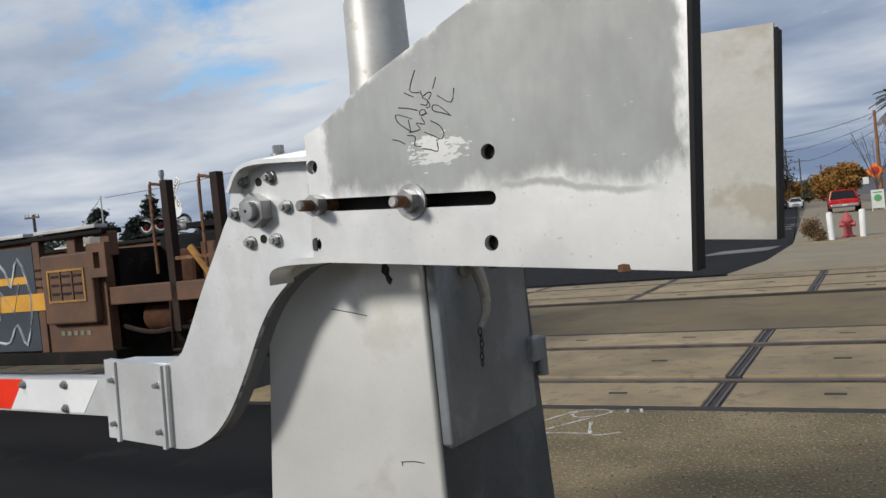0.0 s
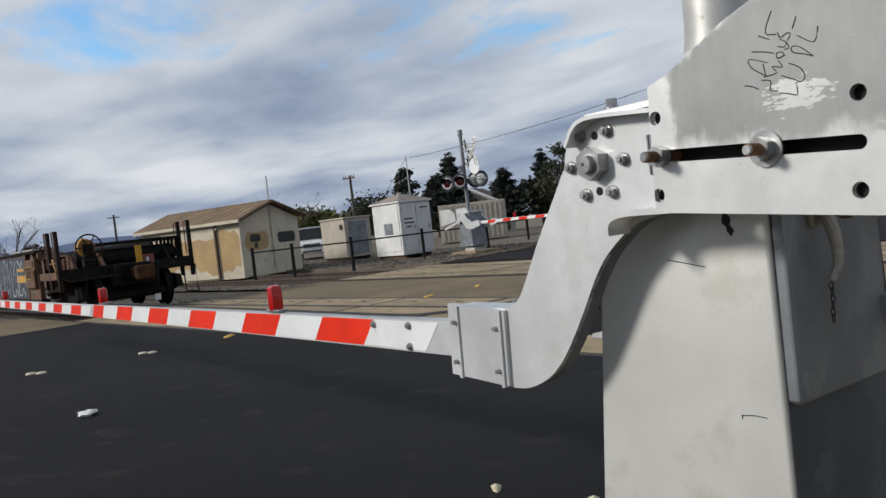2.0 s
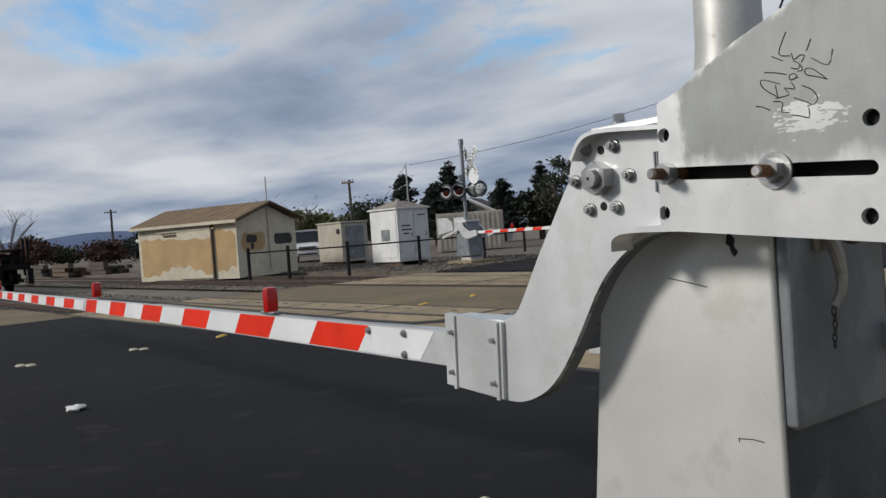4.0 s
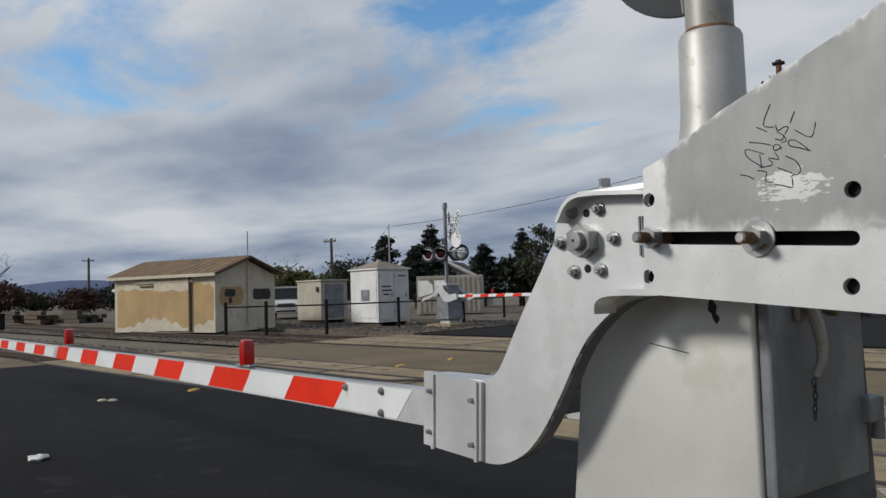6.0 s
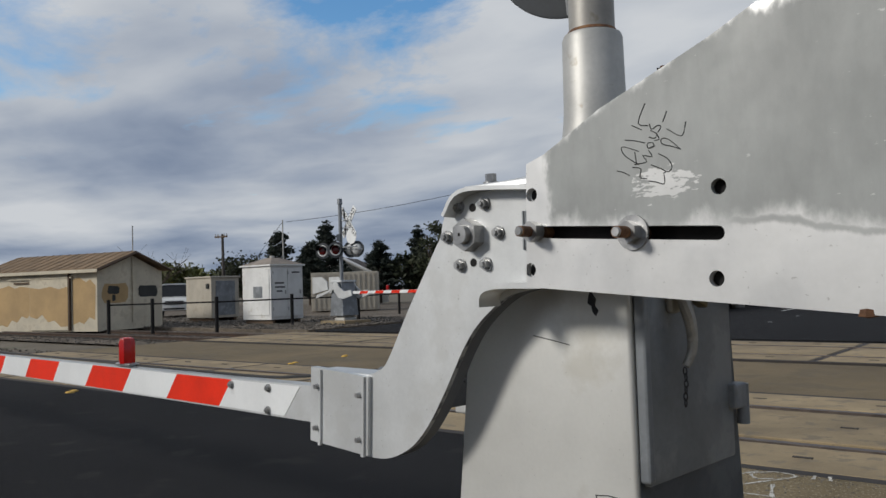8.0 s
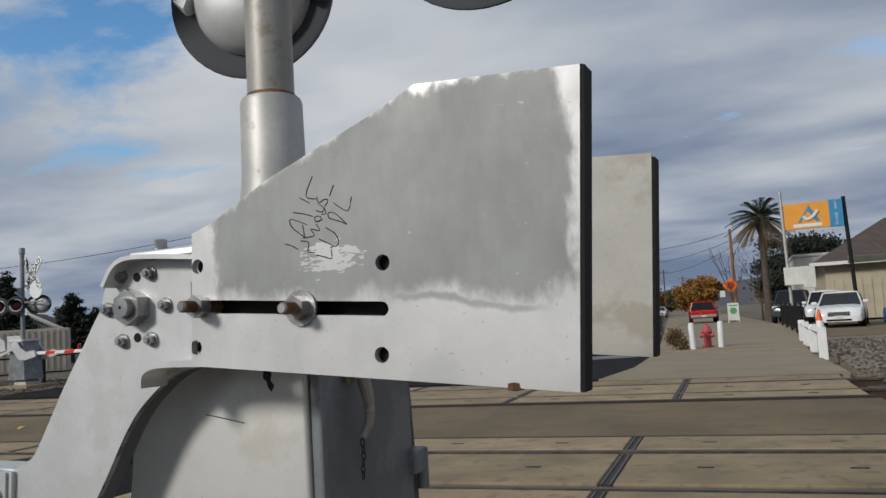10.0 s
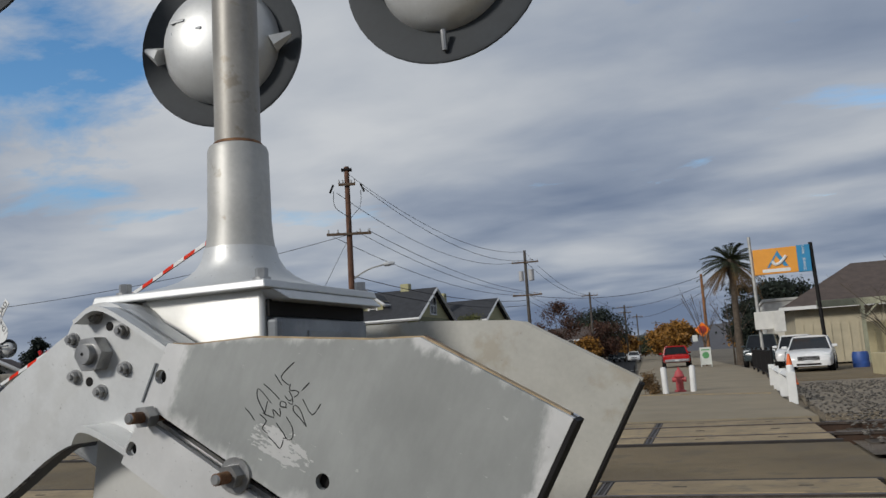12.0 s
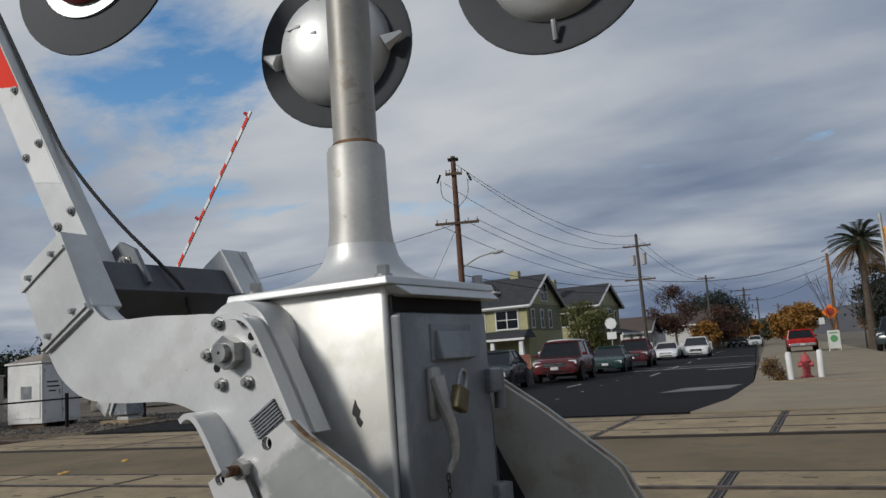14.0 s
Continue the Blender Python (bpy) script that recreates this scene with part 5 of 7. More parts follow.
for v, s in ((3.42, -1), (6.35, 1)):
    side = part("side_wall", box(-17.5, v - 0.06, 0.42, -2.42, v + 0.06, 1.50, 0.01), M_WAGON, wagon, "brown steel wagon side with graffiti" if s < 0 else "")
    part("top_rail", box(-17.6, v - 0.11, 1.50, -1.3, v + 0.11, 1.55, 0.012), M_SOOT, side)
    part("bottom_rail", box(-17.6, v - 0.09, 0.34, -1.3, v + 0.09, 0.46, 0.01), M_SOOT, side)
    for k in range(13):
        part("rib", box(-17.3 + 1.25 * k, v + s * 0.06, 0.46, -17.2 + 1.25 * k, v + s * 0.1, 1.5, 0.006), M_WAGON, side)
    if s < 0:
        y = v - 0.104
        for x0, x1, z0, z1, m_ in ((-5.0, -2.3, 0.48, 1.46, M_NAVY), (-5.45, -5.0, 0.48, 1.46, M_BRICK), (-8.6, -5.45, 0.48, 1.46, M_SAGE), (-13, -9.2, 0.48, 1.46, M_SAGE)):
            part("graffiti_panel", box(x0, y, z0, x1, y + 0.01, z1), m_, side)
        part("stripe", box(-3.1, y - 0.006, 0.86, -2.16, y + 0.004, 1.02), M_ORANGE, side, "orange yellow stripe")
        part("stripe", box(-2.95, y - 0.006, 1.12, -2.4, y + 0.004, 1.19), M_ORANGE, side)
        part("stripe", box(-6.1, y - 0.006, 1.2, -5.7, y + 0.004, 1.4), M_ORANGE, side)
        rnd = random.Random(5)
        for k in range(4):
            # big outlined letters, each a closed wobbly line with an inner stroke
            xx, ww = -4.85 + 0.62 * k, rnd.uniform(0.42, 0.6)
            q = lambda a, b: (xx + ww * a + rnd.uniform(-0.04, 0.04), y - 0.004, 0.54 + 0.86 * b + rnd.uniform(-0.04, 0.04))
            loop = [q(0.1, 0.0), q(0.0, 0.5), q(0.12, 1.0), q(0.5, 0.86), q(0.55, 0.6), q(0.85, 1.0), q(1.0, 0.5), q(0.86, 0.02), q(0.62, 0.2), q(0.4, 0.04)]
            part("graffiti_line", tube(smooth_line(loop + loop[:1], 3), 0.012, 4), M_PALE, side)
            part("graffiti_line", tube([q(0.25, 0.25), q(0.35, 0.6), q(0.55, 0.4), q(0.75, 0.65)], 0.01, 4), M_PALE, side)
        for k in range(6):
            xx = -8.3 + 0.45 * k
            part("graffiti_line", tube(smooth_line([(xx, y - 0.004, 1.3), (xx + 0.12, y - 0.004, 1.0), (xx - 0.08, y - 0.004, 0.65)], 3), 0.025, 4), M_SOOT, side)
# near-side end panel with its cover
part("end_panel", prism([(-2.42, 0.62), (-2.2, 0.42), (-1.35, 0.42), (-1.35, 1.34), (-2.42, 1.34)], 3.34, 3.44), M_WAGON, wagon)
cover = part("cover_plate", box(-2.12, 3.26, 0.72, -1.42, 3.34, 1.36, 0.02), M_WAGON, wagon, "brown square cover plate")
part("cover_frame", prism([(-2.03, 0.92), (-1.52, 0.92), (-1.52, 1.22), (-2.03, 1.22)], 3.25, 3.262, [[(-2.01, 0.94), (-1.54, 0.94), (-1.54, 1.20), (-2.01, 1.20)]]), M_WHEELBRAKE, cover)
for zz in (0.99, 1.07, 1.15):
    part("cover_rib", box(-1.98, 3.252, zz, -1.57, 3.262, zz + 0.02), M_POST, cover)
for xx in (-1.86, -1.7):
    part("cover_bar", box(xx, 3.25, 0.94, xx + 0.015, 3.262, 1.20), M_WAGON, cover)
part("info_sheet", box(-2.32, 3.325, 1.0, -2.16, 3.34, 1.3), M_PALE, wagon)
for x0, x1 in ((-2.45, -2.3), (-1.86, -1.74), (-1.4, -1.28)):
    part("upright", box(x0, 3.36, 1.3, x1, 3.46, 1.52, 0.01), M_WAGON, wagon)
part("socket", prism([(-1.44, 1.12), (-1.2, 1.12), (-1.2, 1.42), (-1.44, 1.42)], 3.24, 3.3, [[(-1.36, 1.2), (-1.28, 1.2), (-1.28, 1.34), (-1.36, 1.34)]]), M_WAGON, wagon, "brown socket casting")
for zz in (1.06, 1.14, 1.22):
    part("info_bar", box(-2.3, 3.32, zz, -2.18, 3.326, zz + 0.025), M_POST, wagon, "unreadable stencilled line")
for k in range(5):
    part("stencil_bar", box(-2.02 + 0.09 * k, 3.334, 0.61, -1.97 + 0.09 * k, 3.339, 0.65), M_SAGE, wagon)
# end platform
part("deck_beam", box(-1.35, 3.36, 0.86, 0.05, 3.5, 1.02, 0.01), M_WAGON, wagon)
part("deck_beam", box(-1.35, 6.2, 0.86, 0.05, 6.34, 1.02, 0.01), M_SOOT, wagon)
part("end_beam", box(-0.1, 3.36, 0.82, 0.06, 6.34, 1.06, 0.01), M_SOOT, wagon)
part("centre_sill", box(-2.6, 4.5, 0.6, 0.3, 5.25, 1.05, 0.03), M_SOOT, wagon)
part("air_reservoir", rod((-0.55, 3.9, 1.2), (-0.55, 6.1, 1.2), 0.2, seg=20), M_SOOT, wagon, "black air tank", True)
part("bulkhead", box(-1.45, 3.5, 0.5, -1.35, 6.25, 1.36, 0.01), M_SOOT, wagon)
part("slope_sheet", prism([(-1.35, 1.0), (-0.3, 1.0), (-1.35, 1.45)], 4.0, 5.9), M_SOOT, wagon)
for yy in (3.40, 6.3):
    for x in (-0.55, 0.02):
        part("end_post", box(x - 0.04, yy - 0.04, 0.6, x + 0.04, yy + 0.04, 1.88, 0.006), M_POST if yy < 5 else M_SOOT, wagon, "tall brown steel post")
        part("grab_rail", tube(smooth_line([(x - 0.05, yy, 1.84), (x - 0.14, yy - 0.02, 1.86), (x - 0.18, yy - 0.02, 1.8), (x - 0.18, yy - 0.02, 1.1)], 4), 0.014, 6), M_RUST, wagon)
for zz in (0.62, 0.92, 1.2):
    part("step", box(-0.55, 3.37, zz, 0.02, 3.43, zz + 0.03), M_RUST if zz > 1 else M_SOOT, wagon)
part("step_frame", tube([(-0.6, 3.36, 0.86), (-0.6, 3.34, 0.45), (0.08, 3.34, 0.45), (0.08, 3.36, 0.86)], 0.014, 6), M_POST, wagon)
part("step_frame", tube([(-0.6, 6.34, 0.86), (-0.6, 6.36, 0.22), (0.08, 6.36, 0.22), (0.08, 6.34, 0.86)], 0.018, 6), M_SOOT, wagon)
part("brake_cylinder", rod((-1.1, 3.62, 0.72), (-0.7, 3.62, 0.72), 0.13, seg=16), M_OLDRUST, wagon, "rusty brake cylinder", True)
part("brake_pipe", tube(smooth_line([(-1.3, 3.45, 0.66), (-0.9, 3.42, 0.6), (-0.5, 3.44, 0.66), (-0.1, 3.5, 0.78)], 4), 0.022, 6), M_POST, wagon)
for yy in (3.75, 4.35, 5.35, 5.8):
    part("end_bracket", prism([(-0.55, 1.02), (0.02, 1.02), (-0.35, 1.34), (-0.55, 1.34)], yy - 0.03, yy + 0.03), M_WAGON if yy < 5 else M_SOOT, wagon)
part("lever", tube([(-0.35, 3.4, 1.3), (-0.15, 3.38, 1.08), (-0.12, 3.38, 0.9)], 0.03, 6), M_WHEELBRAKE, wagon, "ochre brake lever")
part("hose", tube(smooth_line([(0.12, 5.3, 0.9), (0.28, 5.32, 0.75), (0.32, 5.32, 0.45), (0.3, 5.3, 0.3)], 5), 0.03, 8), M_SOOT, wagon, "black air hose", True)
part("hose_tag", box(0.27, 5.24, 0.16, 0.33, 5.36, 0.3, 0.01), M_WHITE, wagon)
for x0, x1 in ((-3.3, -2.35), (-2.2, -1.35)):
    part("walkway_edge", box(x0, 3.28, 1.555, x1, 3.42, 1.59, 0.006), M_PIPE, wagon, "pale walkway edge")
part("underframe", box(-2.7, 4.32, 0.26, -0.15, 5.55, 0.62, 0.03), M_SOOT, wagon)
part("brake_beam", box(-0.02, 4.3, 0.3, 0.06, 5.6, 0.44, 0.02), M_SOOT, wagon)
part("deck_plate", box(-1.35, 3.5, 0.9, -0.1, 6.2, 0.94, 0.004), M_SOOT, wagon)
part("control_valve", box(-0.85, 3.7, 0.98, -0.62, 3.95, 1.3, 0.04), M_OLDRUST, wagon)
bw = tube([(0.13, 4.02 + 0.275 * math.cos(a), 1.48 + 0.275 * math.sin(a)) for a in (2 * math.pi * i / 32 for i in range(33))], 0.017, 8)
brake = part("brake_wheel", bw, M_POST, wagon, "dark hand brake wheel")
for k in range(6):
    a = math.pi / 3 * k
    part("spoke", rod((0.13, 4.02, 1.48), (0.13, 4.02 + 0.26 * math.cos(a), 1.48 + 0.26 * math.sin(a)), 0.014, seg=6), M_POST, brake)
part("brake_hub", rod((0.1, 4.02, 1.48), (0.16, 4.02, 1.48), 0.035, 0.03, 16), M_SOOT, brake)
part("gear_case", rod((-0.1, 3.99, 1.48), (0.06, 3.99, 1.48), 0.205, 0.18, 28), M_WHEELBRAKE, wagon, "round ochre brake gear case")
part("brake_housing", box(-0.1, 3.9, 1.05, 0.08, 4.14, 1.56, 0.03), M_SOOT, wagon, "black brake housing")
part("brake_chain", rod((0.0, 3.9, 0.5), (0.05, 3.95, 1.1), 0.02), M_SOOT, wagon)
part("end_plate", box(0.08, 5.0, 0.92, 0.1, 5.14, 1.42, 0.004), M_ORANGE, wagon, "ochre end plate")
part("end_flag", box(0.08, 5.15, 0.98, 0.1, 5.4, 1.2, 0.004), M_BRICK, wagon, "red metal marker plate")
part("end_mark", box(0.098, 5.22, 1.04, 0.104, 5.28, 1.14), M_PALE, wagon)
coupler = box(0.25, 4.78, 0.72, 0.72, 4.98, 0.94, 0.03)
box(0.66, 4.7, 0.68, 0.86, 5.1, 0.98, 0.05, coupler)
part("coupler", coupler, M_OLDRUST, wagon, "rusty black coupler")
part("draw_box", box(0.0, 4.4, 0.58, 0.3, 5.4, 1.0, 0.02), M_SOOT, wagon)
part("uncoupling_rod", tube([(0.2, 3.4, 0.9), (0.25, 3.5, 0.8), (0.3, 4.6, 0.82)], 0.015, 6), M_POST, wagon)
part("top_walk", box(-1.3, 4.3, 1.5, -0.3, 6.2, 1.56, 0.006), M_SOOT, wagon)
for k in range(5):
    part("walk_post", box(-1.25 + 0.22 * k, 6.1, 1.05, -1.2 + 0.22 * k, 6.15, 1.52), M_SOOT, wagon)
for x in (-2.05, -0.35):
    for v in (4.18, 5.69):
        part("wheel", lathe([(0.0, -0.05), (0.12, -0.07), (0.14, -0.03), (0.33, -0.02), (0.37, -0.06), (0.43, -0.06), (0.43, 0.05), (0.455, 0.055), (0.455, 0.08), (0.3, 0.06), (0.0, 0.06)], 36, Matrix.Translation((x, v, 0.45)) @ pose(0, 0, 0, 90 if v < 5 else -90)), M_SOOT, wagon, "dark steel wheel with a worn tread")
    part("axle", rod((x, 4.1, 0.45), (x, 5.8, 0.45), 0.08), M_SOOT, wagon)
for v in (3.88, 5.98):
    part("side_frame", prism([(-2.4, 0.38), (-2.3, 0.66), (-1.6, 0.72), (-0.8, 0.72), (-0.1, 0.66), (0.0, 0.38), (-0.25, 0.38), (-0.6, 0.3), (-1.8, 0.3), (-2.15, 0.38)], v - 0.07, v + 0.07), M_SOOT, wagon)
    for k in range(3):
        part("spring", rod((-1.38 + 0.18 * k, v, 0.32), (-1.38 + 0.18 * k, v, 0.6), 0.07, seg=10), M_RUST, wagon)
rot5 = Matrix.Rotation(TRACK, 4, "Z")

# ---- far crossing signal and its gate ----
SX, SY = -19.85, 15.2
far_sig = thing("crossing_signal", "weathered grey crossing signal with crossbuck, dark lamps and gate housing", "crossing signal", pose(SX, SY, 0))
part("concrete_base", box(-0.55, -0.5, -0.05, 0.75, 0.6, 0.1, 0.02), M_CONC, far_sig)
part("bolted_base", lathe([(0.36, 0.1), (0.36, 0.16), (0.28, 0.24), (0.3, 0.28)], 4, pose(0.1, 0.05, 0, 0, 0, 45)), M_PIPE, far_sig)
part("housing", tapered(rect(-0.28, -0.3, 0.42, 0.35), rect(-0.2, -0.25, 0.3, 0.3), 0.25, 1.35, 0.015), M_DOOR, far_sig)
part("lid", box(-0.24, -0.29, 1.35, 0.34, 0.34, 1.42, 0.015), M_ALU, far_sig)
part("mast", rod((0.0, 0.0, 1.4), (0.0, 0.0, 3.95), 0.062, seg=16), M_DOOR, far_sig)
part("finial", rod((0, 0, 3.95), (0, 0, 4.14), 0.09, 0.08, 12), M_DOOR, far_sig)
part("blue_sign", box(-0.1, -0.1, 2.72, 0.12, -0.08, 2.95), M_NAVY, far_sig, "small blue notice")
part("white_sign", lathe([(0.0, 0.0), (0.26, 0.0), (0.26, 0.012), (0.0, 0.012)], 20, Matrix.Translation((0.5, 0.06, 2.86)) @ pose(0, 0, 0, 90)), M_WHITE, far_sig)
buck = part("crossbuck", box(-0.61, -0.012, -0.115, 0.61, 0.012, 0.115, 0.004), M_WHITE, far_sig, "white crossbuck board lettered in black")
buck.matrix_basis = pose(0.3, 0.1, 3.35, 0, 48, -8)
lettering("CROSSING", 0.23, pose(0, -0.016, 0, 90), M_INK, buck)
buck2 = part("crossbuck", box(-0.61, -0.012, -0.115, 0.61, 0.012, 0.115, 0.004), M_WHITE, far_sig)
buck2.matrix_basis = pose(0.3, 0.13, 3.35, 0, -48, -8)
lettering("RAILROAD", 0.23, pose(0, -0.016, 0, 90), M_INK, buck2)
for zz in (3.15, 3.4):
    part("sign_arm", rod((0, 0, zz), (0.45, 0.1, zz), 0.02), M_DOOR, far_sig)
part("crossarm", rod((-0.85, -0.05, 2.5), (0.9, -0.05, 2.5), 0.03), M_DOOR, far_sig)
for x, yw, rear in ((-0.72, 200, 0), (0.0, 215, 0), (0.62, 20, 1), (0.3, 35, 1)):
    lamp_unit(far_sig, (x, -0.22 if not rear else 0.2, 2.43), yw, 0, 0.27)
far_gate = thing("crossing_gate", "red and white striped crossing gate arm beyond the tracks", "crossing gate", pose(SX, SY, 1.25))
for y in (-0.34, 0.36):
    fc = prism([(-0.9, -0.3), (-0.3, -0.16), (0.05, 0.13), (0.2, 0.1), (0.3, -0.05), (0.55, -0.2), (0.9, -0.16), (0.95, -0.34), (0.5, -0.44), (0.25, -0.4), (0.0, -0.14), (-0.5, -0.3), (-1.0, -0.42)], y - 0.02, y + 0.02)
    part("gate_casting", fc, M_ALU, far_gate)
    part("counterweight_plate", prism([(-0.25, -0.13), (-0.3, 0.14), (-0.6, 0.3), (-1.1, 0.3), (-1.1, -0.26)], y - 0.05, y - 0.01), M_ALU, far_gate)
far_arm = part("arm", box(0.6, -0.29, -0.29, 9.35, -0.24, -0.20, 0.004), M_WHITE, far_gate)
for k in range(11):
    x = 1.3 + 0.75 * k
    if x < 9.2:
        part("red_sheet", prism([(x - 0.04, -0.287), (x + 0.34, -0.287), (x + 0.40, -0.203), (x + 0.02, -0.203)], -0.2925, -0.2375), M_RED, far_arm)
for x in (2.6, 5.8, 9.2):
    part("arm_lamp", lathe([(0.0, 0.0), (0.05, 0.0), (0.05, 0.13), (0.0, 0.15)], 10, Matrix.Translation((x, -0.265, -0.19))), M_LENS, far_arm, "red arm lamp")

# ---- sheds and cases in the yard ----
M_TAN = mat("tan wall paint", (0.44, 0.30, 0.145), 0.85, 0, 1.2, 0.12, 30, 0.1, 0.004)
M_CREAMW = mat("faded cream wall paint", (0.58, 0.52, 0.40), 0.85, 0, 1.5, 0.14, 30, 0.1, 0.004, (0.4, 0.34, 0.25), 0.5, 3, 0.55)
M_ROOFTAN = mat("weathered tan roofing", (0.21, 0.14, 0.08), 0.9, 0, 1.5, 0.2, 20, 0.3, 0.01, (0.17, 0.12, 0.08), 0.6, 2.5, 0.55)
M_TRIM = mat("dark brown trim", (0.10, 0.065, 0.04), 0.8, 0, 4, 0.2, 40, 0.1, 0.003)
M_CASEW = mat("white case paint", (0.66, 0.66, 0.64), 0.6, 0.1, 2, 0.08, 30, 0.05, 0.003, (0.45, 0.42, 0.36), 0.5, 3, 0.6)
M_CASEB = mat("beige case paint", (0.42, 0.38, 0.31), 0.7, 0.0, 2, 0.1, 30, 0.05, 0.003, (0.3, 0.26, 0.2), 0.5, 3, 0.58)
M_CASEROOF = mat("faded brown case roof", (0.26, 0.22, 0.18), 0.8, 0, 2, 0.2, 30, 0.1, 0.004)
M_TARP = mat("dark grey over-paint", (0.045, 0.045, 0.042), 0.85, 0, 3, 0.2, 40, 0.05, 0.003)
sa = math.atan2(9.51 - 7.66, -25.71 + 30.53)
shed = thing("shed", "tan and cream patch-painted gable shed with a sliding door", "shed", pose(-25.71, 9.51, 0, 0, 0, math.degrees(sa)))
LS, WS, ES, RS = 5.4, 3.0, 2.02, 2.62
part("front_wall", box(-LS, 0.0, -0.03, 0.0, 0.12, ES), M_CREAMW, shed)
part("back_wall", box(-LS, WS - 0.12, -0.03, 0.0, WS, ES), M_CREAMW, shed)
for x in (-LS, -0.12):
    gb = bmesh.new()
    pr = [(0.12, -0.03), (WS - 0.12, -0.03), (WS - 0.12, ES), (WS / 2, RS - 0.06), (0.12, ES)]
    a = [gb.verts.new((x, y, z)) for y, z in pr]
    b = [gb.verts.new((x + 0.12, y, z)) for y, z in pr]
    gb.faces.new(a)
    gb.faces.new(b[::-1])
    for i in range(5):
        gb.faces.new((a[i], a[(i + 1) % 5], b[(i + 1) % 5], b[i]))
    part("gable_wall", gb, M_CREAMW, shed)
for s in (0, 1):
    rb = bmesh.new()
    y0, y1 = (-0.22, WS / 2) if s == 0 else (WS + 0.22, WS / 2)
    z0 = ES - 0.02
    q = [(x, y, z + dz) for dz in (0, 0.07) for x, y, z in ((-LS - 0.2, y0, z0), (0.25, y0, z0), (0.25, y1, RS), (-LS - 0.2, y1, RS))]
    vs = [rb.verts.new(p) for p in q]
    for f in ((0, 1, 2, 3), (4, 5, 6, 7), (0, 1, 5, 4), (1, 2, 6, 5), (2, 3, 7, 6), (3, 0, 4, 7)):
        rb.faces.new([vs[i] for i in f])
    roof = part("roof", rb, M_ROOFTAN, shed, "weathered tan sheet roof")
    for k in range(14):
        u = (k + 0.5) / 14
        part("roof_seam", rod((-LS - 0.2 + u * (LS + 0.45), y0, z0 + 0.075), (-LS - 0.2 + u * (LS + 0.45), y1, RS + 0.075), 0.012, seg=4), M_ROOFTAN, roof)
    part("fascia", rod((0.26, y0, z0 + 0.01), (0.26, y1, RS + 0.01), 0.055, seg=4), M_TRIM, shed)
part("eave_board", box(-LS - 0.2, -0.24, ES - 0.08, 0.25, -0.2, ES + 0.03), M_CREAMW, shed)
rag = [(-5.25, 0.16), (-4.9, 0.12), (-4.55, 0.22), (-4.3, 0.14), (-4.05, 0.38), (-3.8, 0.3), (-3.55, 0.52), (-3.3, 0.44), (-3.12, 0.6), (-3.1, 1.5), (-3.6, 1.56), (-3.9, 1.5), (-4.2, 1.6), (-4.6, 1.52), (-5.0, 1.6), (-5.25, 1.5)]
part("paint_patch", prism(rag, -0.004, 0.003), M_TAN, shed, "tan over-painted patch")
part("paint_patch", prism([(-1.12, 0.2), (-0.8, 0.3), (-0.6, 0.22), (-0.35, 0.45), (-0.1, 0.36), (-0.06, 1.5), (-0.3, 1.72), (-0.5, 1.62), (-0.8, 1.8), (-1.12, 1.74)], -0.004, 0.003), M_TAN, shed)
door = part("sliding_door", box(-3.1, -0.06, 0.02, -1.22, -0.005, 1.78, 0.01), M_CREAMW, shed, "patch-painted sliding door")
part("door_patch", prism([(-3.08, 0.5), (-2.75, 0.42), (-2.5, 0.56), (-2.2, 0.3), (-1.9, 0.36), (-1.6, 0.14), (-1.26, 0.16), (-1.26, 1.5), (-1.7, 1.42), (-2.1, 1.52), (-2.6, 1.45), (-3.08, 1.5)], -0.066, -0.058), M_TAN, door, "tan over-painted patch")
part("door_rail", box(-4.2, -0.08, 1.78, -1.1, 0.0, 1.86), M_CREAMW, shed)
part("door_post", box(-1.25, -0.09, 0.0, -1.18, 0.0, 1.95), M_TRIM, shed)
part("vent_bar", box(-3.9, -0.05, 1.64, -3.1, 0.0, 1.70), M_TRIM, shed)
for y0, y1, z0, z1, m_ in ((0.12, 1.45, 0.85, 1.62, M_TAN), (0.4, 1.0, 1.18, 1.5, M_TARP), (1.75, 2.85, 1.05, 1.5, M_TARP), (0.62, 0.8, 0.95, 1.2, M_TARP)):
    rnd = random.Random(int(y0 * 100))
    n_ = 14
    pts = []
    for k in range(n_):
        a = 2 * math.pi * k / n_
        c, s_ = math.cos(a), math.sin(a)
        q = 0.92 / max(abs(c), abs(s_)) * rnd.uniform(0.88, 1.0)
        pts.append(((y0 + y1) / 2 + c * q * (y1 - y0) / 2, (z0 + z1) / 2 + s_ * q * (z1 - z0) / 2))
    bm = bmesh.new()
    xx = 0.004 if m_ is M_TAN else 0.008
    bm.faces.new([bm.verts.new((xx, y, z)) for y, z in pts])
    part("paint_patch", bm, m_, shed, "dark paint patch hiding graffiti" if m_ is M_TARP else "")
part("aerial", rod((0.1, WS / 2, RS), (0.1, WS / 2, RS + 0.95), 0.022, seg=8), M_PIPE, shed)
part("conduit", rod((0.03, WS / 2 + 0.05, 0.2), (0.03, WS / 2 + 0.05, RS), 0.025, seg=8), M_CREAMW, shed)


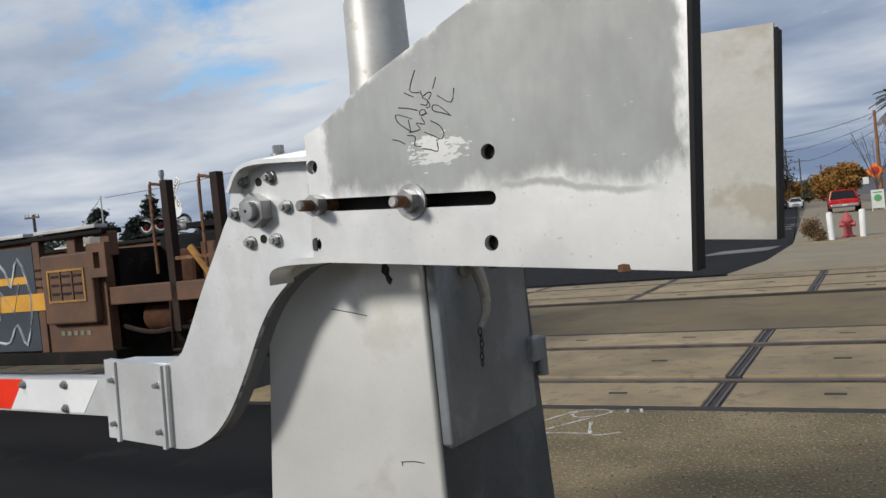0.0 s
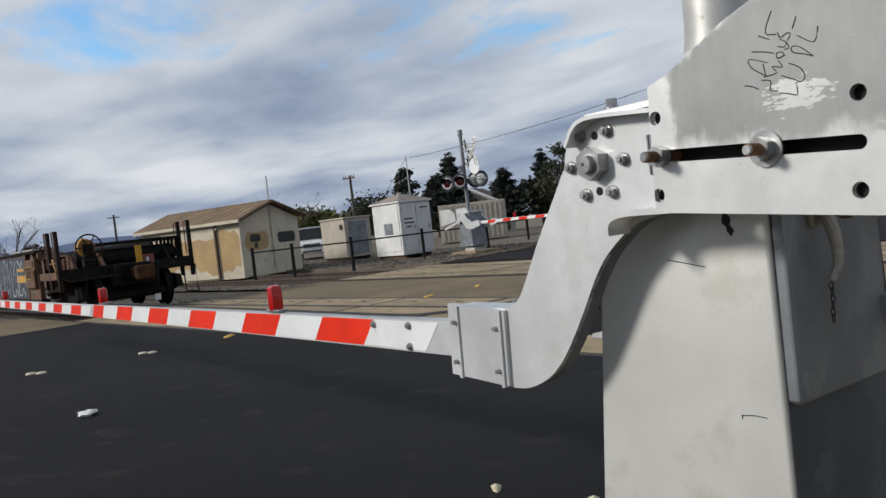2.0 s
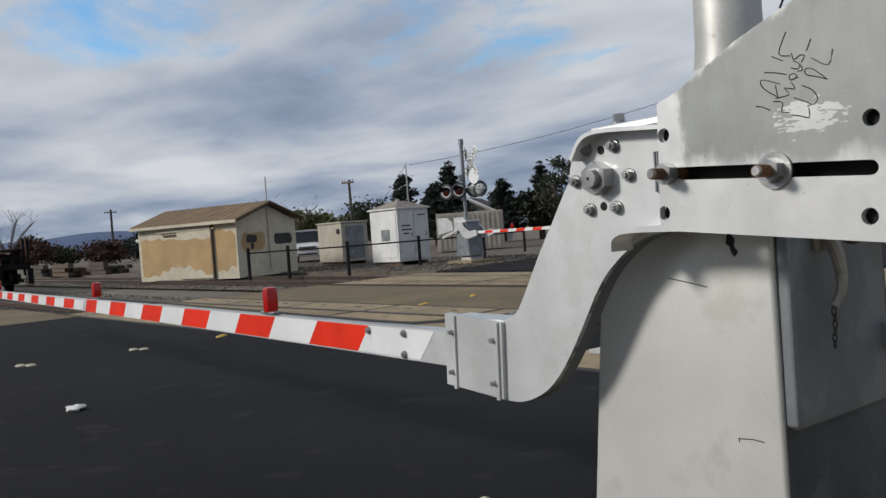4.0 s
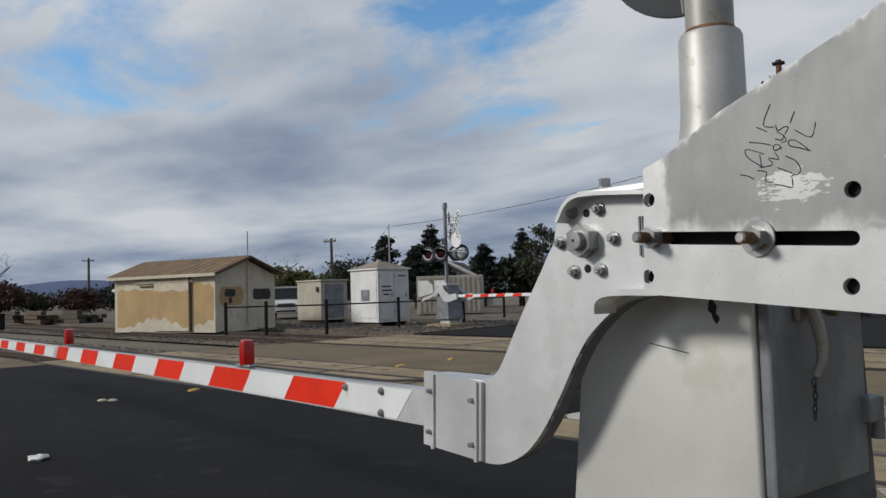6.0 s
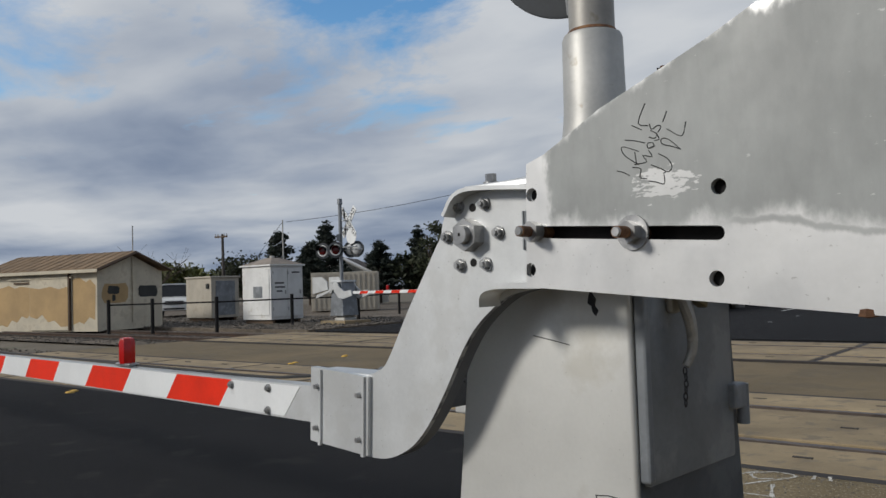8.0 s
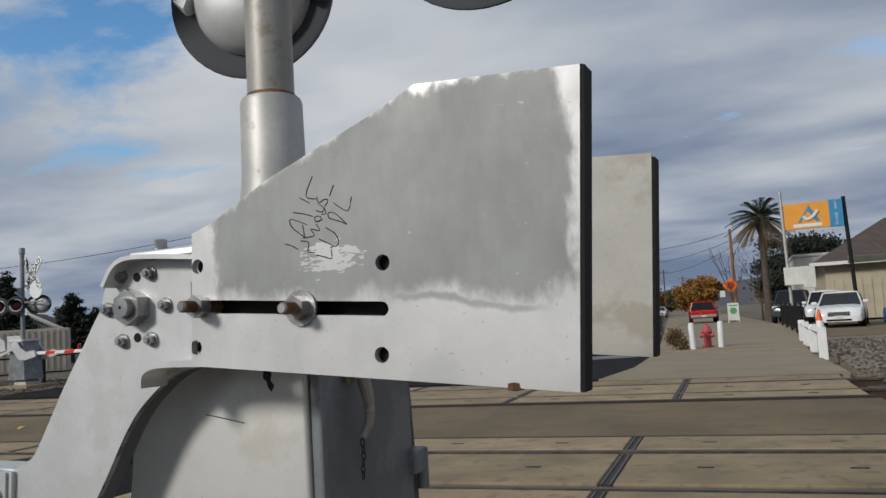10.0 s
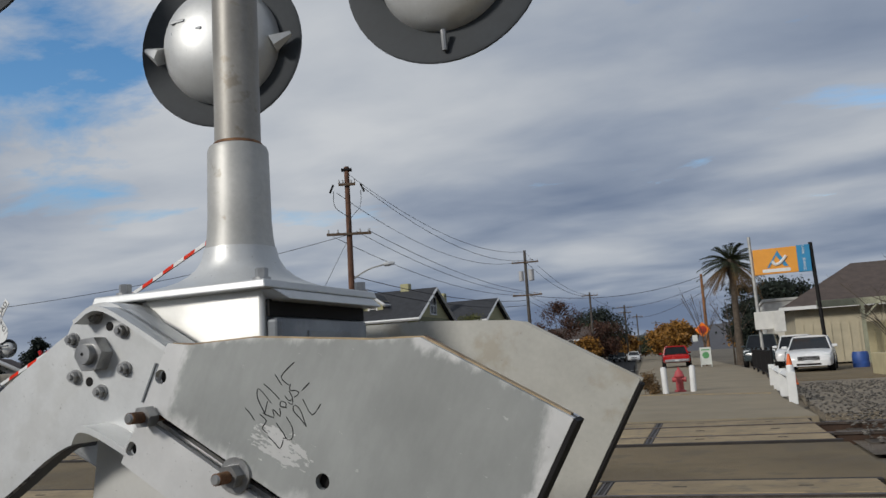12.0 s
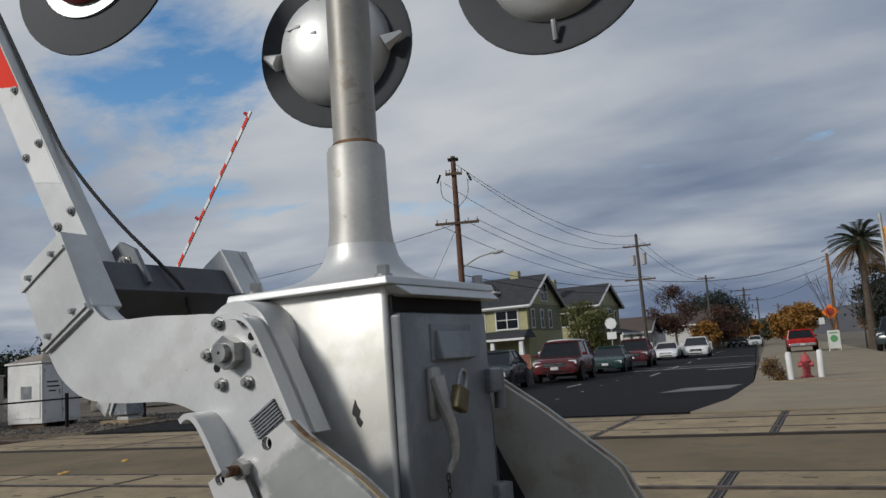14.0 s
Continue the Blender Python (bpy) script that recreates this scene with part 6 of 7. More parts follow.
def case(loc, yaw, w, d, h, material, label, hip, doors, name="signal_case"):
    t = thing(name, label, "equipment case", pose(*loc, 0, 0, yaw))
    part("body", box(0, 0, 0.14, w, d, h, 0.012), material, t)
    for x in (0.1, w - 0.2):
        part("skid", box(x, 0.05, 0.0, x + 0.1, d - 0.05, 0.14), M_TRIM, t)
    if hip:
        part("roof", tapered(rect(-0.06, -0.06, w + 0.06, d + 0.06), rect(w * 0.38, d * 0.38, w * 0.62, d * 0.62), h, h + 0.26, 0.0), M_CASEROOF, t, "faded brown hipped roof")
        part("roof_edge", box(-0.07, -0.07, h - 0.05, w + 0.07, d + 0.07, h + 0.002, 0.006), material, t)
        part("vent", rod((w / 2, d / 2, h + 0.2), (w / 2, d / 2, h + 0.34), 0.09, seg=10), M_PIPE, t)
    else:
        part("roof", box(-0.05, -0.05, h, w + 0.05, d + 0.05, h + 0.07, 0.02), material, t)
    for x0, x1, z1, m_ in doors:
        dr = part("door", box(x0, -0.03, 0.24, x1, 0.0, z1, 0.008), m_, t)
        part("handle", box(x1 - 0.12, -0.06, h * 0.5, x1 - 0.08, -0.03, h * 0.5 + 0.14, 0.004), M_STEEL, dr)
        for z in (0.45, z1 - 0.2):
            part("hinge", rod((x0 + 0.01, -0.04, z), (x0 + 0.01, -0.04, z + 0.12), 0.015, seg=6), M_STEEL, dr)
    return t


# the near corner of each case faces the crossing
wc = case((-22.3, 14.05, 0), 95, 1.42, 1.6, 2.05, M_CASEW, "white metal signal case with a hipped roof and notices", True, [(0.06, 0.7, 1.9, M_CASEW), (0.72, 1.36, 1.9, M_CASEW)])
for k, (x, z, w) in enumerate(((0.15, 1.38, 0.4), (0.15, 1.24, 0.45), (0.22, 1.1, 0.25), (0.9, 1.75, 0.35))):
    part("notice_bar", box(x, -0.036, z, x + w, -0.03, z + 0.05), M_TARP, wc, "dark unreadable notice")
part("case_side", box(-0.02, 0.08, 0.3, 0.0, 1.25, 1.92, 0.006), M_CASEW, wc)
part("grey_patch", box(-0.026, 0.45, 0.9, -0.02, 0.95, 1.3), M_DOOR, wc)
bc = case((-27.4, 14.65, 0), 95, 1.3, 1.75, 1.72, M_CASEB, "beige metal equipment case with a grey door", False, [(0.2, 1.1, 1.6, M_DOOR)])
part("wall_lamp", box(-0.06, 0.15, 1.3, 0.0, 0.3, 1.5, 0.01), M_TARP, bc)
cont = thing("shipping_container", "pale beige corrugated container behind the cases", "container", pose(-31.2, 22.2, 0, 0, 0, 48))
part("body", box(0, 0, 0.05, 3.3, 2.3, 1.95, 0.02), M_CASEB, cont)
for k in range(13):
    part("rib", box(0.1 + 0.245 * k, -0.035, 0.15, 0.2 + 0.245 * k, 0.0, 1.85), M_CASEB, cont)
car((-36.8, 18.0, 0), -30, paint("white pickup paint", (0.62, 0.62, 0.6)), "white pickup truck parked behind the shed", "pickup", 5.0, 1.9, 1.65, "pickup truck")

# ---- guard fence by the yard ----
fence = thing("guard_fence", "low dark steel fence of posts and one rail along the yard", "fence")
FP = [(-23.0, 8.75), (-22.2, 9.75), (-20.5, 10.95), (-21.0, 14.0), (-20.6, 16.5), (-24.0, 21.5)]
for x, y in FP:
    part("post", rod((x, y, -0.05), (x, y, 1.02), 0.055, seg=10), M_BLACK, fence)
for (a, b), (c, d) in zip(FP, FP[1:]):
    part("rail", rod((a, b, 0.86), (c, d, 0.86), 0.024, seg=8), M_BLACK, fence)
post = thing("marker_post", "short dark steel post beside the rails", "post", pose(-40.5, 5.3, 0))
part("shaft", box(-0.12, -0.12, 0, 0.12, 0.12, 0.75, 0.02), M_BLACK, post)
# timber and scrap heaps
for x, y, seed, m_, lab in ((-52, 9.2, 1, M_TRIM, "stack of brown timber by the track"), (-49, 10.5, 2, M_TIE, "stack of dark old ties by the track"), (-56, 8.6, 3, M_TIE, "dark scrap timber heap by the track"), (-46, 13, 4, M_TIE, "dark scrap heap in the yard"), (-44, 17, 5, M_TRIM, "brown timber pile in the yard")):
    rnd = random.Random(seed)
    pile = thing("timber_pile", lab, "timber pile", pose(x, y, 0, 0, 0, 5))
    for k in range(9):
        part("beam", box(rnd.uniform(-0.3, 0.3), -0.8 + 0.4 * (k % 4), 0.25 * (k // 4), 2.6 + rnd.uniform(-0.4, 0.4), -0.5 + 0.4 * (k % 4), 0.22 + 0.25 * (k // 4), 0.01, seg=1), m_, pile)

# ---- vegetation and poles across the tracks ----
conifer((-43.23, 32.32, 0), 5.9, 1.9, "tall dark conifer behind the yard", 11)
conifer((-40.55, 29.22, 0), 4.3, 1.5, "dark spreading conifer behind the yard", 12)
conifer((-46.2, 33.0, 0), 4.6, 1.8, "dark conifer with drooping boughs", 13)
conifer((-43.98, 37.74, 0), 4.7, 1.9, "dark conifer behind the far houses", 14)
tree((-36.9, 24.1, 0), 4.4, 0.8, M_PINE, "narrow dark evergreen beside a steel mast", 15, per=60, leaf=0.1)
conifer((-43.51, 41.24, 0), 5.9, 1.7, "tall dark conifer by a house", 16)
tree((-39.71, 39.4, 0), 5.5, 1.6, M_LEAF, "dull green leafy tree by the crossing", 17, leaf=0.12)
tree((-42.5, 40.0, 0), 3.4, 1.8, M_LEAF, "low green tree behind the container", 18)
tree((-50.0, 24.0, 0), 2.9, 1.9, M_LIME, "yellow green tree behind the cases", 19)
tree((-51.5, 26.8, 0), 2.7, 1.6, M_LIME, "yellow green bushy tree behind the shed", 20)
bare_tree((-46, 21.0, 0), 3.6, 21, "bare brown tree behind the shed", 2.2)
bare_tree((-100, 13.0, 0), 6.0, 22, "bare spreading tree far down the line", 3.4, 0.16)
tree((-104, 24, 0), 2.6, 2.6, M_RUSSET, "russet tree far down the line", 23, per=70, leaf=0.2, trunk_h=0.5)
tree((-108, 16, 0), 3.4, 3.0, M_RUSSET, "dark russet tree far down the line", 24, per=70, leaf=0.2, trunk_h=0.5)
tree((-95, 27, 0), 2.8, 2.0, M_PINE, "dark evergreen far down the line", 25, per=70, leaf=0.2, trunk_h=0.5)
tree((-112, 31, 0), 3.0, 2.6, M_PINE, "dark tree beside the far road", 26, per=70, leaf=0.2, trunk_h=0.5)
tree((-108, 36, 0), 5.2, 3.4, M_RUSSET, "russet tree beside the far road", 27, per=70, leaf=0.2, trunk_h=0.5)
tree((-115, 40, 0), 5.0, 3.4, M_LEAF, "green tree beside the far road", 28, per=70, leaf=0.2, trunk_h=0.5)
tree((-60, 36, 0), 4.0, 2.6, M_LEAF, "green tree behind the white buildings", 29)
for k in range(16):
    rnd = random.Random(60 + k)
    tree((-150 + rnd.uniform(-12, 12), -8 + 9 * k, 0), rnd.uniform(1.8, 3.0), rnd.uniform(3.0, 4.2), rnd.choice((M_PINE, M_RUSSET, M_LEAF)), "distant dark tree on the skyline", 70 + k, per=50, clumps=46, leaf=0.3, group="distant tree belt", trunk_h=0.4)
M_TIMBER = mat("weathered pole timber", (0.13, 0.065, 0.04), 0.9, 0, 3, 0.25, 40, 0.4, 0.01)
M_GREYPOLE = mat("grey pole timber", (0.085, 0.075, 0.065), 0.9, 0, 3, 0.25, 40, 0.4, 0.01)
M_INSUL = mat("grey insulator", (0.4, 0.4, 0.4), 0.4, 0, 6, 0.1, 40, 0)


def pole(loc, h, r, arms, label, material=M_GREYPOLE, yaw=10, lean=0):
    t = thing("utility_pole", label, "utility pole", pose(*loc, lean, lean * 0.5, yaw), "utility poles")
    part("shaft", rod((0, 0, -0.2), (0, 0, h), r, r * 0.7, 12), material, t)
    for z, w in arms:
        part("crossarm", box(-w / 2, -r - 0.05, z - 0.06, w / 2, -r + 0.04, z + 0.06, 0.006), M_TRIM, t)
        for s in (-0.46, -0.25, 0.25, 0.46):
            part("insulator", lathe([(0.0, 0.0), (0.035, 0.0), (0.05, 0.05), (0.03, 0.12), (0.045, 0.15), (0.0, 0.18)], 8, Matrix.Translation((w * s, -r, z + 0.06))), M_INSUL, t)
    return t


pole((-50.5, 28.6, 0), 5.3, 0.13, [(5.1, 1.3)], "dark utility pole with one crossarm", lean=1)
pole((-35.9, 23.8, 0), 5.0, 0.05, [], "thin pale steel mast", M_PIPE)
pole((-112, 27.2, 0), 7.0, 0.2, [(6.6, 1.6)], "distant timber utility pole with crossarm", yaw=60)
pole((-118, 35, 0), 5.6, 0.2, [(5.3, 1.6)], "distant timber utility pole with crossarm", yaw=60)
wire("guy_wire", (-35.9, 23.8, 4.9), (-39.5, 22.6, 1.0), 0.0, 0.015, "guy wire of a steel mast")
wire("guy_wire", (-35.9, 23.8, 3.9), (-37.8, 23.2, 1.6), 0.0, 0.015, "guy wire of a steel mast")
M_HOUSEW = mat("white siding", (0.6, 0.59, 0.55), 0.8, 0, 2, 0.1, 30, 0.1, 0.004)
M_SHINGLE = mat("dark asphalt shingle", (0.035, 0.037, 0.042), 0.9, 0, 2, 0.25, 14, 0.3, 0.01)
M_SHINGLEB = mat("brown grey shingle", (0.085, 0.064, 0.054), 0.9, 0, 2, 0.2, 14, 0.3, 0.01)
M_SIDING = mat("yellow green siding", (0.38, 0.36, 0.20), 0.8, 0, 2, 0.08, 30, 0.15, 0.004)
# darker siding copy: the gable side's shade is in the colour
M_SIDING_SHADE = mat("siding darkened to olive for shade", (0.20, 0.20, 0.12), 0.85, 0, 2, 0.12, 20, 0.2, 0.006)
M_FRAMEW = mat("white window frame", (0.68, 0.68, 0.66), 0.6, 0, 4, 0.06, 40, 0)


def window(parent, c, w, h, face, m=None, name="window"):
    """A framed window set 3 cm proud of a wall; face is 'x' or 'y', the sign tells which way it looks."""
    x, y, z = c
    ax, s = face[0], (-1 if face[1] == "-" else 1)
    def bx(u0, u1, z0, z1, d0, d1):
        if ax == "y":
            return box(x + u0, y + s * d0, z + z0, x + u1, y + s * d1, z + z1)
        return box(x + s * d0, y + u0, z + z0, x + s * d1, y + u1, z + z1)
    fr = part(name, bx(-w / 2 - 0.1, w / 2 + 0.1, h / 2, h / 2 + 0.12, 0, 0.07), M_FRAMEW, parent)
    part("frame", bx(-w / 2 - 0.1, w / 2 + 0.1, -h / 2 - 0.12, -h / 2, 0, 0.08), M_FRAMEW, fr)
    for u in (-w / 2 - 0.1, w / 2, -0.03 if w > 1.2 else None):
        if u is not None:
            part("frame", bx(u, u + (0.1 if u != -0.03 else 0.07), -h / 2, h / 2, 0, 0.06), M_FRAMEW, fr)
    part("frame", bx(-w / 2, w / 2, -0.03, 0.03, 0, 0.05), M_FRAMEW, fr)
    part("pane", bx(-w / 2, w / 2, -h / 2, h / 2, 0.005, 0.025), M_GLASS, fr)
    return fr


def gable_roof(parent, x0, x1, y0, y1, ze, zr, over, material, along="x"):
    for s in (0, 1):
        bm = bmesh.new()
        if along == "x":
            ym = (y0 + y1) / 2
            ye = y0 - over if s == 0 else y1 + over
            k = over * (zr - ze) / (ym - y0)
            q = [(x0 - over, ye, ze - k), (x1 + over, ye, ze - k), (x1 + over, ym, zr), (x0 - over, ym, zr)]
        else:
            xm = (x0 + x1) / 2
            xe = x0 - over if s == 0 else x1 + over
            k = over * (zr - ze) / (xm - x0)
            q = [(xe, y0 - over, ze - k), (xe, y1 + over, ze - k), (xm, y1 + over, zr), (xm, y0 - over, zr)]
        a = [bm.verts.new(p) for p in q]
        b = [bm.verts.new((p[0], p[1], p[2] + 0.16)) for p in q]
        bm.faces.new(a)
        bm.faces.new(b[::-1])
        for i in range(4):
            bm.faces.new((a[i], a[(i + 1) % 4], b[(i + 1) % 4], b[i]))
        r = part("roof", bm, material, parent)
        for i, j in ((0, 1), (1, 2), (3, 0)):
            part("bargeboard", rod(Vector(q[i]) + Vector((0, 0, 0.03)), Vector(q[j]) + Vector((0, 0, 0.03)), 0.13, seg=4), M_FRAMEW, r)


def walls(parent, x0, x1, y0, y1, ze, zr, material, along="x"):
    bm = box(x0, y0, -0.05, x1, y1, ze)
    if along == "x":
        for x in (x0, x1 - 0.2):
            bm2 = [(y0, ze), (y1, ze), ((y0 + y1) / 2, zr)]
            a = [bm.verts.new((x, y, z)) for y, z in bm2]
            b = [bm.verts.new((x + 0.2, y, z)) for y, z in bm2]
            bm.faces.new(a), bm.faces.new(b[::-1])
            for i in range(3):
                bm.faces.new((a[i], a[(i + 1) % 3], b[(i + 1) % 3], b[i]))
    else:
        for y in (y0, y1 - 0.2):
            bm2 = [(x0, ze), (x1, ze), ((x0 + x1) / 2, zr)]
            a = [bm.verts.new((x, y, z)) for x, z in bm2]
            b = [bm.verts.new((x, y + 0.2, z)) for x, z in bm2]
            bm.faces.new(a), bm.faces.new(b[::-1])
            for i in range(3):
                bm.faces.new((a[i], a[(i + 1) % 3], b[(i + 1) % 3], b[i]))
    return part("wall", bm, material, parent)


# the street bears half a degree off the crossing
TURN = STREET
# ---- two-storey houses on the street ----
h1 = thing("house", "yellow-green two-storey house with dark gabled roof and porch", "house", pose(-28.1, 61.6, 0, 0, 0, 3))
walls(h1, -8.6, 0, 0, 8.5, 5.5, 8.0, M_SIDING, "x")
gable_roof(h1, -8.6, 0, 0, 8.5, 5.5, 8.1, 0.5, M_SHINGLE, "x")
part("gable_wall", box(0.0, 0.4, 3.2, 0.03, 8.1, 5.5), M_SIDING_SHADE, h1)
for x, w in ((-6.2, 0.7), (-4.4, 0.7), (-1.9, 2.0)):
    window(h1, (x, 0, 4.2), w, 1.2 if w < 1 else 1.5, "y-")
for y in (1.2, 3.4, 5.4):
    window(h1, (0.03, y, 4.2), 0.6, 1.5, "x+")
window(h1, (0.0, 4.25, 6.6), 1.5, 1.5, "x+")
part("porch_roof", tapered(rect(-8.4, -2.6, 0.6, 0.2), rect(-8.0, -0.6, 0.2, 0.2), 2.55, 3.25, 0), M_SHINGLE, h1)
part("porch_fascia", box(-8.45, -2.65, 2.38, 0.65, -2.5, 2.56), M_FRAMEW, h1)
for x in (-7.8, -5.2, -2.4, 0.2):
    part("porch_post", tapered(rect(x - 0.25, -2.45, x + 0.25, -2.0), rect(x - 0.15, -2.38, x + 0.15, -2.08), 0, 2.4, 0), M_FRAMEW, h1)
part("dormer", box(-5.6, 1.2, 5.4, -3.6, 3.6, 7.2), M_SIDING, h1)
window(h1, (-4.6, 1.2, 6.5), 0.7, 1.0, "y-")
gable_roof(h1, -5.6, -3.6, 1.0, 3.8, 7.0, 7.7, 0.4, M_SHINGLE, "y")
part("chimney", box(-3.0, 4.0, 7.4, -2.2, 4.7, 8.8), M_SIDING, h1)
h2 = thing("house", "second yellow-green house with steep dark gables and a chimney", "house", pose(-28.2, 78.6, 0, 0, 0, 3))
walls(h2, -6.0, 0, 0, 8.5, 5.8, 7.9, M_SIDING, "x")
gable_roof(h2, -6.0, 0, 0, 8.5, 5.8, 8.0, 0.5, M_SHINGLE, "x")
part("gable_wall", box(0.0, 0.3, 2.9, 0.03, 8.2, 5.8), M_SIDING_SHADE, h2)
for y in (1.5, 6.8):
    window(h2, (0.03, y, 4.5), 0.7, 1.3, "x+")
window(h2, (0.03, 4.2, 4.3), 2.0, 2.0, "x+")
window(h2, (-3.5, 0, 4.4), 0.9, 1.3, "y-")
part("porch_roof", tapered(rect(0, 0.2, 2.6, 8.3), rect(0, 0.2, 0.4, 8.3), 2.6, 3.2, 0), M_SHINGLE, h2)
part("porch_fascia", box(2.5, 0.1, 2.44, 2.66, 8.4, 2.62), M_FRAMEW, h2)
for y in (0.5, 4.2, 8.0):
    part("porch_post", box(2.2, y - 0.12, 0, 2.45, y + 0.12, 2.45), M_FRAMEW, h2)
part("chimney", box(-5.4, 0.8, 6.8, -4.6, 1.6, 8.9), M_SIDING, h2)
h3 = thing("house", "small white gabled building further along the street", "house", pose(-24.5, 112, 0, 0, 0, 12))
walls(h3, -6, 0, 0, 8, 3.6, 5.2, M_HOUSEW, "x")
gable_roof(h3, -6, 0, 0, 8, 3.6, 5.3, 0.4, M_SHINGLEB, "x")
window(h3, (0.0, 4, 2.0), 1.6, 1.4, "x+")
h4 = thing("house", "low grey house with brown roof along the street", "house", pose(-28.6, 97, 0, 0, 0, 8))
walls(h4, -7, 0, 0, 9, 2.9, 4.6, M_HOUSEW, "x")
gable_roof(h4, -7, 0, 0, 9, 2.9, 4.7, 0.5, M_SHINGLEB, "x")
window(h4, (0.0, 4.5, 1.7), 1.6, 1.3, "x+")
TURN = Matrix()
h5 = thing("house", "small house with a pale roof behind the container", "house", pose(-44.5, 38.0, 0, 0, 0, 40))
walls(h5, -5, 0, 0, 5, 2.0, 3.3, M_HOUSEW, "y")
gable_roof(h5, -5, 0, 0, 5, 2.0, 3.3, 0.5, M_SHINGLEB, "y")
window(h5, (-2.5, 0.0, 1.2), 1.2, 1.0, "y-")
h6 = thing("house", "tan house with a brown roof beside the trees", "house", pose(-36.0, 43.5, 0, 0, 0, 40))
walls(h6, -5, 0, 0, 6, 2.6, 4.6, M_CREAMW, "y")
gable_roof(h6, -5, 0, 0, 6, 2.6, 4.6, 0.5, M_SHINGLEB, "y")
window(h6, (-2.5, 0.0, 1.5), 1.2, 1.0, "y-")
h7 = thing("house", "small white outbuilding beyond the shed", "house", pose(-60, 19, 0, 0, 0, 20))
walls(h7, -5, 0, 0, 4, 2.0, 2.8, M_HOUSEW, "x")
gable_roof(h7, -5, 0, 0, 4, 2.0, 2.8, 0.2, M_SHINGLEB, "x")
car((-71, 22.5, 0), 100, paint("pale grey car paint", (0.45, 0.46, 0.47)), "pale parked car beyond the shed", "suv")
TURN = STREET
redfence = thing("board_fence", "reddish-brown board fence in front of the house", "fence", pose(-27, 57.0, 0, 0, 0, 3))
for k in range(40):
    part("board", box(-9 + 0.25 * k, -0.02, 0, -8.78 + 0.25 * k, 0.02, 1.15, 0), M_BRICK, redfence)

# ---- trees along the street ----
tree((-24.4, 64.9, 0), 5.2, 2.1, M_LIME, "yellow-green street tree before the houses", 31, per=260, leaf=0.085, trunk_h=1.0)
tree((-26.5, 102.0, 0), 8.2, 3.0, M_RUSSET, "tall russet autumn street tree", 32, per=140, leaf=0.12)
tree((-27.0, 128.0, 0), 8.0, 5.0, M_PINE, "broad dark evergreen along the street", 33, per=220, leaf=0.17, trunk_h=1.5)
tree((-25.5, 120.0, 0), 6.0, 3.0, M_LEAF, "dull green leafy street tree", 34, per=160, leaf=0.15)
tree((-20.5, 92.0, 0), 3.2, 1.6, M_AUTUMN, "low orange autumn tree by the kerb", 35)
tree((-20.0, 98.0, 0), 5.0, 2.6, M_RUSSET, "dark red leafy street tree", 36, per=150, leaf=0.11)
for k in range(9):
    rnd = random.Random(140 + k)
    tree((-29 - 1.2 * k + rnd.uniform(-2, 2) if k % 2 else -16 - 2.4 * k, 125 + 15 * k, 0), rnd.uniform(3.6, 5.2), rnd.uniform(2.6, 3.6), M_AUTUMN if k in (0, 1, 3, 4, 6, 7) else M_LEAF, "autumn street tree in the distance", 150 + k, per=90, leaf=0.24, group="street trees")
tree((-13.5, 118, 0), 5.0, 2.4, M_AUTUMN, "yellow street tree beside the footway", 37, per=70, leaf=0.25)
tree((-2.6, 92, 0), 4.2, 2.2, M_AUTUMN, "orange-yellow tree beside the footway", 38, per=70, leaf=0.2)
tree((-1.2, 76, 0), 7.4, 2.8, M_PINE, "dark leafy tree behind the palm", 39, per=260, leaf=0.13, trunk_h=1.2)
tree((1.0, 72, 0), 6.6, 2.6, M_PINE, "dark bushy tree beside the palm", 40, per=260, leaf=0.13, trunk_h=1.0)
tree((8.9, 47, 0), 6.6, 1.5, M_RUSSET, "russet tree behind the car wash", 42, per=80, leaf=0.12)
bare_tree((-4.2, 58, 0), 5.3, 43, "slender bare street tree", 1.6, 0.06)
bare_tree((-2.6, 62, 0), 5.6, 44, "bare street tree by the sign", 2.2, 0.07)
bare_tree((5.2, 35.5, 0), 3.6, 45, "bare branching tree in the planter", 1.9, 0.06)
bare_tree((6.3, 34.5, 0), 3.9, 46, "bare branching tree behind the low wall", 1.9, 0.06)
brush = thing("dry_bush", "dry brown bush at the kerb", "bush", pose(-2.45, 22.5, 0))
vs, fs = leaves([(0.17 * math.cos(k), 0.17 * math.sin(k * 1.7), 0.1 + 0.075 * (k % 6)) for k in range(20)], 110, 0.075, 0.03, 47, 1.2)
raw("foliage", vs, fs, M_DRY, brush)

# palm
palm = thing("palm_tree", "tall date palm with a dense round crown", "palm tree", pose(-1.95, 58.5, 0.35))
part("trunk", lathe([(0.36, -0.4), (0.27, 0.6), (0.22, 3.0), (0.23, 5.6), (0.42, 6.2), (0.5, 6.7), (0.2, 7.1)], 14), M_BARK, palm, "", True)
rnd = random.Random(9)
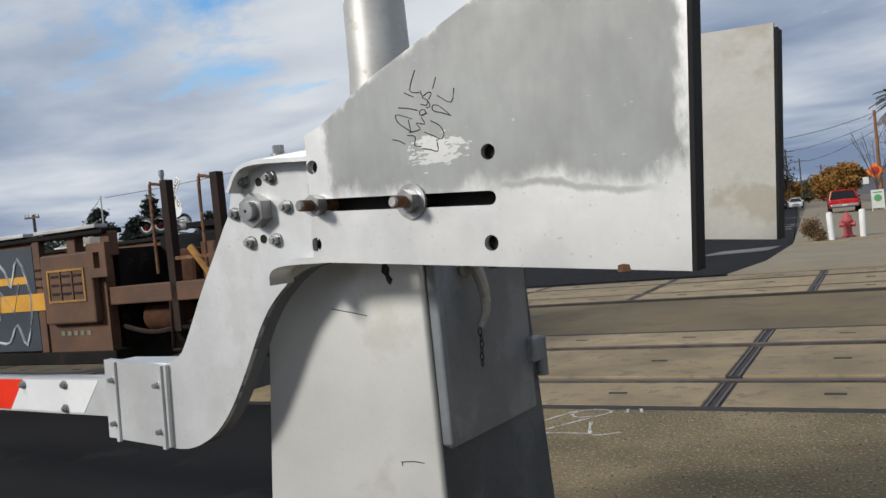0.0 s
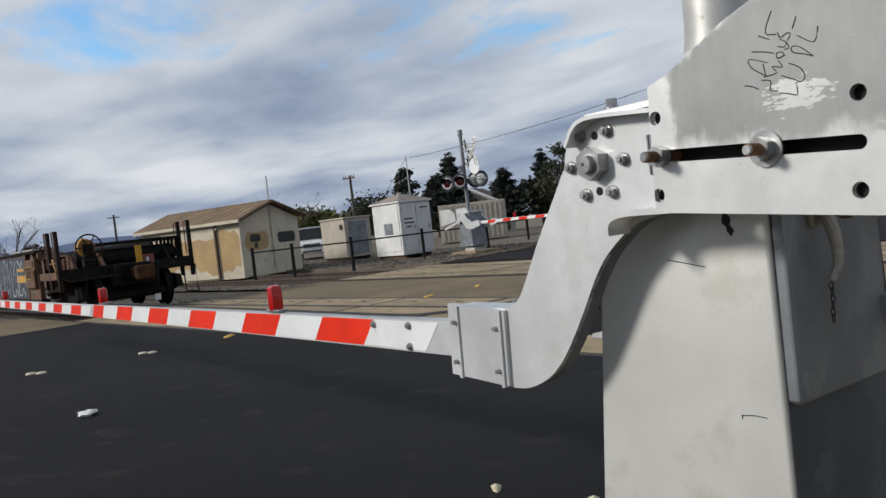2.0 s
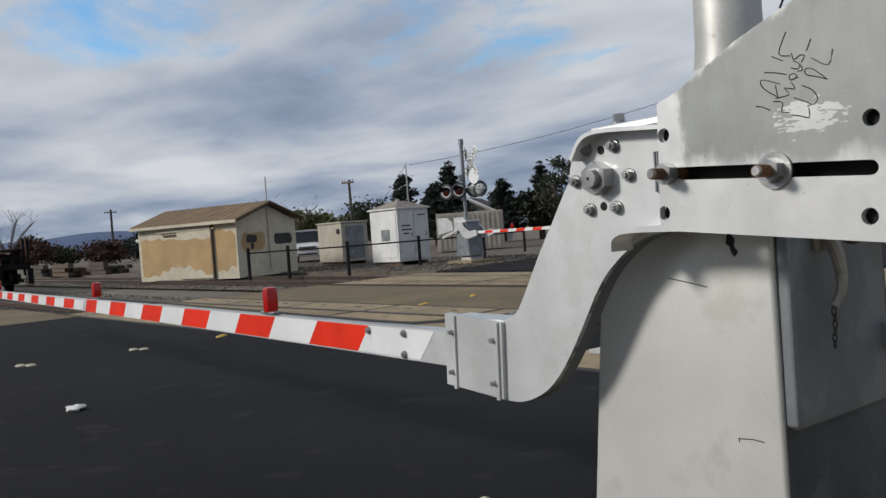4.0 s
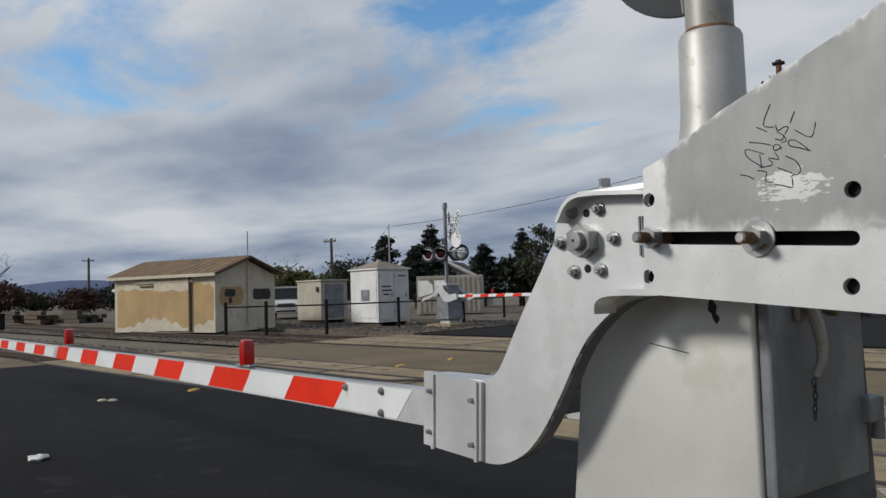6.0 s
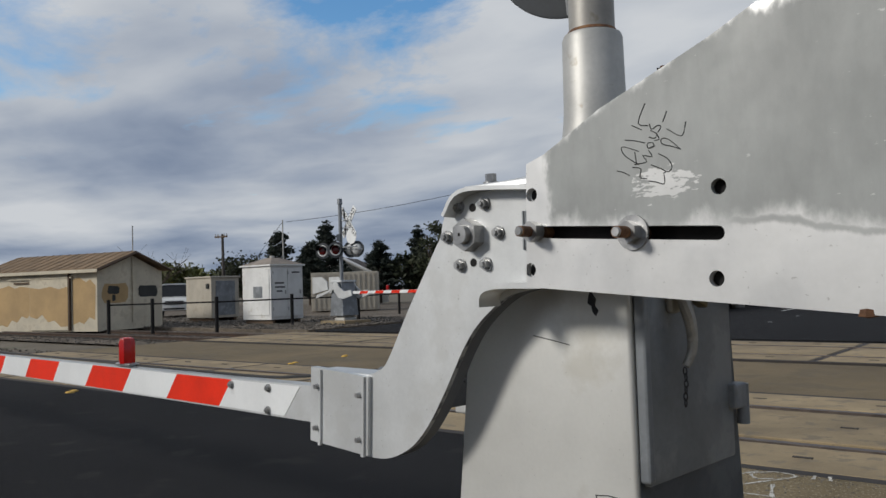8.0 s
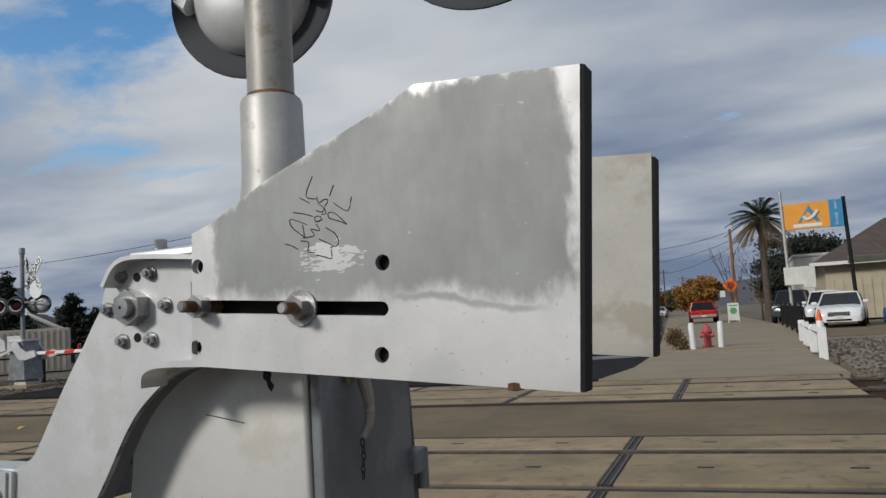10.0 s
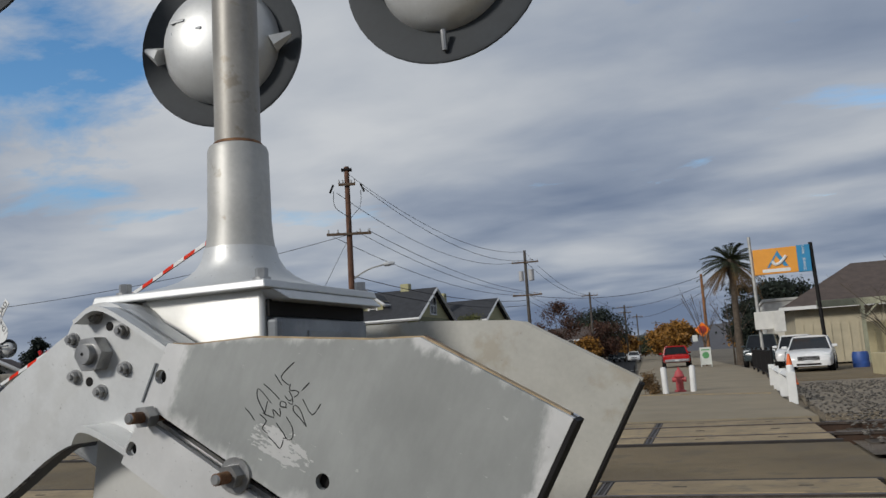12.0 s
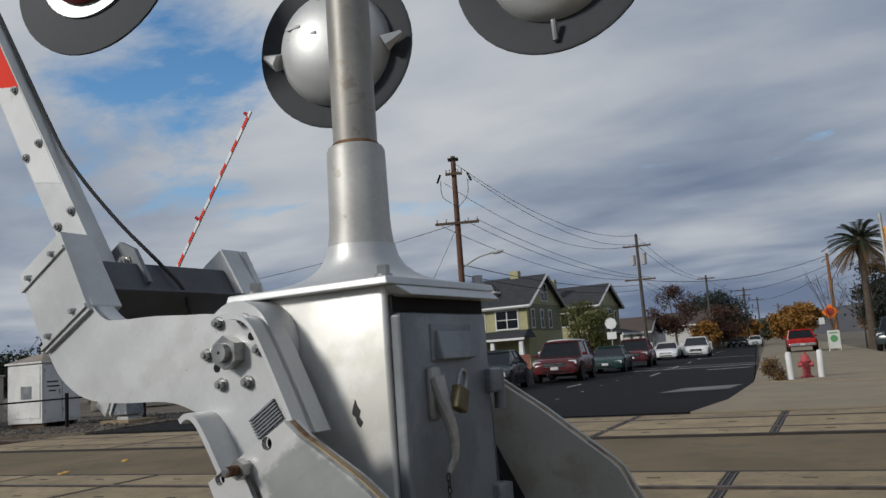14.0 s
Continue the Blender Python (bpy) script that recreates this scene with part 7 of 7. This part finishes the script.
for k in range(130):
    a = rnd.uniform(0, 6.283)
    e = rnd.uniform(-0.75, 1.3)
    L = rnd.uniform(1.9, 2.6)
    bm = bmesh.new()
    pts = []
    for j in range(7):
        s = j / 6 * L
        pts.append(Vector((math.cos(a) * s * math.cos(e), math.sin(a) * s * math.cos(e), 6.75 + s * math.sin(e) - 0.17 * s * s)))
    side_ = Vector((-math.sin(a), math.cos(a), 0))
    for j in range(6):
        for q in range(3):
            p = pts[j].lerp(pts[j + 1], q / 3)
            d = (pts[j + 1] - pts[j]).normalized()
            for sg in (-1, 1):
                tip = p + side_ * sg * 0.28 + d * 0.22 - Vector((0, 0, 0.1))
                bm.faces.new([bm.verts.new(p - d * 0.03), bm.verts.new(p + d * 0.03), bm.verts.new(tip)])
    tube(pts, 0.02, 4, bm)
    part("frond", bm, M_LEAF if e > -0.2 else M_DRY, palm)

# ---- footway furniture ----
for k, (x, y) in enumerate(((-2.0, 22.5), (-1.32, 23.2))):
    b = thing("bollard", "white painted steel bollard beside the hydrant", "bollard", pose(x, y, 0, 0, -1.5 + 3 * k, 0), "white bollards")
    part("shaft", lathe([(0.085, 0.0), (0.085, 0.7), (0.07, 0.745), (0.0, 0.76)], 16), M_FRAMEW, b, "", True)
M_HYD = mat("faded red hydrant paint", (0.42, 0.07, 0.075), 0.55, 0, 5, 0.15, 40, 0.1, 0.004)
hyd = thing("fire_hydrant", "faded red fire hydrant between two bollards", "fire hydrant", pose(-1.7, 23.3, 0))
part("barrel", lathe([(0.17, 0.0), (0.17, 0.05), (0.11, 0.07), (0.105, 0.42), (0.15, 0.44), (0.15, 0.48), (0.12, 0.52), (0.11, 0.58), (0.05, 0.65), (0.0, 0.66)], 18), M_HYD, hyd, "", True)
part("cap_nut", rod((0, 0, 0.65), (0, 0, 0.72), 0.03, seg=5), M_HYD, hyd)
for d in ((1, 0), (-1, 0), (0, -1)):
    part("outlet", rod((d[0] * 0.08, d[1] * 0.08, 0.36), (d[0] * 0.2, d[1] * 0.2, 0.36), 0.065, 0.075, 12), M_HYD, hyd)
M_SANDW = mat("sandwich board white", (0.6, 0.62, 0.58), 0.6, 0, 3, 0.08, 40, 0)
M_GREEN = mat("green print", (0.1, 0.3, 0.12), 0.6, 0, 3, 0.1, 40, 0)
af = thing("sandwich_board", "white pavement board with a round green picture", "sandwich board", pose(-4.0, 55.5, 0, 0, 0, 8))
part("panel", box(-0.36, -0.2, 0.15, 0.36, -0.16, 1.3, 0.01), M_SANDW, af)
part("picture", rod((0, -0.2, 0.78), (0, -0.215, 0.78), 0.22, seg=20), M_GREEN, af)
part("picture_bar", box(-0.26, -0.21, 1.1, 0.26, -0.2, 1.18), M_GREEN, af)
for x in (-0.33, 0.33):
    part("leg", rod((x, 0.25, 0), (x, -0.15, 1.3), 0.025, seg=6), M_SANDW, af)
    part("leg", rod((x, -0.22, 0), (x, -0.18, 1.3), 0.025, seg=6), M_SANDW, af)
# slight emission added to brighten the orange sheet, which is no lamp
M_ORSIGN = glow("orange sign sheet with added glow", (0.75, 0.17, 0.01), 0.12)
M_REDDISC = mat("red sign disc", (0.45, 0.03, 0.015), 0.5, 0, 3, 0.1, 40, 0)
sg = thing("warning_sign", "orange diamond warning sign with a red disc", "road sign", pose(-4.3, 58.4, 0, 0, 0, 6))
part("post", rod((0, 0.05, 0), (0, 0.05, 3.0), 0.04), M_TIMBER, sg)
part("diamond", box(-0.38, -0.02, -0.38, 0.38, 0.0, 0.38, 0.01), M_ORSIGN, sg).matrix_basis = pose(0, 0, 2.55, 0, 45, 0)
part("disc", rod((0, -0.035, 2.55), (0, -0.02, 2.55), 0.27, seg=20), M_REDDISC, sg)
part("plate", box(-0.75, -0.02, 1.75, -0.4, 0.0, 2.2, 0.01), M_SANDW, sg)
wf = thing("low_fence", "short white timber rail fence beside the footway", "fence")
WF = [(1.36, 17.2), (1.15, 20.0), (0.95, 22.8), (0.8, 25.0)]
for x, y in WF:
    part("post", box(x - 0.09, y - 0.09, -0.05, x + 0.09, y + 0.09, 0.62, 0.01), M_FRAMEW, wf)
for (a, b), (c, d) in zip(WF, WF[1:]):
    part("rail", rod((a, b, 0.52), (c, d, 0.52), 0.075, seg=4), M_FRAMEW, wf)
M_CONE = mat("orange cone plastic", (0.75, 0.13, 0.02), 0.5, 0, 4, 0.1, 40, 0)
cone = thing("traffic_cone", "orange traffic cone with white band", "traffic cone", pose(1.3, 25.0, 0))
part("body", lathe([(0.18, 0.03), (0.035, 0.9), (0.0, 0.91)], 16), M_CONE, cone, "", True)
part("foot", box(-0.2, -0.2, 0, 0.2, 0.2, 0.03, 0.01), M_CONE, cone)
part("band", lathe([(0.128, 0.38), (0.095, 0.58), (0.09, 0.58), (0.12, 0.38)], 16), M_WHITE, cone)
bl = thing("plastic_barrel", "blue plastic barrel beside the forecourt", "barrel", pose(4.1, 38.5, 0))
M_BLUE = mat("blue plastic", (0.03, 0.08, 0.28), 0.5, 0, 4, 0.1, 40, 0)
part("drum", lathe([(0.33, 0.0), (0.35, 0.2), (0.33, 0.22), (0.35, 0.5), (0.3, 0.68), (0.0, 0.68)], 20), M_BLUE, bl, "", True)
plan = thing("planter_wall", "low pale yellow planter wall beside the forecourt", "low wall", pose(4.35, 27.8, 0, 0, 0, 8))
M_PWALL = mat("pale yellow render", (0.46, 0.40, 0.24), 0.85, 0, 1.5, 0.1, 30, 0.15, 0.005)
part("wall", box(0, 0, -0.05, 7, 0.3, 0.72, 0.02), M_PWALL, plan)
part("end_wall", box(0, 0.3, -0.05, 0.3, 3.0, 0.72, 0.02), M_PWALL, plan)
part("soil", box(0.3, 0.3, 0, 7, 3.0, 0.6), M_DIRT, plan)
rail_fence = thing("railing", "black steel railing panels beside the footway", "railing")
RP = [(0.75, 28.5), (0.5, 31.5), (0.2, 35.0), (-0.15, 39.0), (-0.5, 43.0)]
for x, y in RP:
    part("post", rod((x, y, -0.05), (x, y, 1.12), 0.05, seg=8), M_BLACK, rail_fence)
for (xa, ya), (xb, yb) in zip(RP, RP[1:]):
    for z in (0.15, 1.0):
        part("rail", rod((xa, ya, z), (xb, yb, z), 0.03, seg=6), M_BLACK, rail_fence)
    for k in range(1, 16):
        f = k / 16
        part("bar", rod((xa + (xb - xa) * f, ya + (yb - ya) * f, 0.15), (xa + (xb - xa) * f, ya + (yb - ya) * f, 1.0), 0.018, seg=4), M_BLACK, rail_fence)

# ---- car wash ----
sign = thing("pylon_sign", "orange and blue car wash sign on two tall posts", "pylon sign")
M_SIGNOR = mat("orange sign face", (0.72, 0.30, 0.03), 0.5, 0, 2, 0.06, 40, 0)
M_SIGNBL = mat("blue sign face", (0.02, 0.22, 0.42), 0.5, 0, 2, 0.06, 40, 0)
part("post", rod((0.1, 40.7, 0), (0.02, 40.7, 6.5), 0.075), M_PIPE, sign)
part("post", rod((2.9, 40.7, 0), (2.74, 40.7, 5.95), 0.09), M_BLACK, sign)
part("orange_face", box(0.13, 40.52, 4.58, 2.10, 40.74, 5.82, 0.01), M_SIGNOR, sign)
part("blue_face", box(2.10, 40.5, 4.56, 2.68, 40.76, 5.84, 0.01), M_SIGNBL, sign)
for k, ch in enumerate("CAR WASH"):
    if ch != " ":
        lettering(ch, 0.19, pose(2.39, 40.49, 5.74 - 0.15 * k, 90, 0, 0), M_FRAMEW, sign, "letter")
part("name_bar", box(0.5, 40.5, 4.66, 1.75, 40.52, 4.82), M_FRAMEW, sign, "white lettering bar")
part("emblem", prism([(0.72, 4.88), (0.82, 4.88), (1.17, 5.45), (1.5, 4.9), (1.68, 4.9), (1.24, 5.68)], 40.5, 40.52), M_SIGNBL, sign)
part("emblem_swoosh", tube(smooth_line([(0.98, 40.5, 5.2), (1.1, 40.5, 5.02), (1.35, 40.5, 5.1), (1.62, 40.5, 5.4)], 4), 0.075, 6), M_FRAMEW, sign)
M_BEIGEW = mat("beige stucco", (0.44, 0.39, 0.28), 0.85, 0, 1.2, 0.1, 30, 0.15, 0.005)
cw = thing("car_wash_building", "beige car wash building under a brown hipped roof", "building", pose(1.7, 52, 0, 0, 0, 4))
part("wall", box(0, 0, -0.05, 18, 12, 3.3), M_BEIGEW, cw)
part("roof", tapered(rect(-0.8, -0.8, 18.8, 12.8), rect(4.2, 5.5, 14, 6.5), 3.3, 6.2, 0), M_SHINGLEB, cw, "brown hipped shingle roof")
part("fascia", box(-0.85, -0.85, 3.16, 18.85, -0.75, 3.36), M_FRAMEW, cw)
for k in range(34):
    part("batten", box(0.4 + 0.5 * k, -0.05, 0.05, 0.46 + 0.5 * k, 0.0, 2.3), M_BEIGEW, cw)
canopy = thing("forecourt_canopy", "pale green timber canopy frame over the forecourt", "canopy", pose(3.6, 44.5, 0, 0, 0, 4))
M_CANOPY = mat("pale green timber", (0.34, 0.34, 0.24), 0.8, 0, 2, 0.1, 30, 0.1, 0.004)
part("beam", box(-0.8, 0, 2.95, 14, 0.2, 3.3, 0.01), M_CANOPY, canopy)
for x in (1.2, 6.0, 11.0):
    part("post", box(x, 0, 0, x + 0.18, 0.18, 2.95, 0.005), M_CANOPY, canopy)
    part("brace", rod((x + 0.1, 0.1, 2.2), (x + 0.8, 0.1, 2.95), 0.06, seg=4), M_CANOPY, canopy)
part("board_screen", box(1.4, 1.5, 0, 14, 1.56, 2.1), M_PWALL, canopy)
for k in range(30):
    part("board_batten", box(1.5 + 0.42 * k, 1.46, 0.02, 1.56 + 0.42 * k, 1.5, 2.1), M_PWALL, canopy)
wb2 = thing("white_building", "plain white stucco building behind the sign", "building", pose(-0.2, 62, 0, 0, 0, 4))
part("wall", box(0, 0, -0.05, 4.2, 8, 4.3, 0.02), M_HOUSEW, wb2)
part("parapet", box(-0.1, -0.1, 4.3, 4.3, 8.1, 4.5, 0.02), M_HOUSEW, wb2)
ub = thing("utility_box", "white sign box on the sign post", "sign box")
part("cabinet", box(-0.12, 40.4, 1.95, 0.72, 40.62, 2.8, 0.02), M_HOUSEW, ub)
part("cabinet", box(0.72, 40.3, 1.78, 1.25, 40.52, 2.8, 0.02), M_HOUSEW, ub)
part("bracket", rod((0.08, 40.7, 2.4), (0.9, 40.55, 2.4), 0.03), M_PIPE, ub)

# ---- cars ----
P_WHITE = paint("white car paint", (0.72, 0.72, 0.71))
P_RED = paint("bright red car paint", (0.42, 0.012, 0.01))
P_MAROON = paint("dark red car paint", (0.085, 0.01, 0.012))
P_TEAL = paint("dark green car paint", (0.015, 0.045, 0.04))
P_SLATE = paint("dark slate car paint", (0.03, 0.042, 0.045))
car((2.15, 37.8, 0), -94, P_WHITE, "white saloon car parked on the forecourt", "sedan", 5.0, 1.88, 1.5)
car((1.6, 45.0, 0), -94, P_WHITE, "white estate car parked behind a saloon", "suv", 4.7, 1.85, 1.65)
car((-0.2, 50.5, 0), -94, P_SLATE, "dark van parked along the forecourt", "suv", 4.8, 1.9, 1.85)
car((-6.6, 60.5, 0), 99, P_RED, "bright red pickup truck parked at the kerb", "pickup", 5.2, 1.95, 1.55, "pickup truck")
car((-11.9, 30.4, 0), -78, P_MAROON, "dark red off-road car waiting at the crossing", "suv", 4.6, 1.95, 1.64)
car((-12.2, 24.7, 0), -75, P_SLATE, "dark slate saloon car at the kerb", "sedan", 4.5, 1.75, 1.4)
car((-12.6, 38.0, 0), -78, P_TEAL, "dark green saloon car waiting in line", "sedan", 4.5, 1.75, 1.3)
car((-14.9, 37.5, 0), -78, P_WHITE, "white van behind the green car", "van", 4.8, 1.9, 1.8)
car((-13.6, 45.2, 0), -78, P_MAROON, "dark red pickup truck waiting in line", "pickup", 5.2, 1.95, 1.62, "pickup truck")
car((-16.2, 61.0, 0), -79, P_WHITE, "white saloon car in the queue", "sedan", 4.6, 1.85, 1.32)
car((-14.7, 64.0, 0), -79, P_WHITE, "white people carrier driving up the street", "van", 5.0, 2.0, 1.58)
car((-19.5, 66, 0), -79, P_WHITE, "white car parked by the houses", "sedan", 4.5, 1.75, 1.4)
car((-16.5, 32.5, 0), -75, P_SLATE, "dark car parked before the houses", "sedan", 4.5, 1.75, 1.4)
car((-18.5, 36.0, 0), -75, P_WHITE, "white car parked before the houses", "sedan", 4.5, 1.75, 1.4)
car((-22.5, 120, 0), -80, P_SLATE, "dark car far along the street", "suv")
car((-20.0, 118, 0), -80, P_WHITE, "pale car far along the street", "sedan")
car((-24.5, 126, 0), -80, P_SLATE, "dark van far along the street", "suv")
car((-14.5, 128, 0), -80, P_SLATE, "dark car parked by far trees", "suv")

# ---- poles, wires and signs along the street ----
p1 = pole((-17.3, 31.7, 0), 10.9, 0.17, [(7.6, 2.1), (10.0, 0.8)], "tall brown utility pole with crossarms and a street lamp", M_TIMBER, 25)
part("lamp_arm", tube(smooth_line([(0, 0, 5.4), (0.8, -0.1, 5.85), (1.6, -0.2, 6.05)], 5), 0.035, 6), M_PIPE, p1)
part("lamp_head", lathe([(0.0, 0.0), (0.09, 0.02), (0.12, 0.25), (0.07, 0.5), (0.0, 0.55)], 10, Matrix.Translation((1.55, -0.2, 6.05)) @ pose(0, 0, 0, 0, 85, 0)), M_ALU, p1)
for sx in (-0.65, 0.65):
    part("fuse", rod((sx, -0.2, 10.0), (sx * 1.25, -0.25, 9.6), 0.05, seg=6), M_BLACK, p1)
    part("jumper", tube(smooth_line([(sx, -0.2, 9.7), (sx * 0.9, -0.2, 8.9), (0.1, -0.2, 8.3), (0, -0.15, 7.7)], 5), 0.015, 4), M_RUBBER, p1)
part("pole_cap", box(-0.25, -0.15, 10.7, 0.25, 0.15, 10.8), M_BLACK, p1)
p2 = pole((-18.0, 61.8, 0), 10.1, 0.16, [(9.1, 2.2), (6.4, 2.4)], "grey utility pole with a transformer", M_GREYPOLE, 12)
part("transformer", rod((0.42, 0, 7.6), (0.42, 0, 8.5), 0.24, seg=14), M_INSUL, p2, "grey pole transformer")
part("transformer", rod((-0.4, 0, 7.6), (-0.4, 0, 8.4), 0.2, seg=14), M_INSUL, p2)
pole((-20.8, 96.5, 0), 8.9, 0.16, [(8.5, 2.0)], "dark utility pole along the street", M_GREYPOLE, 12)
pole((-22.4, 127, 0), 8.8, 0.17, [(8.4, 2.4), (7.6, 2.0)], "grey utility pole far along the street", M_GREYPOLE, 12)
pole((-28, 170, 0), 9.2, 0.17, [(8.7, 2.4)], "distant timber utility pole with crossarm", M_GREYPOLE, 12)
pole((-31, 215, 0), 9.2, 0.17, [(8.7, 2.4)], "distant timber utility pole with crossarm", M_GREYPOLE, 12)
pole((-5.4, 73.3, 0), 7.8, 0.16, [], "leaning orange-brown timber pole by the footway", mat("orange brown pole", (0.24, 0.11, 0.045), 0.85, 0, 3, 0.2, 40, 0.2, 0.006), 0, 0)
A, B, C, D_ = (-17.3, 31.7), (-18.0, 61.8), (-20.8, 96.5), (-22.4, 127)
for dz, dx, sag, end in ((10.6, 0.0, 1.2, 10.0), (9.9, 0.7, 1.3, 9.3), (9.7, -0.6, 1.3, 9.2), (7.7, 1.0, 0.6, 6.5), (7.7, 0.4, 0.7, 6.5), (7.6, -0.9, 0.7, 6.5), (5.6, 0.1, 0.5, 6.0), (5.1, 0.1, 0.5, 5.6)):
    wire("overhead_wire", (A[0] + dx, A[1], dz), (B[0] + dx, B[1], end), sag, 0.018 if dz < 7 else 0.014, "sagging overhead wire between the poles", "street wires")
for dz, end in ((10.0, 8.6), (9.2, 8.5), (6.5, 7.2), (6.0, 6.6)):
    wire("overhead_wire", (B[0], B[1], dz), (C[0], C[1], end), 0.9, 0.018, "overhead wire between the poles", "street wires")
for dz in (8.5, 7.2, 6.6):
    wire("overhead_wire", (C[0], C[1], dz), (D_[0], D_[1], dz - 0.1), 0.6, 0.022, "overhead wire between the poles", "street wires")
    wire("overhead_wire", (D_[0], D_[1], dz), (-28, 170, dz), 0.7, 0.025, "overhead wire along the street", "street wires")
wire("overhead_wire", (-5.4, 73.3, 7.6), (B[0], B[1], 6.4), 0.9, 0.02, "overhead wire crossing the street", "street wires")
wire("overhead_wire", (-5.4, 73.3, 6.8), (C[0], C[1], 7.0), 0.8, 0.02, "overhead wire crossing the street", "street wires")
wire("overhead_wire", (-5.4, 73.3, 6.2), (D_[0], D_[1], 6.8), 0.8, 0.022, "overhead wire crossing the street", "street wires")
wire("overhead_wire", (A[0], A[1], 7.6), (-36.6, 24.0, 4.95), 0.5, 0.013, "overhead wire leading to a steel mast", "street wires")
wire("guy_wire", (A[0], A[1], 7.5), (-21, 30, 0), 0.0, 0.012, "guy wire of a utility pole")
ss = thing("road_sign", "round white back of a stop sign on a post", "road sign", pose(-16.3, 49.0, 0, 0, 0, 10))
part("post", rod((0, 0, 0), (0, 0, 3.0), 0.03), M_PIPE, ss)
part("plate", rod((0, -0.03, 2.75), (0, -0.045, 2.75), 0.38, seg=8), M_WHITE, ss)
part("plate", box(-0.3, -0.045, 1.75, 0.3, -0.03, 2.2), M_WHITE, ss)

TURN = Matrix()
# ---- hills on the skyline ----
# distance haze is put into the hills' base colour
M_HILL = mat("hill with haze blue painted in", (0.065, 0.10, 0.19), 1.0, 0, 0.004, 0.1, 0.02, 0)


def hill(name, points, base, label, material):
    """A ridge with rounded slopes, from a line of (x, y, height)."""
    bm = bmesh.new()
    line = smooth_line(points, 6)
    prev = None
    for p in line:
        d = Vector((p.x, p.y)).normalized()
        row = [bm.verts.new((p.x + d.x * o, p.y + d.y * o, p.z * f - 3)) for o, f in ((-base, 0), (-base * 0.5, 0.6), (0, 1), (base, 0))]
        if prev:
            for a in range(3):
                bm.faces.new((prev[a], prev[a + 1], row[a + 1], row[a]))
        prev = row
    return tagged(part(name, bm, material, smooth=True), label, kind="structure")


hill("backdrop_hills", [(-1150, -60, 10), (-1160, 60, 24), (-1150, 190, 27), (-1130, 260, 33), (-1110, 330, 30), (-1080, 400, 22), (-1000, 520, 12)], 160, "low hills on the skyline, coloured haze blue", M_HILL)
hill("backdrop_ridge", [(-330, 1080, 16), (-200, 1100, 26), (-90, 1110, 34), (-30, 1110, 40), (40, 1110, 36), (120, 1100, 26), (300, 1050, 16)], 160, "dark hills beyond the street", mat("dull grey brown hill", (0.085, 0.085, 0.095), 1.0, 0, 0.01, 0.2, 0.05, 0))


def motions():
    lift = [(0.0, 0), (10.0, 0), (10.4, 1.8), (10.8, 7.2), (11.0, 10.3), (11.5, 18), (12.0, 25.5), (12.5, 33.6), (13.0, 41.6), (13.5, 49.7), (14.0, 58.5)]
    walk(gate, [(t, Matrix.Translation(PIVOT) @ pose(0, 0, 0, 0, a, 0)) for t, a in lift])
    far_lift = [(0.0, 0), (10.0, 0), (10.4, 1.7), (10.8, 6.8), (11.5, 17), (12.0, 24), (12.5, 31.6), (13.0, 38.6), (13.5, 45.6), (14.0, 52.5)]
    walk(far_gate, [(t, pose(SX, SY, 1.25, 0, -a, 0)) for t, a in far_lift])
    # the wagon rolls away along the track at a steady pace
    walk(wagon, [(t, rot5 @ pose(-3.35 - 6.7 * t, 0, 0)) for t in (0.0, 1.0, 2.0, 3.0, 5.0, 8.0, 11.0, 14.0)])


motions()
